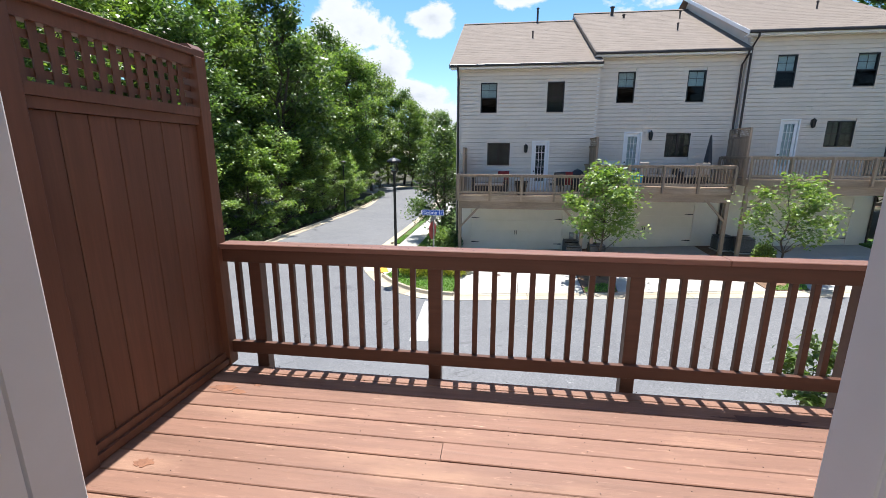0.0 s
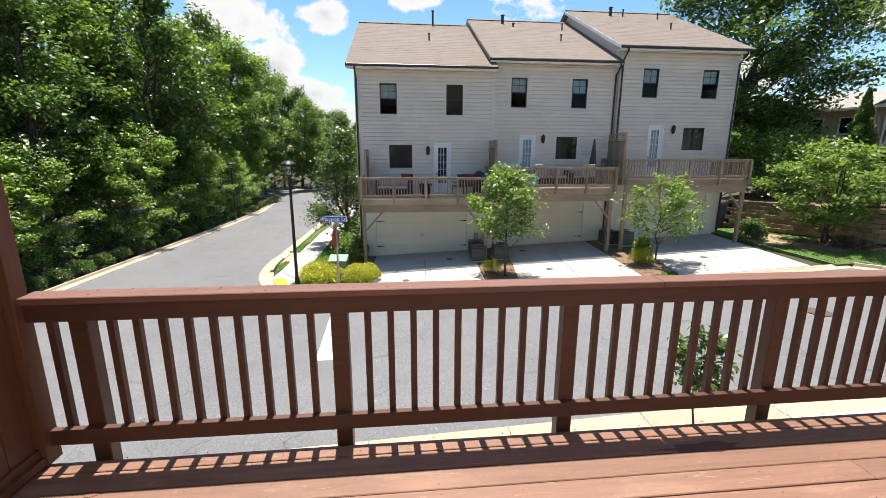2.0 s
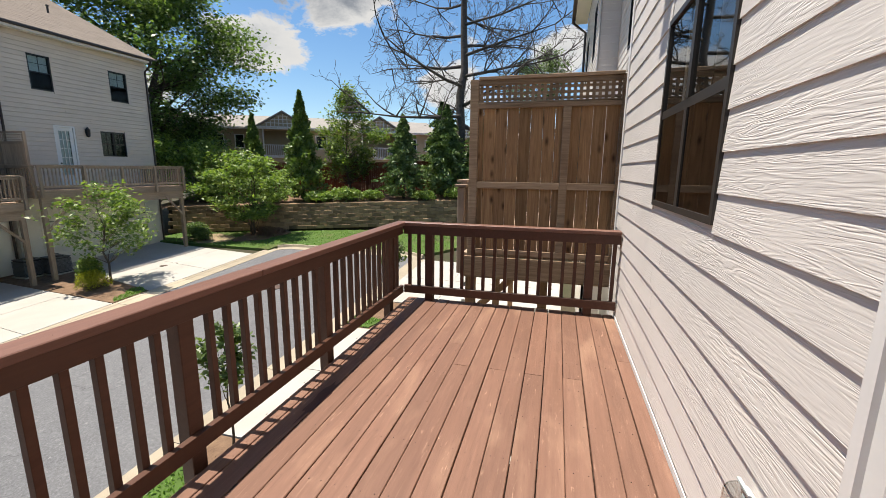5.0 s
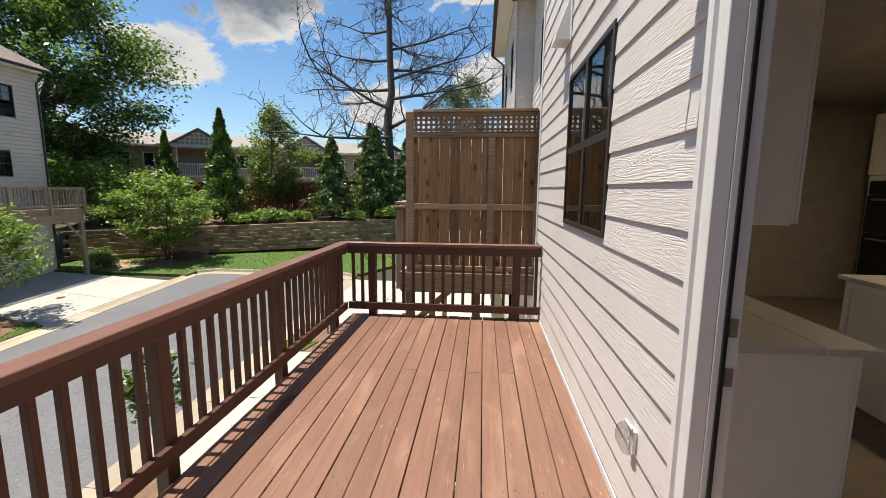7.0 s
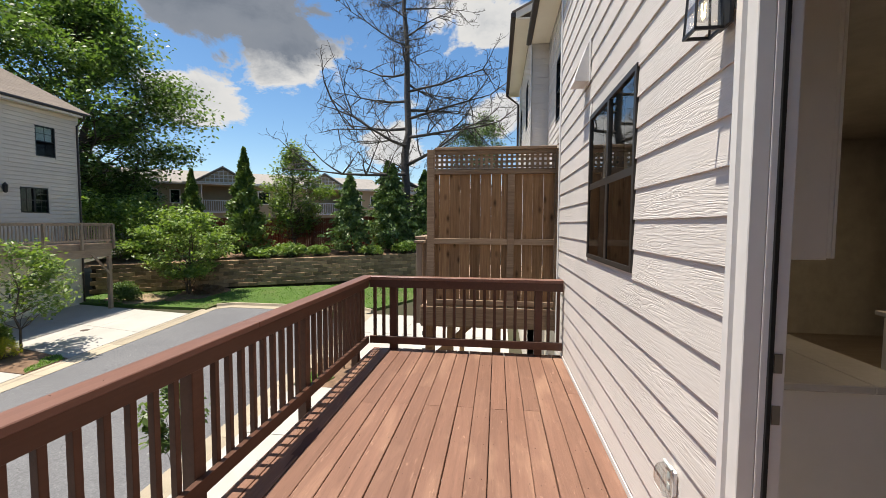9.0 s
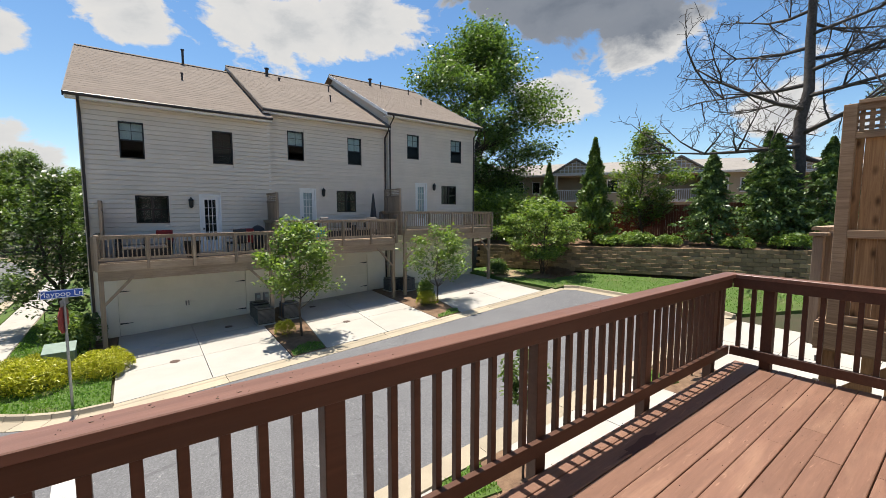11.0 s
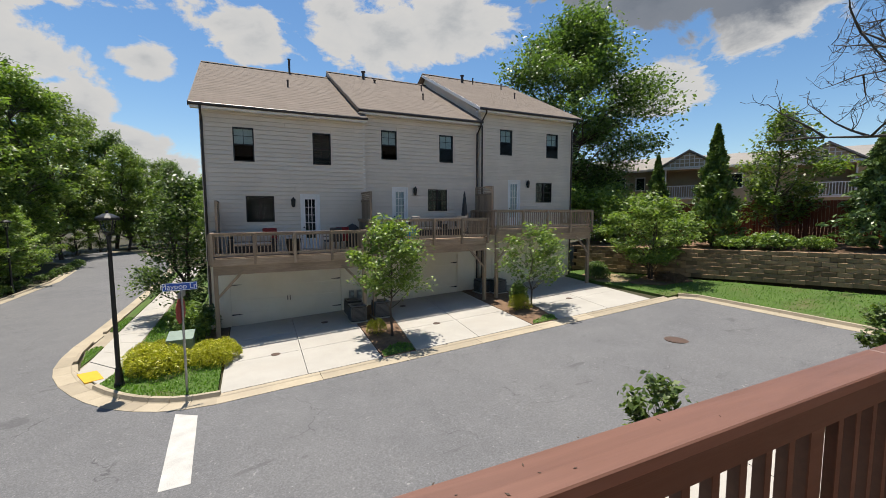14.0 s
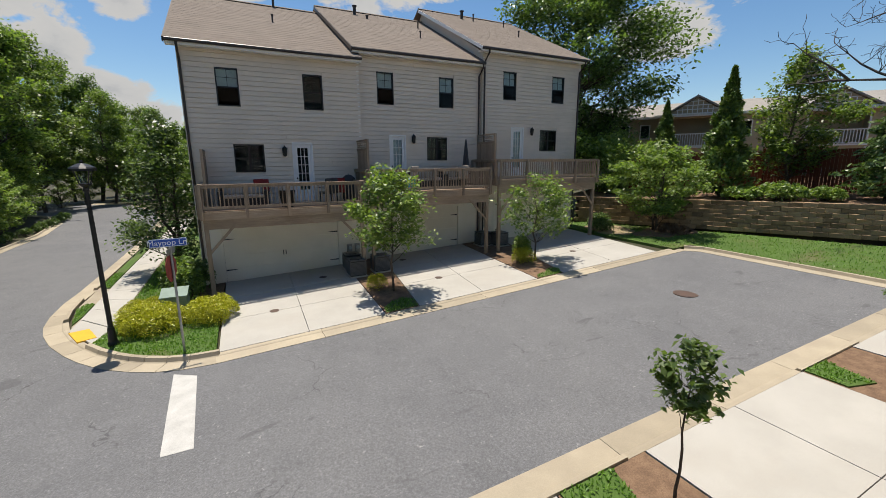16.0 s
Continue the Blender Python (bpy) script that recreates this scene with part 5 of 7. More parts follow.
# ---- trees and shrubs ----
def limb(bm, rng, a, b, r0, r1, bend=0.08, n=4, seg=6):
    a, b = np.array(a, float), np.array(b, float)
    k = np.linalg.norm(b - a) * bend
    pts = [tuple(a + (b - a) * i / n + (rng.normal(size=3) * k if 0 < i < n else 0)) for i in range(n + 1)]
    tube(bm, pts, [r0 + (r1 - r0) * i / n for i in range(n + 1)], seg)
    return pts


def broad_tree(name, seed, height, radius, first, n_leaf, size, mat, label, category="tree", trunk_r=0.12, clumps=34, spread=0.55, stems=1, egg=1.0, bark=None, group="", gap=1.0, flat=0.62, up=0.8):
    """Trunk, limbs and a crown of leaf clumps of uneven outline, standing at the origin."""
    rng = np.random.default_rng(seed)
    ob = thing(name, label, category, group)
    bm = bmesh.new()
    tops = []
    for s in range(stems):
        lean = rng.normal(size=2) * (0.04 if height > 3 else 0.012) * height if stems == 1 else rng.normal(size=2) * 0.16 * radius
        tops.append(limb(bm, rng, (0.05 * s, 0.04 * s, -0.15), (lean[0], lean[1], height * 0.86), trunk_r, trunk_r * 0.18, 0.02 if height > 3 else 0.006, 7, 8))
    crown_h = height - first
    cs = []
    arms = bmesh.new()
    for k in range(clumps):
        u = (k + rng.uniform(0, 1)) / clumps
        z = first + crown_h * (0.04 + 0.93 * u)
        prof = math.sin(math.pi * min(max((u * 0.9 + 0.08) ** egg, 0.02), 0.98)) ** 0.7
        a = k * 2.4 + rng.normal() * 0.5
        r = radius * prof * math.sqrt(rng.uniform(0.15, 1.0)) * rng.uniform(0.75, 1.18)
        c = np.array([r * math.cos(a), r * math.sin(a), z])
        cs.append(c)
        stem = tops[k % stems]
        zs = max(first * 0.7, z - 0.42 * r - 0.02 * crown_h)
        i = int(np.clip(zs / (height * 0.86) * 7, 0, 6))
        base = np.array(stem[i])
        limb(arms, rng, base, c, trunk_r * 0.34 * (1.1 - u * 0.7), trunk_r * 0.06, 0.07, 3, 5)
    cs = np.array(cs)
    sig = spread * radius * 0.36
    per = rng.multinomial(n_leaf, rng.dirichlet(np.full(clumps, 1.8)))
    pts = []
    for c, n in zip(cs, per):
        out = c * np.array([1, 1, 0.25])
        out = out / (np.linalg.norm(out) + 1e-9)
        d = np.clip(rng.normal(size=(n, 3)), -1.6, 1.6) * np.array([1.0, 1.0, flat]) * sig * rng.uniform(0.7, 1.25)
        d += out * np.clip(rng.normal(size=(n, 1)), -1.5, 1.5) * sig * 0.7
        d[:, 2] -= 0.35 * np.abs(rng.normal(size=n)) * sig
        p = c + d * gap
        p[:, 2] = np.maximum(p[:, 2], first * 0.75)
        pts.append(p)
    part("trunk", bm, bark or M_BARK, ob, smooth=True)
    part("branch", arms, bark or M_BARK, ob, smooth=True)["kind"] = "stuff"
    part("crown", leaves("crown", rng, np.concatenate(pts), size, mat, up=up), mat, ob)
    return ob


def column_conifer(name, seed, height, radius, n, size, mat, label, power=0.75, layers=0, group="", ragged=0.12):
    """Dense conifer: sprays in a narrow or broad cone, in tiers where layers is set."""
    rng = np.random.default_rng(seed)
    ob = thing(name, label, "conifer", group)
    part("trunk", limb_mesh(rng, height, 0.03 + radius * 0.05), M_BARK, ob)
    t = rng.uniform(0, 1, n) ** 0.8
    z = 0.03 * height + t * height * 0.97
    prof = (1 - t) ** power * np.minimum(1, (t + 0.05) / 0.14)
    if layers:
        ph = (t * layers) % 1.0
        prof *= 1.0 - 0.42 * ph
    a = rng.uniform(0, math.tau, n)
    lump = 1 + ragged * np.sin(a * 5 + t * 17) + ragged * np.sin(a * 3 - t * 31 + 2)
    r = radius * prof * lump * rng.uniform(0.35, 1, n) ** 0.45
    pts = np.stack([r * np.cos(a), r * np.sin(a), z], 1)
    droop = np.stack([np.cos(a), np.sin(a), np.full(n, 0.9 if not layers else -0.12)], 1)
    part("crown", leaves("crown", rng, pts, size, mat, up=0.1, aspect=0.42, droop=droop), mat, ob)
    return ob


def limb_mesh(rng, height, r):
    bm = bmesh.new()
    limb(bm, rng, (0, 0, -0.2), (0, 0, height * 0.95), r, r * 0.15, 0.01, 5, 7)
    return bm


def shrub(name, seed, radius, height, n, size, mat, label, category="shrub", group="", lumps=9, arching=False):
    rng = np.random.default_rng(seed)
    ob = thing(name, label, category, group)
    bm = bmesh.new()
    pts, dirs = [], []
    for k in range(lumps):
        a, q = k * 2.4 + rng.normal() * 0.3, math.sqrt((k + 0.5) / lumps)
        c = np.array([radius * 0.72 * q * math.cos(a), radius * 0.72 * q * math.sin(a), height * (0.5 - 0.22 * q)])
        limb(bm, rng, (c[0] * 0.1, c[1] * 0.1, -0.05), c, 0.014, 0.005, 0.06, 2, 5)
        m = n // lumps
        d = rng.normal(size=(m, 3))
        d[:, 2] = np.abs(d[:, 2]) * 1.1 - 0.25
        d /= np.linalg.norm(d, axis=1, keepdims=True)
        s = np.array([radius * 0.47, radius * 0.47, height * 0.52]) * rng.uniform(0.8, 1.2)
        pts.append(c + d * s * rng.uniform(0.55, 1, (m, 1)) ** 0.6)
        dirs.append(d * np.array([1, 1, 0.5]) + np.array([0, 0, 0.15]))
    p = np.concatenate(pts)
    p[:, 2] = np.maximum(p[:, 2], 0.02)
    part("stem", bm, M_BARK, ob)
    part("foliage", leaves("foliage", rng, p, size, mat, up=0.25, aspect=0.2 if arching else 0.5, droop=np.concatenate(dirs) if arching else None), mat, ob)
    return ob


def dead_tree(seed, height, at):
    """A tall bare tree: straight trunk, long level limbs, many fine twigs."""
    rng = np.random.default_rng(seed)
    ob = thing("dead_tree", "tall bare dead tree with long level limbs", "tree", at=at)
    bm = bmesh.new()
    trunk = limb(bm, rng, (0, 0, -0.3), (0.5, 0.2, height), 0.36, 0.09, 0.008, 10, 9)
    tw = bmesh.new()

    def grow(p, d, length, r, level):
        n = 4
        pts, q, dd = [tuple(p)], np.array(p, float), np.array(d, float)
        for _ in range(n):
            dd = dd + rng.normal(size=3) * (0.08 + 0.05 * level) + np.array([0, 0, 0.02])
            dd /= np.linalg.norm(dd)
            q = q + dd * length / n
            pts.append(tuple(q))
        tube(bm if level < 2 else tw, pts, [max(r * (1 - 0.75 * i / n), 0.011) for i in range(n + 1)], 5 if level < 2 else 3)
        if level < 3:
            kids = (9, 6, 4)[level]
            for k in range(kids):
                i = 1 + int((k / kids) * n)
                base = np.array(pts[min(i, n)])
                side = rng.normal(size=3) * 0.75
                nd = dd * 0.75 + side + np.array([0, 0, 0.12])
                nd /= np.linalg.norm(nd)
                grow(base, nd, length * rng.uniform(0.3, 0.5), r * 0.42, level + 1)
    for k in range(25):
        u = 0.22 + 0.76 * k / 25
        p = np.array(trunk[0]) * (1 - u) + np.array(trunk[-1]) * u
        a = k * 2.25 + rng.normal() * 0.35
        length = (7.6 * (1 - u) ** 0.8 + 1.8) * rng.uniform(0.7, 1.12)
        grow(p, np.array([math.cos(a), math.sin(a), rng.uniform(-0.08, 0.16)]), length, 0.15 * (1.2 - u), 0)
    part("trunk", bm, M_BARK_GREY, ob, smooth=True)
    part("twig", tw, M_BARK_GREY, ob)["kind"] = "stuff"
    return ob


def put(ob, x, y, z=None, s=1.0, rz=0.0):
    """Stand a thing built at the origin at its place."""
    ob.matrix_basis = Matrix.LocRotScale((x, y, ground_z(x, y) if z is None else z), Euler((0, 0, radians(rz))), (s, s, s))
    return ob


def again(ob, x, y, z=None, s=1.0, rz=0.0):
    c = copy_thing(ob, pose(x, y, ground_z(x, y) if z is None else z, 0, 0, rz))
    c.scale = (s, s, s)
    return c


def skyline(x, y):
    """Height of the wood's canopy, falling away along the side road."""
    d, az = math.hypot(x, y), math.degrees(math.atan2(x, y)) + 2.0
    el = float(np.interp(az, [-30, -25, -19, -14.5, -9, -4, 4], [27, 22.5, 16.2, 11.8, 7.2, 5.2, 4.5]))
    return 1.5 - ground_z(x, y) + d * math.tan(radians(el))


def build_forest():
    rng = random.Random(12)
    g = "wood along the side road"
    tall = [broad_tree("forest_tree", 20 + k, 17.0, 3.9, 2.6, 17000, 0.31, m, "tall broad-leaved forest tree in full summer leaf", trunk_r=0.2, clumps=78, spread=0.4, group=g, stems=1 + k % 2, flat=0.45) for k, m in enumerate((M_LEAF, M_LEAF_DARK, M_LEAF))]
    mid = [broad_tree("young_tree", 30 + k, 8.0, 2.4, 0.5, 10000, 0.22, m, "bushy young tree at the edge of the wood", trunk_r=0.1, clumps=60, spread=0.38, group=g, egg=0.75, flat=0.36) for k, m in enumerate((M_LEAF_LIGHT, M_LEAF))]
    spots_tall = [(-21, 9), (-25, 14), (-19.5, 17), (-23, 22), (-19, 25.5), (-27, 28), (-21, 31), (-18.5, 35.5), (-24, 38), (-19.5, 43), (-22, 50), (-19, 55), (-27, 45), (-30, 34), (-31, 20), (-28, 8),
                  (-24, 60), (-29, 66), (-24, 75), (-18, 81), (-12, 84), (-6, 84), (-1, 78), (-30, 78), (-35, 55), (-9, 92), (-17, 92), (-36, 40), (-37, 26), (-34, 12), (4, 84), (-24, 3), (-31, 1), (-14.5, 71), (-9.5, 74), (-5, 72), (-20, 66), (-3, 88), (-13, 97), (-22, 84), (-27, 53), (-1.5, 95)]
    for k, (x, y) in enumerate(spots_tall):
        s, rz = min(rng.uniform(0.82, 1.12) * (1.22 if y > 27 else 1.0), skyline(x, y) * rng.uniform(0.88, 1.0) / 17.0), rng.uniform(0, 360)
        src = tall[k % 3]
        if k < 3:
            put(src, x, y, None, s, rz)
        else:
            again(src, x, y, None, s, rz)
    spots_mid = [(-16.8, 12), (-16.4, 18.5), (-16.9, 22), (-16.2, 26.5), (-16.6, 30.5), (-16.0, 34.0), (-16.3, 38), (-16.4, 42), (-17.0, 46.5), (-18.0, 51), (-17.6, 15), (-20, 58), (-26, 70), (-19, 77), (-13.5, 77), (-8, 74), (-4.5, 66), (-3.8, 58), (-2.5, 50), (-20, 71), (-1, 62),
                 (-18.5, 20), (-18.8, 29), (-18.2, 40), (-15, 82), (-11, 79), (0.5, 70)]
    for k, (x, y) in enumerate(spots_mid):
        s, rz = rng.uniform(0.62, 1.0), rng.uniform(0, 360)
        src = mid[k % 2]
        (put if k < 2 else again)(src, x, y, None, s, rz)
    hedge = shrub("hedge_bush", 41, 0.52, 0.75, 1600, 0.10, M_LEAF_DARK, "clipped round dark-green hedge bush by the kerb", "bush", "hedge along the road")
    k = 0
    for x, y in [(-15.0, 15.0 + 1.35 * i) for i in range(22)] + [(-14.8 - 0.06 * i * i * 0.2, 45 + 1.5 * i) for i in range(8)]:
        (put if k == 0 else again)(hedge, x + rng.uniform(-0.15, 0.15), y + rng.uniform(-0.2, 0.2), None, rng.uniform(0.8, 1.15), rng.uniform(0, 360))
        k += 1


def build_street_trees():
    g = "young street trees"
    put(broad_tree("street_tree", 51, 4.25, 1.45, 1.65, 4200, 0.165, M_LEAF_LIGHT, "young street tree with bright green leaves in a mulch bed", trunk_r=0.05, clumps=34, spread=0.5, group=g, egg=0.8, flat=0.5), 4.35, 16.6)
    put(broad_tree("street_tree", 52, 3.6, 1.65, 1.2, 2500, 0.16, M_LEAF_LIGHT, "sparse young street tree with yellow-green leaves", trunk_r=0.045, clumps=28, spread=0.38, group=g), 10.9, 17.0)
    put(broad_tree("street_tree", 53, 4.7, 2.35, 1.1, 8500, 0.18, M_LEAF_LIGHT, "spreading young tree on the lawn", trunk_r=0.07, clumps=46, spread=0.36, group=g, flat=0.3, stems=2), 19.5, 17.9)
    put(broad_tree("street_tree", 54, 2.3, 0.40, 1.4, 850, 0.12, M_LEAF_YOUNG2, "small thin-stemmed sapling with long leaves", trunk_r=0.026, clumps=18, spread=0.62, group="saplings", egg=0.9), 4.62, 6.1)
    put(broad_tree("street_tree", 55, 2.35, 0.40, 1.4, 850, 0.12, M_LEAF_YOUNG2, "small thin-stemmed sapling beside a drive", trunk_r=0.026, clumps=18, spread=0.62, group="saplings", egg=0.9), 11.1, 5.98)
    # evergreen at the end house's corner
    put(broad_tree("evergreen_tree", 56, 6.4, 2.0, 0.7, 9000, 0.17, M_LEAF_DARK, "dense dark evergreen beside the end house", trunk_r=0.1, clumps=44, egg=0.62, stems=2), -3.1, 25.0)
    # golden junipers on the corner lawn
    j = shrub("juniper", 61, 0.85, 0.8, 12000, 0.105, M_GOLD, "feathery golden-yellow juniper on the corner lawn", "shrub", "golden junipers", 11, True)
    put(j, -2.95, 17.35, None, 1.08)
    again(j, -1.4, 17.35, None, 0.95, 130)
    again(j, -3.25, 18.8, None, 0.8, 40)
    gold = shrub("golden_shrub", 62, 0.5, 0.75, 3200, 0.08, M_GOLD, "rounded yellow-green shrub in a mulch bed", "shrub", "shrubs in the beds", 8, True)
    put(gold, 3.95, 17.3, None, 0.85)
    again(gold, 10.2, 17.0, None, 1.0, 80)
    tall = shrub("upright_shrub", 63, 0.42, 1.25, 1500, 0.11, M_LEAF_LIGHT, "upright bright green shrub in a mulch bed", "shrub", "shrubs in the beds", 8)
    put(tall, 10.55, 17.5)
    again(tall, -2.2, 19.6, None, 1.3, 50)
    dark = shrub("evergreen_shrub", 64, 0.6, 1.0, 2200, 0.11, M_LEAF_DARK, "dark evergreen shrub against the house", "shrub", "shrubs in the beds", 8)
    put(dark, -2.3, 20.9, None, 1.5)
    again(dark, 17.6, 19.6, None, 0.9, 30)
    again(dark, 18.3, 20.6, None, 1.0, 200)
    low = shrub("red_shrub", 65, 0.9, 0.55, 1500, 0.12, M_MULCH, "low reddish bare-twigged shrub under a tree", "shrub", "", 8)
    put(low, 20.0, 17.2)


def terrace(x, y):
    return -0.80 + 0.026 * (21.4 - y) + 0.06 * max(0.0, x - (19.6 + (21.4 - y) * 0.41))


def build_terrace_trees():
    g = "planting above the retaining wall"
    col = column_conifer("arborvitae", 71, 6.7, 1.4, 9500, 0.27, M_ARBOR, "tall narrow arborvitae above the retaining wall", 1.0, group=g, ragged=0.27)
    put(col, 23.4, 17.0, terrace(23.4, 17.0))
    again(col, 24.3, 21.3, terrace(24.3, 21.3), 0.83, 90)
    fir = column_conifer("fir", 72, 5.3, 1.85, 8500, 0.24, M_CONIFER, "broad conical fir above the retaining wall", 0.85, 11, g, 0.26)
    put(fir, 25.8, 11.1, terrace(25.8, 11.1))
    again(fir, 27.4, 8.6, terrace(27.4, 8.6), 1.12, 70)
    again(fir, 28.6, 6.6, terrace(28.6, 6.6), 1.05, 190)
    again(fir, 29.8, 9.6, terrace(29.8, 9.6), 1.2, 20)
    put(broad_tree("maple", 73, 7.2, 2.3, 1.3, 9000, 0.2, M_LEAF, "young maple with a full pointed crown", trunk_r=0.09, clumps=52, spread=0.4, egg=0.68), 26.4, 15.2, terrace(26.4, 15.2))
    put(broad_tree("oak", 74, 18.0, 6.0, 3.0, 52000, 0.29, M_LEAF_DARK, "tall spreading tree behind the end house", trunk_r=0.34, clumps=84, spread=0.40, egg=0.85, flat=0.5), 24.5, 29.5, -0.5)
    dead_tree(75, 21.0, (28.8, 7.9, 0.1))
    pine = broad_tree("pine", 76, 13.0, 2.4, 7.5, 4200, 0.24, M_CONIFER, "distant pine with a tufted crown", "pine", 0.16, 22, group="distant pines")
    put(pine, 33, 4.0, 0, 0.72)
    again(pine, 37, 2.4, 0, 0.85, 40)
    again(pine, 44.0, 58.0, -1, 1.25, 140)
    again(pine, 30.5, 47.0, -1, 1.05, 210)
    again(pine, 36, 50.0, -1, 0.95, 310)
    bush = broad_tree("leafy_bush", 77, 3.4, 1.9, 0.2, 3600, 0.2, M_LEAF_LIGHT, "leafy bright green bush above the wall", "bush", 0.06, 26, group=g)
    put(bush, 21.6, 23.0, -0.7)
    again(bush, 23.6, 24.6, -0.6, 1.15, 80)
    again(bush, 20.8, 26.0, -0.7, 1.2, 150)
    again(bush, 22.6, 20.2, -0.75, 0.55, 20)
    sh = shrub("terrace_shrub", 78, 0.85, 0.8, 2200, 0.15, M_LEAF_LIGHT, "low bright green shrub at the wall's edge", "shrub", g)
    for k, (x, y, s) in enumerate(((22.9, 15.6, 1.0), (23.7, 14.2, 1.2), (24.6, 12.8, 0.9), (22.2, 18.4, 0.9), (25.0, 9.4, 0.9), (26.2, 7.4, 1.1), (24.2, 16.0, 0.8))):
        (put if k == 0 else again)(sh, x, y, terrace(x, y), s, 50 * k)


build_forest()
build_street_trees()
build_terrace_trees()
build_grass(LAWNS)

# ---- next houses on our side ----
def build_neighbour():
    n1 = thing("town_house", "grey-sided neighbouring house set slightly back", "town house", "row of town houses on our side", "structure")
    wins = ((8.6, 9.4, 3.9, 5.3),)
    lap_wall(n1, 4.73, 11.0, 0.12, 0.3, 6.45, M_SIDING, wins, 0.17, 0.16, 0.011, out=1, seed=8)
    sash_window(n1, *wins[0], 0.12, out=1)
    part("lower_wall", boxed((4.73, 11.0, -0.05, 0.11, -3.8, 0.3)), M_CREAM, n1)
    part("soffit", boxed((4.73, 10.98, 0.14, 0.60, 6.4, 6.44)), M_CREAM, n1)
    part("gutter", boxed((4.73, 11.0, 0.61, 0.74, 6.36, 6.5), bevel=0.02), M_GUTTER, n1)
    bm = bmesh.new()
    prism(bm, [(0.66, 6.5), (-6.5, 10.0), (-6.5, 9.9), (0.66, 6.42)], 4.5, 11.0, "x")
    part("roof", bm, M_ROOF, n1)
    n2 = thing("town_house", "grey-sided house standing forward with a higher eave", "town house", "row of town houses on our side", "structure")
    w2 = ((12.2, 13.0, 4.5, 5.85), (15.4, 16.2, 4.5, 5.85))
    lap_wall(n2, 11.02, 17.4, 0.58, 0.6, 7.0, M_SIDING, w2, 0.17, 0.16, 0.011, out=1, seed=9)
    for w in w2:
        sash_window(n2, *w, 0.58, out=1)
    part("lower_wall", boxed((11.02, 17.4, 0.4, 0.57, -3.8, 0.6)), M_CREAM, n2)
    side = data_of("side_board", prism(bmesh.new(), [(0, 0), (-0.014, 0), (-0.003, 0.172), (0, 0.172)], -0.6, 0.56, "y"), M_SIDING)
    for k in range(42):
        part("side_board", side, M_SIDING, n2, at=(11.02, 0.0, -0.1 + 0.17 * k))
    part("side_wall", boxed((11.02, 11.17, -6.0, 0.57, -3.8, 7.0)), M_SIDING, n2)
    part("corner_board", boxed((11.0, 11.1, 0.581, 0.6, 0.6, 7.0)), M_TRIM, n2)
    part("soffit", boxed((10.75, 17.6, 0.6, 1.04, 6.96, 7.0)), M_CREAM, n2)
    part("fascia", prism(bmesh.new(), [(1.04, 6.96), (1.04, 7.16), (-6.0, 10.6), (-6.0, 10.4)], 10.72, 10.78, "x"), M_CREAM, n2)
    part("gutter", boxed((10.7, 17.6, 1.045, 1.17, 6.98, 7.12), bevel=0.02), M_GUTTER, n2)
    part("roof", prism(bmesh.new(), [(1.15, 7.14), (-6.0, 10.7), (-6.0, 10.6), (1.15, 7.08)], 10.7, 17.6, "x"), M_ROOF, n2)
    ds = bmesh.new()
    tube(ds, [(17.1, 1.1, 7.0), (17.1, 1.1, 6.85), (17.1, 0.66, 6.5), (17.1, 0.66, 0.6)], 0.045, 8)
    part("downspout", ds, M_GUTTER, n2)
    # our own roof edge
    o = thing("roof", "brown shingled roof edge with soffit and gutter", "roof", kind="structure")
    part("soffit", boxed((-2.6, 4.72, WALL + 0.02, WALL + 0.44, 6.06, 6.1)), M_CREAM, o)
    part("gutter", boxed((-2.6, 4.74, WALL + 0.45, WALL + 0.57, 6.06, 6.2), bevel=0.02), M_GUTTER, o)
    part("slope", prism(bmesh.new(), [(WALL + 0.5, 6.22), (-6.5, 9.8), (-6.5, 9.7), (WALL + 0.5, 6.12)], -2.6, 4.74, "x"), M_ROOF, o)


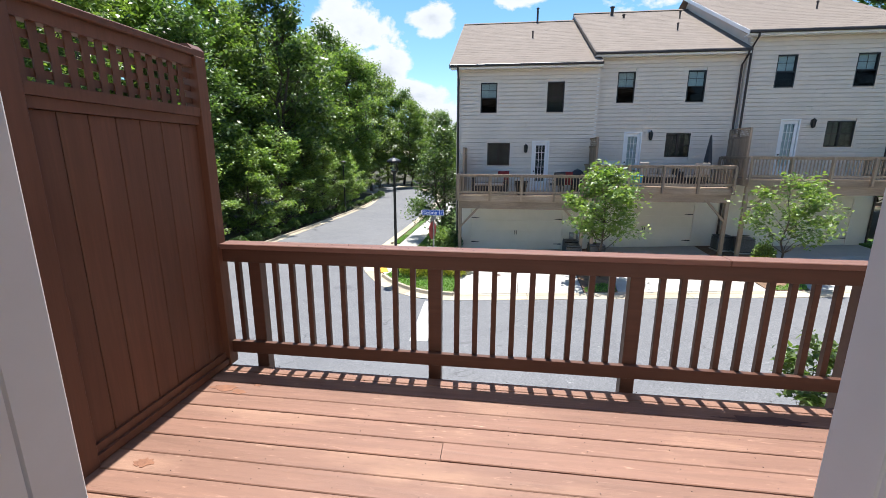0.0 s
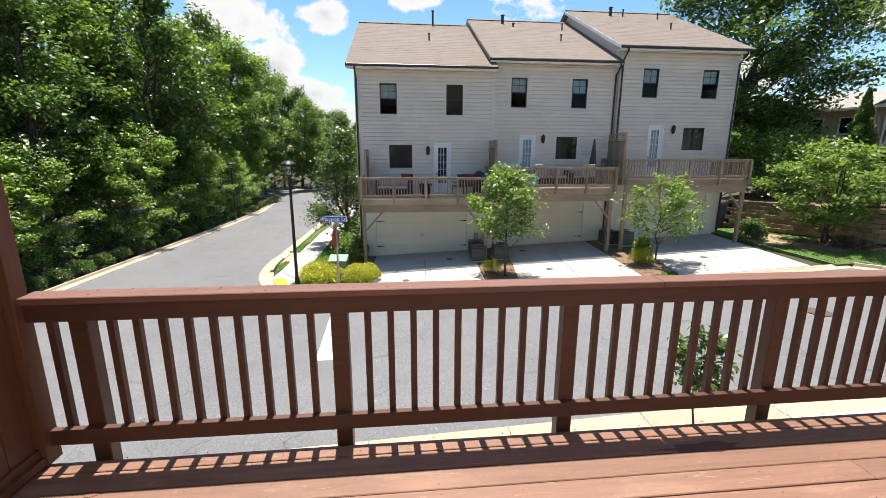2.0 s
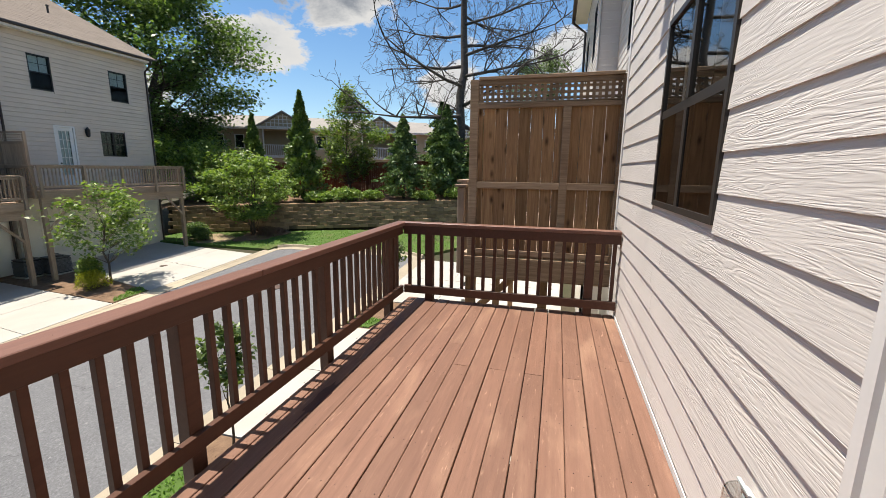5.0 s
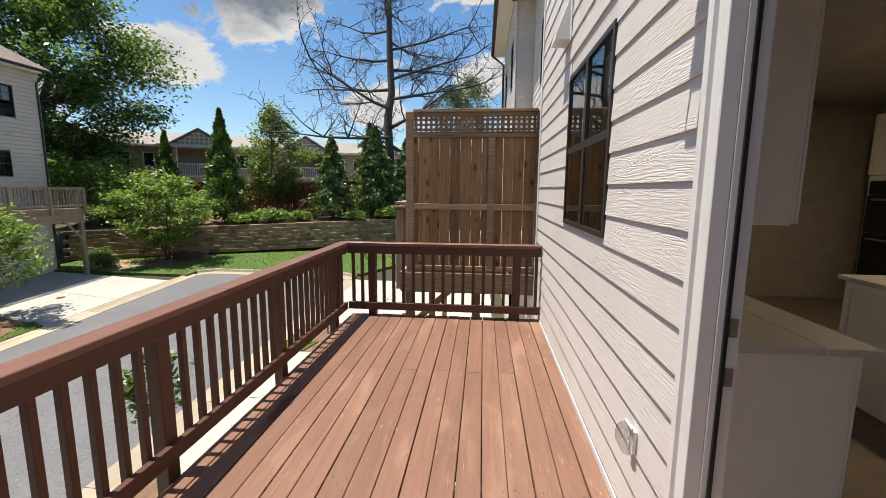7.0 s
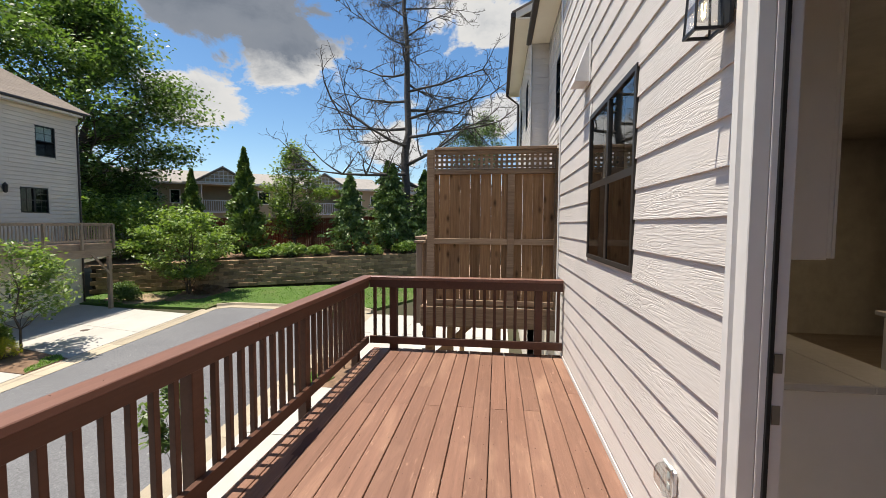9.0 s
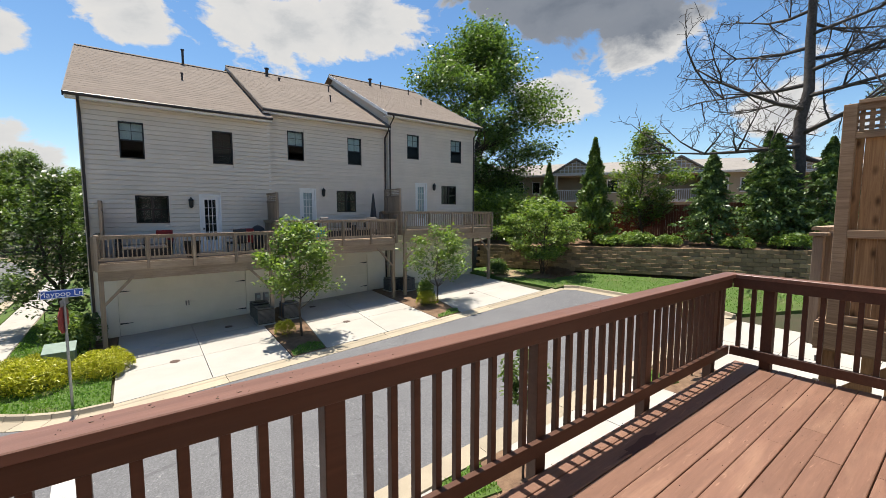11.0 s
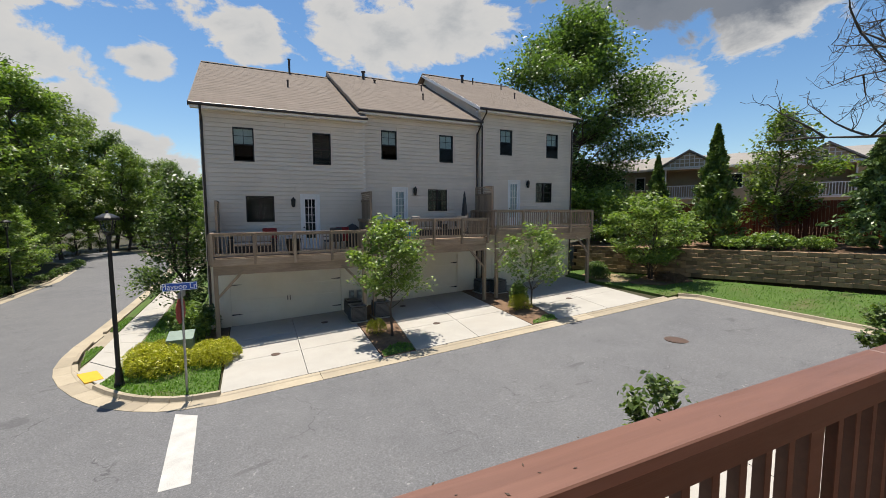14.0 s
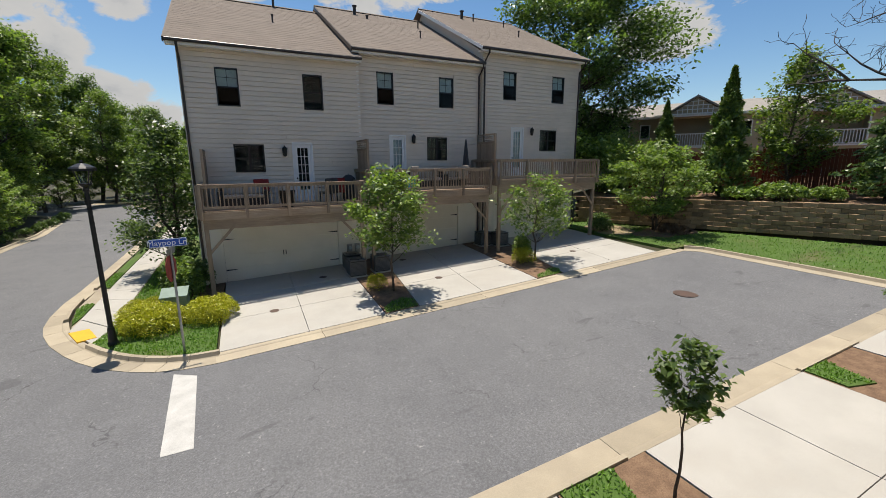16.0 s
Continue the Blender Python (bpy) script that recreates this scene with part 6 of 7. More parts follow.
def build_neighbour_deck():
    s = thing("privacy_screen", "brown weathered cedar privacy screen with lattice top", "privacy screen", kind="structure")
    X = 4.92
    for y, w in ((2.31, 0.1), (0.66, 0.05)):
        part("post", boxed((X - 0.05, X + 0.05, y, y + w, 0.3, 2.54), bevel=0.004), M_CEDAR_Y, s)
    part("post_strip", boxed((X - 0.05, X - 0.012, 1.235, 1.325, 0.505, 2.21), bevel=0.003), M_CEDAR_Y, s)
    for y0, y1 in ((0.71, 1.234), (1.326, 2.309)):
        part("mid_rail", boxed((X - 0.05, X - 0.012, y0, y1, 1.265, 1.345), bevel=0.003), M_CEDAR_Y, s)
    for z0, z1, d in ((2.21, 2.265, 0.055), (2.27, 2.285, 0.035), (2.475, 2.525, 0.045), (0.44, 0.505, 0.05)):
        part("cross_rail", boxed((X - d, X + 0.03, 0.71, 2.309, z0, z1), bevel=0.003), M_CEDAR_Y, s)
    part("cap", boxed((X - 0.07, X + 0.07, 0.7, 2.305, 2.528, 2.565), bevel=0.004), M_CEDAR_Y, s)
    rng = random.Random(6)
    y = 0.715
    while y < 2.30:
        w = min(rng.uniform(0.128, 0.142), 2.305 - y)
        if w > 0.03:
            part("fence_board", boxed((X - 0.01, X + 0.008, y, y + w, 0.506, 2.209), bevel=0.001), M_CEDAR, s)
        y += w + rng.uniform(0.001, 0.007)
    st = data_of("lattice_slat", boxed((X - 0.004, X + 0.004, 0, 0.036, 2.286, 2.474)), M_CEDAR_Y)
    for k in range(24):
        part("lattice_slat", st, M_CEDAR_Y, s, at=(-0.005, 0.72 + k * 0.067, 0))
    for k in range(3):
        part("lattice_slat", boxed((X + 0.0, X + 0.008, 0.71, 2.309, 2.30 + k * 0.062, 2.33 + k * 0.062)), M_CEDAR_Y, s)
    d = thing("raised_deck", "weathered wooden deck of the next house", "deck", kind="structure")
    part("rim_board", boxed((X - 0.06, X - 0.02, 0.14, 2.5, 0.15, 0.405), bevel=0.003), M_CEDAR_Y, d)
    part("side_beam", boxed((X - 0.02, X + 0.02, 0.14, 2.5, 0.12, 0.36)), M_CEDAR_Y, d)
    part("rim_board", boxed((X + 0.022, 10.6, 2.46, 2.5, 0.15, 0.405)), M_GREYWOOD, d)
    me = data_of("deck_board", boxed((X - 0.02, 10.6, 0, 0.138, 0.408, 0.44)), M_GREYWOOD)
    for k in range(16):
        part("deck_board", me, M_GREYWOOD, d, at=(0, 0.16 + 0.145 * k, 0))
    part("newel", boxed((5.13, 5.22, 2.52, 2.61, 0.1, 1.26), bevel=0.004), M_GREYWOOD_Z, d)
    part("newel_cap", boxed((5.1, 5.25, 2.49, 2.64, 1.265, 1.3), bevel=0.004), M_GREYWOOD_Z, d)
    deck_rail_run(d, 5.26, 10.6, 2.58, 0.44, M_GREYWOOD_Z, posts=5)
    part("diagonal_brace", prism(bmesh.new(), [(2.34, -0.3), (1.9, 0.12), (1.78, 0.12), (2.34, -0.42)], X + 0.03, X + 0.07, "x"), M_CEDAR, d)
    for x, y in ((X + 0.08, 2.38), (7.6, 2.38), (10.5, 2.38), (X + 0.3, 1.45)):
        part("support_post", boxed((x - 0.06, x + 0.06, y - 0.06, y + 0.06, ground_z(x, y) - 0.1, 0.12)), M_CEDAR, d)
    for k in range(3):
        part("joist_hanger", boxed((X - 0.068, X - 0.062, 2.42, 2.47, 0.0 - 0.12 * k, 0.06 - 0.12 * k)), M_STEEL, d, "steel bracket plate")
    ac = thing("air_conditioner", "grey slatted condenser unit behind the deck posts", "air conditioner", "condenser units", at=(6.4, 1.35, ground_z(6.4, 1.3) + 0.02))
    condenser(ac)


def condenser(ac, w=0.38, h=0.82):
    part("base", boxed((-w - 0.04, w + 0.04, -w - 0.04, w + 0.04, 0, 0.05)), M_CONCRETE, ac)
    part("core", boxed((-w + 0.03, w - 0.03, -w + 0.03, w - 0.03, 0.05, h - 0.04)), M_BLACK, ac)
    for k in range(11):
        z = 0.09 + k * (h - 0.16) / 11
        part("louvre", boxed((-w, w, -w, -w + 0.02, z, z + 0.035), (-w, w, w - 0.02, w, z, z + 0.035), (-w, -w + 0.02, -w + 0.02, w - 0.02, z, z + 0.035), (w - 0.02, w, -w + 0.02, w - 0.02, z, z + 0.035)), M_ACMETAL, ac)
    part("top", boxed((-w, w, -w, w, h - 0.04, h), bevel=0.012), M_ACMETAL, ac)
    part("fan_guard", lathe(bmesh.new(), [(w * 0.75, h), (w * 0.75, h + 0.02), (w * 0.2, h + 0.03)], 18), M_BLACK, ac)


build_neighbour()
build_neighbour_deck()

# ---- retaining wall, fence, apartments ----
WA, WB = Vector((18.7, 23.0)), Vector((27.4, 1.7))


def build_terrace():
    d = (WB - WA).normalized()
    n = Vector((-d.y, d.x))                       # away from the court
    bm = bmesh.new()
    rows = []
    for k in range(9):
        p = WA.lerp(WB, -0.05 + 1.3 * k / 8)
        rows.append([bm.verts.new((*(p + n * o), terrace(*(p + n * max(o, 0.3))) - (0.02 if o < 1 else 0))) for o in (0.25, 1.5, 4.0, 9.0, 20.0, 60.0)])
    for a, b in zip(rows, rows[1:]):
        for i in range(5):
            bm.faces.new((a[i], a[i + 1], b[i + 1], b[i]))
    solid("ground", bm, M_MULCH, "brown mulched bank above the retaining wall", "ground")
    w = thing("retaining_wall", "brown split-faced block retaining wall", "retaining wall", kind="structure")
    L = (WB - WA).length
    size, hgt, rows_n = 0.52, 0.215, 7
    rng = random.Random(9)
    kinds = []
    for k in range(6):
        bm = bmesh.new()
        box(bm, 0.005, size - 0.005, -0.0, 0.28, 0.004, hgt - 0.004)
        for v in bm.verts:
            if v.co.y < 0.01:
                v.co.y += rng.uniform(-0.025, 0.02)
        bmesh.ops.bevel(bm, geom=bm.edges[:], offset=0.014, segments=1, affect="EDGES")
        for v in bm.verts:
            v.co += Vector((rng.uniform(-1, 1), rng.uniform(-1, 1), rng.uniform(-1, 1))) * 0.005
        kinds.append(data_of("wall_block", bm, M_BLOCK))
    ang = math.degrees(math.atan2(d.y, d.x))
    cols = int(L / size)
    for r in range(rows_n):
        for c in range(cols):
            s = c * size + (0.26 if r % 2 else 0)
            p = WA + d * s + n * (0.028 * r)
            top = terrace(*(p + n * 0.4)) + 0.06
            z = top - hgt * (rows_n - r)
            part("wall_block", rng.choice(kinds), M_BLOCK, w, at=pose(p.x, p.y, z, 0, 0, ang))
    # dark sheet whose colour carries the shade seen between the blocks
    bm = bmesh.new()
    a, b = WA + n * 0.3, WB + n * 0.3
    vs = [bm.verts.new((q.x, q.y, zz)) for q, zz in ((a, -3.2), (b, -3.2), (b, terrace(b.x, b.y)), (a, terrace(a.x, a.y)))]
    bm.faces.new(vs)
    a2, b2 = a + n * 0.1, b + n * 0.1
    part("backing", bm, M_GAP_SHADE, w)
    f = thing("fence", "tall red-brown stained board fence", "fence", kind="structure")
    fa, fb = Vector((24.2, 23.5)), Vector((30.5, 6.5))
    fd = (fb - fa).normalized()
    fang = math.degrees(math.atan2(fd.y, fd.x))
    bd = data_of("fence_board", boxed((0, 0.142, 0, 0.022, 0, 2.3)), M_REDFENCE)
    for k in range(int((fb - fa).length / 0.15)):
        p = fa + fd * 0.15 * k
        part("fence_board", bd, M_REDFENCE, f, at=pose(p.x, p.y, terrace(p.x, p.y) - 0.03 + (k // 16 % 2) * 0.05, 0, 0, fang))
    for k in range(8):
        p = fa + fd * 2.4 * k
        part("post", boxed((-0.06, 0.06, -0.12, 0.0, 0, 2.42)), M_REDFENCE, f, at=pose(p.x, p.y, terrace(p.x, p.y), 0, 0, fang))


def apartments(cx, cy, rz, label, units=3):
    """Two-storey flats with white balconies and hipped brown roofs."""
    ob = thing("apartment_building", label, "apartment building", "flats beyond the fence", "structure", (cx, cy, -0.5), rz)
    for u in range(units):
        x0 = u * 8.6
        step = 0.9 if u % 2 else 0.0
        holes = [(x0 + 5.4, x0 + 6.4, 1.0, 2.2), (x0 + 5.4, x0 + 6.4, 3.7, 4.9), (x0 + 7.2, x0 + 8.0, 3.7, 4.9)]
        y = -step
        xs = sorted({x0, x0 + 8.6, *[v for q in holes for v in q[:2]], x0 + 1.0, x0 + 4.4})
        zs = sorted({0.0, 5.4, *[v for q in holes for v in q[2:]], 2.8, 3.0, 0.3, 2.5, 5.2})
        gaps = holes + [(x0 + 1.0, x0 + 4.4, 0.3, 2.5), (x0 + 1.0, x0 + 4.4, 3.0, 5.2)]
        bm = bmesh.new()
        for xa, xb in zip(xs, xs[1:]):
            for za, zb in zip(zs, zs[1:]):
                mx, mz = (xa + xb) / 2, (za + zb) / 2
                if not any(q[0] < mx < q[1] and q[2] < mz < q[3] for q in gaps):
                    box(bm, xa, xb, y, y + 0.2, za, zb)
        part("wall", bm, M_TAN, ob)
        part("balcony_back", boxed((x0 + 0.9, x0 + 4.5, y + 1.7, y + 1.8, 0, 5.4), (x0 + 0.85, x0 + 0.99, y + 0.2, y + 1.7, 0, 5.4), (x0 + 4.41, x0 + 4.55, y + 0.2, y + 1.7, 0, 5.4)), M_TAN, ob)
        part("side_wall", boxed((x0, x0 + 0.2, y + 0.2, 9, 0, 5.4), (x0 + 8.4, x0 + 8.6, y + 0.2, 9, 0, 5.4)), M_TAN, ob)
        for hx0, hx1, hz0, hz1 in holes:
            wn = thing("window", "", "")
            wn.parent = ob
            part("frame", boxed((hx0, hx0 + 0.08, y - 0.03, y + 0.1, hz0, hz1), (hx1 - 0.08, hx1, y - 0.03, y + 0.1, hz0, hz1), (hx0, hx1, y - 0.031, y + 0.1, hz0, hz0 + 0.08), (hx0, hx1, y - 0.031, y + 0.1, hz1 - 0.08, hz1)), M_TRIM, wn)
            part("pane", boxed((hx0, hx1, y + 0.05, y + 0.06, hz0, hz1)), M_GLASS, wn)
            # a flat dark sheet painted as the room's shade
            part("room", boxed((hx0, hx1, y + 0.3, y + 0.32, hz0, hz1)), M_ROOM_SHADE, wn)
        for zf in (0.2, 2.9):
            part("balcony_floor", boxed((x0 + 1.0, x0 + 4.4, y - 0.15, y + 1.7, zf, zf + 0.12)), M_TRIM, ob)
            bars = [(x0 + 1.05 + 0.17 * k, x0 + 1.1 + 0.17 * k, y - 0.12, y - 0.08, zf + 0.2, zf + 1.05) for k in range(20)]
            part("balustrade", boxed(*bars, (x0 + 1.0, x0 + 4.4, y - 0.13, y - 0.07, zf + 1.05, zf + 1.12), (x0 + 1.0, x0 + 4.4, y - 0.13, y - 0.07, zf + 0.14, zf + 0.2)), M_TRIM, ob)
            for xx in (x0 + 1.0, x0 + 4.3):
                part("column", boxed((xx, xx + 0.1, y - 0.15, y - 0.03, zf + 0.12, zf + 2.6)), M_TRIM, ob)
        # gable over the balcony with white lattice
        part("gable", prism(bmesh.new(), [(x0 + 0.6, 5.42), (x0 + 4.8, 5.42), (x0 + 2.7, 6.7)], y - 0.3, y - 0.24, "y"), M_TAN, ob)
        lat = bmesh.new()
        for k in range(1, 12):
            xx = x0 + 0.7 + k * 0.34
            hh = 6.6 - abs(xx - x0 - 2.7) * 0.61
            if hh > 5.6:
                box(lat, xx - 0.03, xx + 0.03, y - 0.36, y - 0.32, 5.45, hh)
        for k in range(4):
            zz = 5.5 + 0.3 * k
            hw = (6.68 - zz) / 0.61
            if hw > 0.2:
                box(lat, x0 + 2.7 - hw, x0 + 2.7 + hw, y - 0.33, y - 0.31, zz, zz + 0.06)
        part("gable_lattice", lat, M_TRIM, ob)
        for s in (-1, 1):
            part("gable_roof", prism(bmesh.new(), [(x0 + 2.7, 6.75), (x0 + 2.7 + s * 2.5, 5.25), (x0 + 2.7 + s * 2.5, 5.38), (x0 + 2.7, 6.9)], y - 0.5, y + 3.6, "y"), M_ROOF_PALE, ob)
        part("fascia", boxed((x0 - 0.3, x0 + 8.9, y - 0.5, y - 0.45, 5.3, 5.5)), M_TRIM, ob)
        part("roof", prism(bmesh.new(), [(y - 0.55, 5.42), (4.5, 7.0), (9.6, 5.42)], x0 - 0.3, x0 + 8.6, "x"), M_ROOF_PALE, ob)


build_terrace()
apartments(27.5, 35.0, -58, "tan two-storey flats with white balconies and brown roof", 3)
apartments(44.0, 14.0, -72, "tan two-storey flats behind the trees", 2)

# ---- street furniture ----
def lamp_post(x, y, label):
    z = ground_z(x, y) + 0.05
    lp = thing("street_lamp", label, "street lamp", "street lamps", at=(x, y, z))
    part("base", lathe(bmesh.new(), [(0.13, -0.15), (0.13, 0.1), (0.11, 0.14), (0.085, 0.5), (0.075, 0.55)], 12), M_POLE, lp)
    part("pole", lathe(bmesh.new(), [(0.062, 0.5), (0.058, 2.0), (0.05, 4.15), (0.065, 4.18), (0.065, 4.26)], 12), M_POLE, lp)
    part("lantern_cup", lathe(bmesh.new(), [(0.05, 4.26), (0.13, 4.34), (0.14, 4.37)], 8), M_POLE, lp)
    for k in range(4):
        a = math.pi / 4 + k * math.pi / 2
        bm = bmesh.new()
        tube(bm, [(0.13 * math.cos(a), 0.13 * math.sin(a), 4.36), (0.21 * math.cos(a), 0.21 * math.sin(a), 4.68)], 0.014, 5)
        part("lantern_bar", bm, M_POLE, lp)
    g = part("lantern_glass", lathe(bmesh.new(), [(0.11, 4.37), (0.19, 4.67)], 4), M_CLEAR, lp)
    g.visible_shadow = False
    part("lantern_roof", lathe(bmesh.new(), [(0.29, 4.68), (0.29, 4.74), (0.25, 4.78), (0.09, 4.86), (0.03, 4.87)], 12), M_POLE, lp)
    part("finial", lathe(bmesh.new(), [(0.03, 4.87), (0.045, 4.9), (0.02, 4.95)], 8), M_POLE, lp)


def lettering(text, size, mat, parent, at, name="lettering"):
    cu = bpy.data.curves.new(name, "FONT")
    cu.body, cu.size, cu.extrude, cu.align_x, cu.align_y = text, size, 0.001, "CENTER", "CENTER"
    ob = new(name, cu)
    me = bpy.data.meshes.new_from_object(ob)
    bpy.data.objects.remove(ob)
    me.materials.clear()
    me.materials.append(mat)
    t = part(name, me, mat, parent, at=at)
    return t


def sign_post():
    x, y = -1.93, 15.02
    z = ground_z(x, y) + 0.06
    s = thing("street_sign", "blue street-name sign on a grey steel pole", "street sign", at=(x, y, z))
    part("pole", lathe(bmesh.new(), [(0.03, -0.2), (0.03, 2.78)], 10), M_STEEL, s)
    rz = 3
    ang = pose(-0.02, -0.04, 2.88, 0, 0, rz)
    plate = part("name_plate", boxed((-0.39, 0.39, -0.003, 0.003, -0.1, 0.1), bevel=0.002), M_SIGN_BLUE, s, "blue name plate", at=ang)
    bo = boxed((-0.385, 0.385, -0.005, -0.0035, 0.083, 0.096), (-0.385, 0.385, -0.005, -0.0035, -0.096, -0.083), (-0.385, -0.373, -0.0051, -0.0036, -0.083, 0.083), (0.373, 0.385, -0.0051, -0.0036, -0.083, 0.083))
    part("border", bo, M_WHITE, plate)
    lettering("Maypop Ln.", 0.185, M_WHITE, plate, pose(0, -0.0045, 0, 90, 0, 0))
    part("bracket", boxed((-0.02, 0.02, -0.03, 0.03, 2.70, 2.8)), M_STEEL, s)
    pl2 = part("cross_plate", boxed((-0.30, 0.30, -0.003, 0.003, -0.08, 0.08), bevel=0.002), M_STEEL, s, "name plate seen nearly edge-on", at=pose(0.0, 0.03, 2.66, 0, 0, 80))
    oct_ = [(0.36 * math.cos(math.pi / 8 + k * math.pi / 4), 0.36 * math.sin(math.pi / 8 + k * math.pi / 4)) for k in range(8)]
    st = part("stop_plate", prism(bmesh.new(), oct_, -0.004, 0.004, "y"), M_SIGN_RED, s, "red octagonal plate seen nearly edge-on", at=pose(-0.035, -0.01, 2.25, 0, 0, 78))


def utility_box():
    u = thing("utility_box", "pale green metal utility cabinet among shrubs", "utility box", at=(-2.42, 18.35, ground_z(-2.4, 18.3) + 0.06))
    part("plinth", boxed((-0.42, 0.42, -0.42, 0.42, -0.1, 0.06)), M_CONCRETE, u)
    bm = bmesh.new()
    prism(bm, [(-0.36, 0.06), (0.36, 0.06), (0.36, 0.78), (-0.36, 0.66)], -0.36, 0.36, "x")
    bmesh.ops.bevel(bm, geom=bm.edges[:], offset=0.015, segments=1, affect="EDGES")
    part("cabinet", bm, M_UTIL, u)
    part("lid", prism(bmesh.new(), [(-0.39, 0.665), (0.38, 0.785), (0.38, 0.82), (-0.39, 0.7)], -0.38, 0.38, "x"), M_UTIL, u)
    part("latch", boxed((-0.03, 0.03, -0.375, -0.36, 0.3, 0.42)), M_STEEL, u)


def power_meter(x, y, z):
    """A meter socket with its glass dome and the conduit down to the ground."""
    m = thing("power_meter", "small grey electricity meter on the house wall", "meter", "meters between the garages", at=(x, y, z))
    part("box", boxed((-0.11, 0.11, -0.11, 0.0, 0.0, 0.42), bevel=0.008), M_STEEL, m)
    part("dome", prism(bmesh.new(), [(0.075 * math.cos(k * math.tau / 12), 0.27 + 0.075 * math.sin(k * math.tau / 12)) for k in range(12)], -0.19, -0.112, "y"), M_CURTAIN, m)
    part("conduit", lathe(bmesh.new(), [(0.025, ground_z(x, y) - z - 0.05), (0.025, -0.002)], 8, (0, -0.055, 0)), M_STEEL, m)


def far_deck_things():
    def chair(x, y, z, rz, mat, label):
        c = thing("patio_chair", label, "chair", "chairs on the far decks", at=(x, y, z), rz=rz)
        for sx in (-0.24, 0.24):
            for sy in (-0.22, 0.22):
                part("leg", boxed((sx - 0.015, sx + 0.015, sy - 0.015, sy + 0.015, 0, 0.42)), M_BLACK, c)
        part("seat", boxed((-0.27, 0.27, -0.26, 0.26, 0.42, 0.5), bevel=0.02), mat, c)
        part("backrest", boxed((-0.27, 0.27, 0.22, 0.3, 0.505, 1.02), bevel=0.02), mat, c)
        for sx in (-0.28, 0.28):
            part("armrest", boxed((sx - 0.02, sx + 0.02, -0.24, 0.24, 0.64, 0.67)), M_BLACK, c)

    def sofa(x, y, z, w, label):
        c = thing("outdoor_sofa", label, "sofa", at=(x, y, z))
        part("frame", boxed((-w / 2, w / 2, -0.38, 0.38, 0.05, 0.36), bevel=0.02), M_WICKER, c)
        part("backrest", boxed((-w / 2, w / 2, 0.28, 0.42, 0.365, 0.85), bevel=0.03), M_WICKER, c)
        for s in (-1, 1):
            part("arm", boxed((s * (w / 2 - 0.08) - 0.08, s * (w / 2 - 0.08) + 0.08, -0.38, 0.27, 0.365, 0.62), bevel=0.02), M_WICKER, c)
        n = max(1, int(w / 0.65))
        for k in range(n):
            a = -w / 2 + 0.17 + (w - 0.34) * k / n
            part("seat_cushion", boxed((a + 0.01, a + (w - 0.34) / n - 0.01, -0.36, 0.16, 0.365, 0.48), bevel=0.03), M_CLOTH_BEIGE, c)
            part("back_cushion", boxed((a + 0.01, a + (w - 0.34) / n - 0.01, 0.165, 0.275, 0.485, 0.86), bevel=0.03), M_CLOTH_BEIGE, c)

    chair(3.45, 20.6, -0.22, 170, M_CLOTH_RED, "red-cushioned patio chair on the far deck")
    chair(2.95, 20.1, -0.22, 200, M_CLOTH_DARK, "dark patio chair on the far deck")
    chair(0.55, 20.9, -0.22, 180, M_CLOTH_RED, "red-backed patio chair under the window")
    sofa(-0.1, 20.4, -0.22, 1.7, "dark wicker sofa with beige cushions")
    gr = thing("barbecue", "covered kettle barbecue on the far deck", "barbecue", at=(4.0, 21.0, -0.22))
    part("cover", lathe(bmesh.new(), [(0.3, 0.1), (0.31, 0.75), (0.27, 0.98), (0.12, 1.1), (0.04, 1.12)], 14), M_CLOTH_DARK, gr, smooth=True)
    part("lid_knob", lathe(bmesh.new(), [(0.03, 1.12), (0.03, 1.16)], 8), M_STEEL, gr)
    pot = thing("planter", "dark square planter on the far deck", "planter", at=(1.35, 19.75, -0.22))
    part("tub", lathe(bmesh.new(), [(0.2, 0), (0.28, 0.55), (0.3, 0.56), (0.3, 0.62)], 4), M_BLACK, pot)
    sofa(7.6, 20.9, 0.22, 1.6, "wicker sofa with beige cushions on the middle deck")
    chair(9.2, 20.3, 0.22, 150, M_CLOTH_BEIGE, "beige patio chair on the middle deck")
    chair(6.5, 20.2, 0.22, 210, M_CLOTH_BEIGE, "beige patio chair beside a low table")
    sofa(8.9, 20.95, 0.22, 1.0, "narrow wicker seat with beige cushions")
    bl = thing("cool_box", "blue plastic cool box on the middle deck", "cool box", at=(6.2, 19.9, 0.22))
    part("tub", boxed((-0.35, 0.35, -0.22, 0.22, 0, 0.42), bevel=0.03), M_CLOTH_BLUE, bl)
    part("lid", boxed((-0.37, 0.37, -0.24, 0.24, 0.425, 0.5), bevel=0.03), M_CLOTH_BLUE, bl)
    cv = thing("covered_grill", "grill under a pale tarpaulin on the middle deck", "barbecue", at=(5.35, 20.9, 0.22))
    part("cover", prism(bmesh.new(), [(-0.5, 0), (0.5, 0), (0.48, 0.85), (0.3, 1.05), (-0.3, 1.05), (-0.48, 0.85)], -0.3, 0.3, "y"), M_CURTAIN, cv)
    um = thing("umbrella", "closed dark umbrella on the middle deck", "umbrella", at=(9.43, 20.5, 0.22))
    part("base", lathe(bmesh.new(), [(0.25, 0), (0.25, 0.05), (0.05, 0.09)], 14), M_BLACK, um)
    part("pole", lathe(bmesh.new(), [(0.022, 0.08), (0.022, 2.2)], 8), M_BLACK, um)
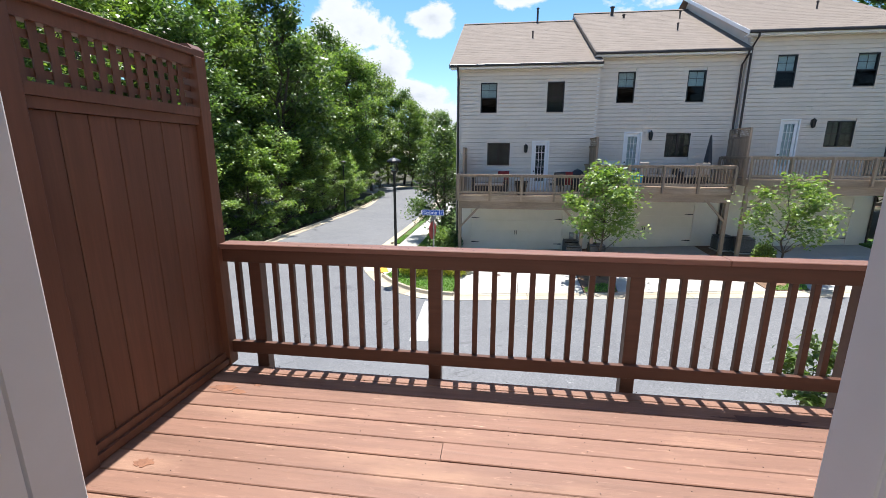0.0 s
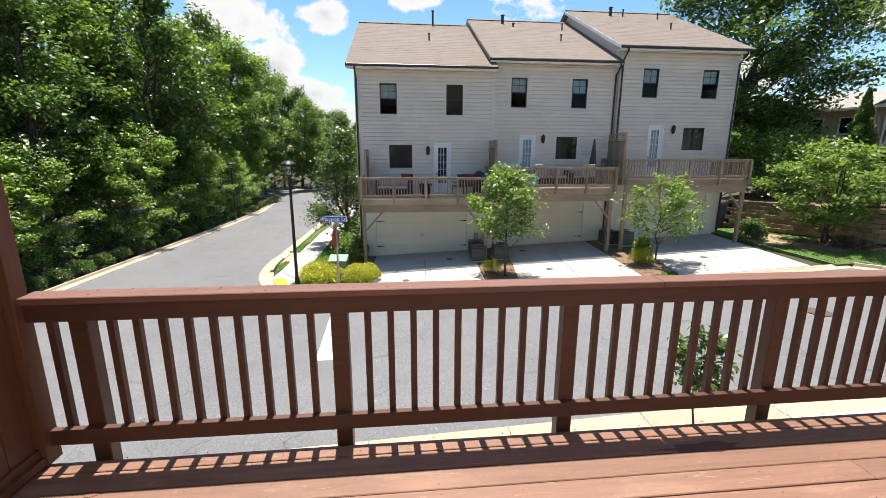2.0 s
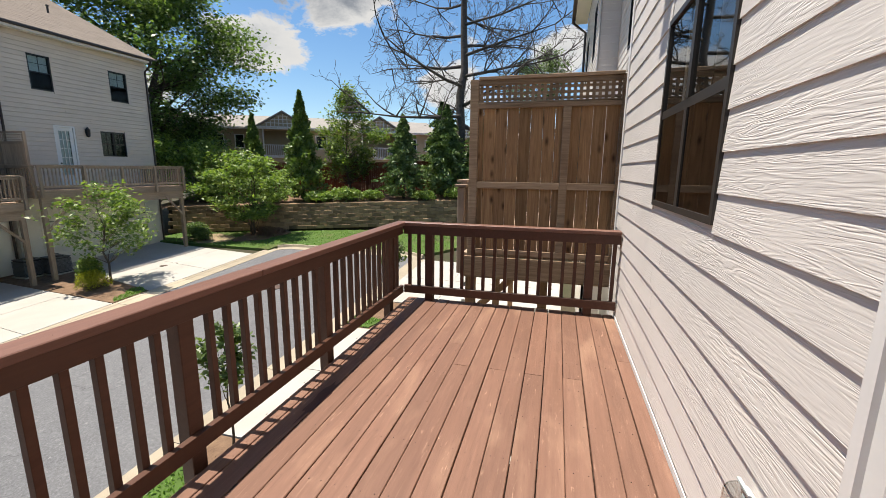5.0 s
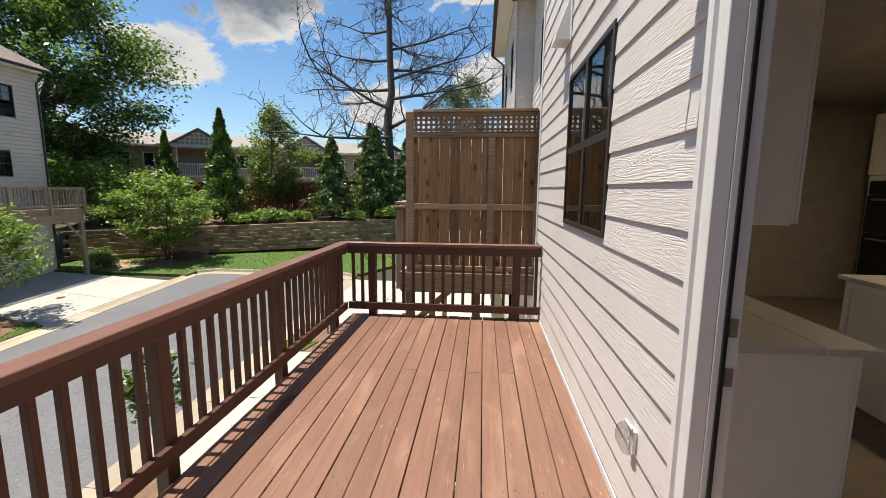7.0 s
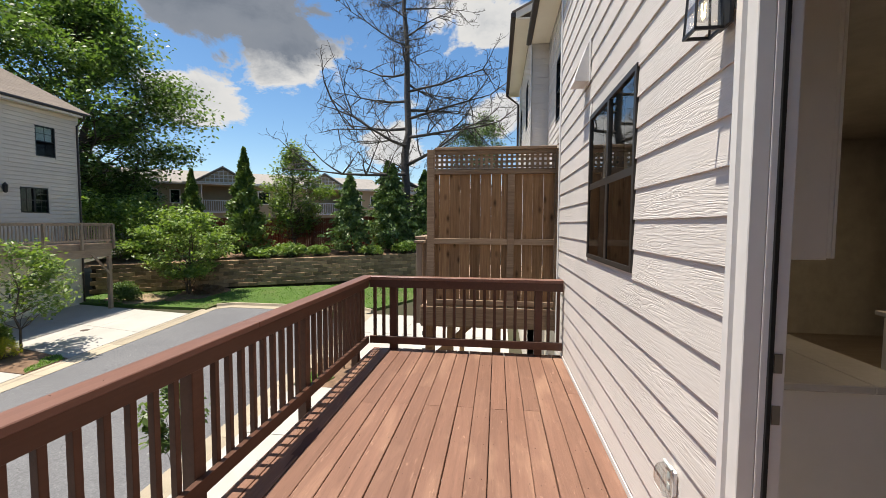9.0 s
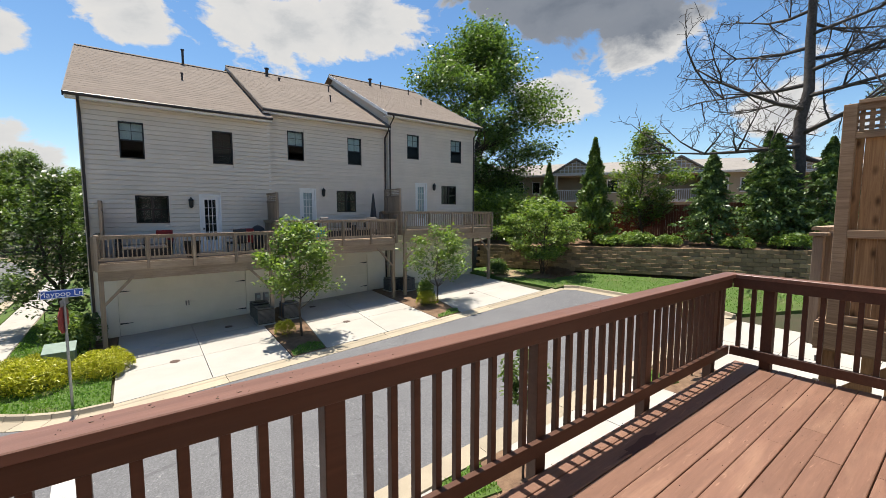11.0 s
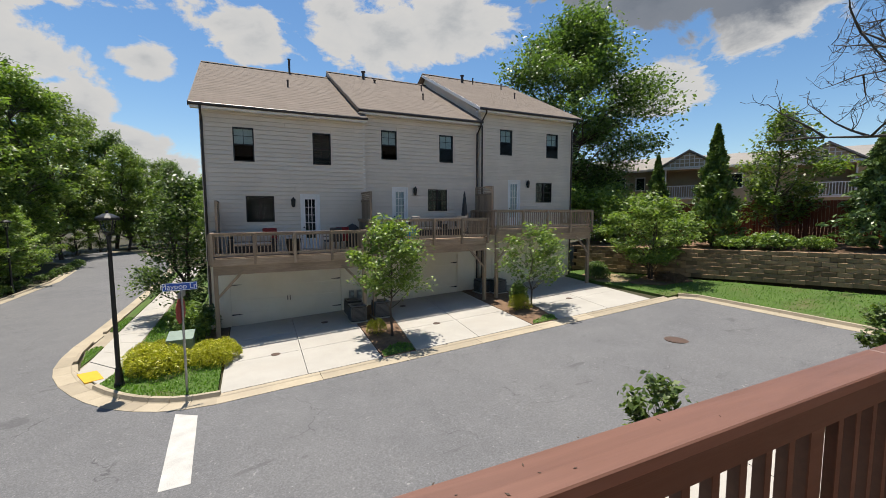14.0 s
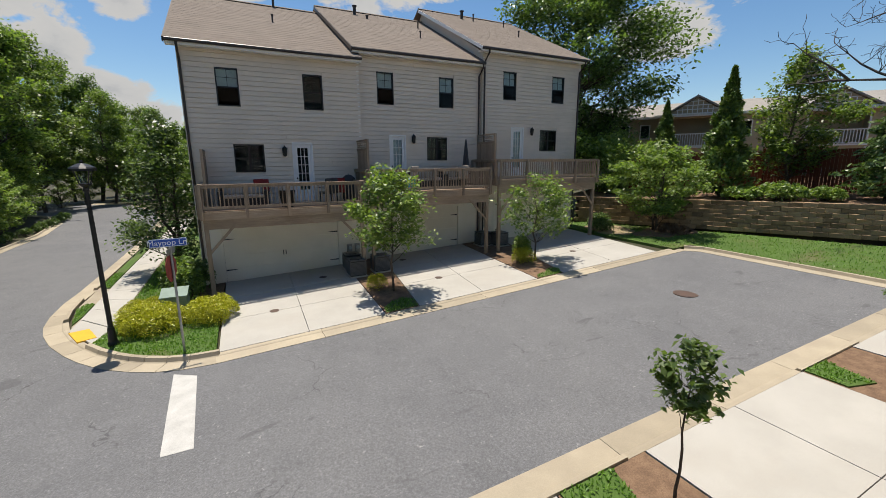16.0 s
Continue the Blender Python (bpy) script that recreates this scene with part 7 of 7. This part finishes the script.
    bm = lathe(bmesh.new(), [(0.03, 2.2), (0.05, 2.1), (0.1, 1.7), (0.16, 1.2), (0.19, 0.95), (0.14, 0.93)], 12)
    for k, v in enumerate(bm.verts):
        if k % 2:
            v.co.x *= 0.72
            v.co.y *= 0.72
    part("canopy", bm, M_CLOTH_DARK, um)


lamp_post(-3.73, 16.58, "black street lamp with lantern head on the corner")
lamp_post(-14.6, 39.8, "black street lamp by the wood")
sign_post()
utility_box()
for cx, cy, lab in ((3.82, 20.43, "grey condenser unit at the house corner"), (3.73, 19.35, "low grey condenser unit at the edge of the mulch"), (4.78, 19.45, "round-grilled condenser unit by the drive"), (11.3, 20.35, "grey condenser unit between the drives"), (10.7, 20.9, "grey condenser unit against the wall")):
    condenser(thing("air_conditioner", lab, "air conditioner", "condenser units", at=(cx, cy, ground_z(cx, cy) + 0.03)), 0.33, 0.7)
for mx in (4.02, 4.38):
    power_meter(mx, 21.598, -2.62)
far_deck_things()

# ---- wall fixtures ----
def build_fixtures():
    x, y = 0.80, WALL + 0.095
    l = thing("wall_lantern", "black wall lantern with clear glass and lit bulb", "wall lamp", at=(x, y, 2.185))
    l.scale = (0.75, 0.75, 0.75)
    part("back_plate", boxed((-0.055, 0.055, -0.103, -0.085, 0.02, 0.3), bevel=0.004), M_BLACK, l)
    part("arm", boxed((-0.014, 0.014, -0.085, -0.02, 0.262, 0.29)), M_BLACK, l)
    w0, w1 = 0.056, 0.046
    bars = bmesh.new()
    for sx in (-1, 1):
        for sy in (-1, 1):
            tube(bars, [(sx * w0, sy * w0, 0.0), (sx * w1, sy * w1, 0.235)], 0.006, 4)
    part("cage_bar", bars, M_BLACK, l)
    part("bottom_frame", boxed((-w0 - 0.006, w0 + 0.006, -w0 - 0.006, -w0 + 0.006, -0.006, 0.008), (-w0 - 0.006, w0 + 0.006, w0 - 0.006, w0 + 0.006, -0.006, 0.008), (-w0 - 0.006, -w0 + 0.006, -w0 + 0.006, w0 - 0.006, -0.006, 0.008), (w0 - 0.006, w0 + 0.006, -w0 + 0.006, w0 - 0.006, -0.006, 0.008)), M_BLACK, l)
    part("roof_cap", lathe(bmesh.new(), [(0.084, 0.236), (0.084, 0.25), (0.07, 0.275), (0.02, 0.3)], 4), M_BLACK, l, at=pose(0, 0, 0, 0, 0, 45))
    gl = bmesh.new()
    for k in range(4):
        a = k * math.pi / 2
        c, s = math.cos(a), math.sin(a)
        q = [(w0, -w0, 0.005), (w0, w0, 0.005), (w1, w1, 0.232), (w1, -w1, 0.232)]
        gl.faces.new([gl.verts.new((px * c - py * s, px * s + py * c, pz)) for px, py, pz in q])
    g = part("glass", gl, M_CLEAR, l)
    g.visible_shadow = False
    part("socket", lathe(bmesh.new(), [(0.018, 0.16), (0.018, 0.236)], 10), M_BLACK, l)
    bulb = part("bulb", lathe(bmesh.new(), [(0.004, 0.05), (0.022, 0.06), (0.03, 0.085), (0.024, 0.12), (0.014, 0.16)], 12), M_CLEAR, l, smooth=True)
    bulb.visible_shadow = False
    fil = bmesh.new()
    for k in range(4):
        a = k * math.pi / 2
        tube(fil, [(0.006 * math.cos(a), 0.006 * math.sin(a), 0.07), (0.01 * math.cos(a + 0.5), 0.01 * math.sin(a + 0.5), 0.13)], 0.0022, 4)
    part("filament", fil, M_BULB, l)
    v = thing("wall_vent", "white plastic vent hood on the siding", "vent", at=(3.1, WALL, 2.76))
    bm = bmesh.new()
    prism(bm, [(0.015, 0.0), (0.14, 0.0), (0.13, 0.05), (0.03, 0.32), (0.015, 0.32)], -0.11, 0.11, "x")
    part("hood", bm, M_TRIM, v)
    part("flange", boxed((-0.14, 0.14, 0.012, 0.022, -0.02, 0.34), bevel=0.003), M_TRIM, v)
    o = thing("outlet", "weatherproof outlet with clear bubble cover", "outlet", at=(1.08, WALL + 0.012, 0.39))
    o.scale = (0.72, 0.72, 0.72)
    part("box", boxed((-0.045, 0.045, 0, 0.03, 0.0, 0.15), bevel=0.006), M_TRIM, o)
    part("socket", boxed((-0.018, 0.018, 0.031, 0.036, 0.02, 0.06), (-0.018, 0.018, 0.031, 0.036, 0.09, 0.13), bevel=0.003), M_CURTAIN, o)
    cv = bmesh.new()
    prism(cv, [(0.032, -0.01), (0.085, 0.01), (0.1, 0.05), (0.1, 0.12), (0.08, 0.155), (0.032, 0.165)], -0.058, 0.058, "x")
    bmesh.ops.bevel(cv, geom=cv.edges[:], offset=0.008, segments=2, affect="EDGES")
    c = part("cover", cv, M_PLASTIC, o)
    c.visible_shadow = False
    part("hinge_bar", boxed((-0.06, 0.06, 0.03, 0.045, 0.166, 0.175)), M_CURTAIN, o)


# ---- the kitchen seen through the door ----
def build_kitchen():
    X0, X1, Y0, Y1, H = -2.2, 5.8, -4.2, 0.578, 2.74
    solid("floor", boxed((X0, X1, Y0, Y1 + 0.0, -0.1, -0.004)), M_FLOORWOOD, "dark wooden kitchen floor", "floor")
    solid("ceiling", boxed((X0, X1, Y0, 0.578, H, H + 0.1)), M_ROOM, "plain painted kitchen ceiling", "ceiling")
    solid("wall_south", boxed((X0, X1, Y0 - 0.12, Y0, -0.1, H)), M_ROOM, "painted kitchen wall", "wall")
    solid("wall_west", boxed((X0 - 0.12, X0, Y0, 0.578, -0.1, H)), M_ROOM, "painted kitchen wall", "wall")
    solid("wall_east", boxed((X1, X1 + 0.12, Y0, 0.09, -0.1, H)), M_ROOM, "painted kitchen wall", "wall")

    def cabinet(name, x0, x1, y0, y1, z0, z1, doors, face, label, knob=True):
        c = thing(name, label, "cabinet", "kitchen cabinets")
        part("body", boxed((x0, x1, y0, y1, z0, z1), bevel=0.003), M_CAB, c)
        for k in range(doors):
            a, b = x0 + (x1 - x0) * k / doors + 0.006, x0 + (x1 - x0) * (k + 1) / doors - 0.006
            yy = y0 if face < 0 else y1
            f0, f1 = sorted((yy, yy + face * 0.018))
            d = part("door", boxed((a, b, f0 + 0.001 * face, f1 + 0.001 * face, z0 + 0.006, z1 - 0.006), bevel=0.003), M_CAB, c)
            g0, g1 = sorted((yy + face * 0.02, yy + face * 0.03))
            part("door_frame", boxed((a, a + 0.05, g0, g1, z0 + 0.006, z1 - 0.006), (b - 0.05, b, g0, g1, z0 + 0.006, z1 - 0.006), (a + 0.05, b - 0.05, g0, g1, z1 - 0.056, z1 - 0.006), (a + 0.05, b - 0.05, g0, g1, z0 + 0.006, z0 + 0.056)), M_CAB, d)
            if knob:
                bm = bmesh.new()
                bmesh.ops.create_uvsphere(bm, u_segments=8, v_segments=6, radius=0.014, matrix=Matrix.Translation((b - 0.03 if k % 2 == 0 else a + 0.03, yy + face * 0.043, z0 + 0.1 if z0 > 1 else z1 - 0.1)))
                part("knob", bm, M_BLACK, d)
        return c

    cabinet("base_cabinet", 0.95, 2.6, -0.045, 0.574, 0.0, 0.92, 3, -1, "white base cabinet with plain end panel", False)
    cabinet("base_cabinet", 2.605, 4.2, -0.045, 0.574, 0.0, 0.92, 3, -1, "white base cabinet under the window", False)
    solid("worktop", boxed((0.92, 4.2, -0.118, 0.08, 0.922, 0.952), (0.92, 4.2, 0.08, 0.575, 0.922, 0.952), bevel=0.004), M_TOP, "pale stone worktop along the window wall", "worktop", "")
    cabinet("wall_cabinet", 0.95, 1.7, 0.248, 0.576, 1.41, 2.45, 2, -1, "white wall cabinet beside the door")
    isl = cabinet("island", 0.9, 2.62, -2.3, -1.36, 0.0, 0.885, 3, 1, "white kitchen island with stone top", False)
    part("worktop", boxed((0.85, 2.67, -2.35, -1.31, 0.887, 0.92), bevel=0.004), M_TOP, isl, "pale stone island worktop")
    cabinet("base_cabinet", 1.2, 4.2, -4.19, -3.6, 0.0, 0.885, 5, 1, "white base cabinets along the back wall")
    solid("worktop", boxed((1.18, 4.2, -4.195, -3.56, 0.887, 0.92), bevel=0.004), M_TOP, "pale stone worktop along the back wall", "worktop", "")
    cabinet("wall_cabinet", 2.6, 4.2, -4.19, -3.85, 1.45, 2.4, 3, 1, "white wall cabinets along the back wall")
    cabinet("tall_cabinet", 4.25, 5.15, -4.19, -3.5, 1.75, 2.5, 2, 1, "white tall cabinet above the oven")
    ov = thing("oven", "black double oven built into tall cabinet", "oven", at=(0, 0, 0))
    part("body", boxed((4.25, 5.15, -4.18, -3.5, 0.0, 1.745)), M_CAB, ov)
    part("door", boxed((4.3, 5.1, -3.497, -3.46, 0.42, 1.02), bevel=0.004), M_OVEN, ov)
    part("door", boxed((4.3, 5.1, -3.497, -3.46, 1.03, 1.5), bevel=0.004), M_OVEN, ov)
    part("control_panel", boxed((4.3, 5.1, -3.497, -3.47, 1.51, 1.68), bevel=0.004), M_OVEN, ov)
    for z in (0.96, 1.45):
        bm = bmesh.new()
        tube(bm, [(4.4, -3.42, z), (5.0, -3.42, z)], 0.012, 6)
        part("handle", bm, M_STEEL, ov)
    # the lamp at x 1.2 is an unseen addition that brightens the room
    for x, y in ((3.2, -2.0), (1.2, -2.0)):
        dl = thing("downlight", "recessed ceiling downlight, switched on", "downlight", "kitchen downlights", at=(x, y, H - 0.006))
        part("rim", lathe(bmesh.new(), [(0.095, -0.004), (0.09, 0.004)], 20), M_CAB, dl)
        part("lens", lathe(bmesh.new(), [(0.07, -0.008), (0.068, -0.005)], 20), M_DOWNLIGHT, dl)


build_fixtures()
build_kitchen()
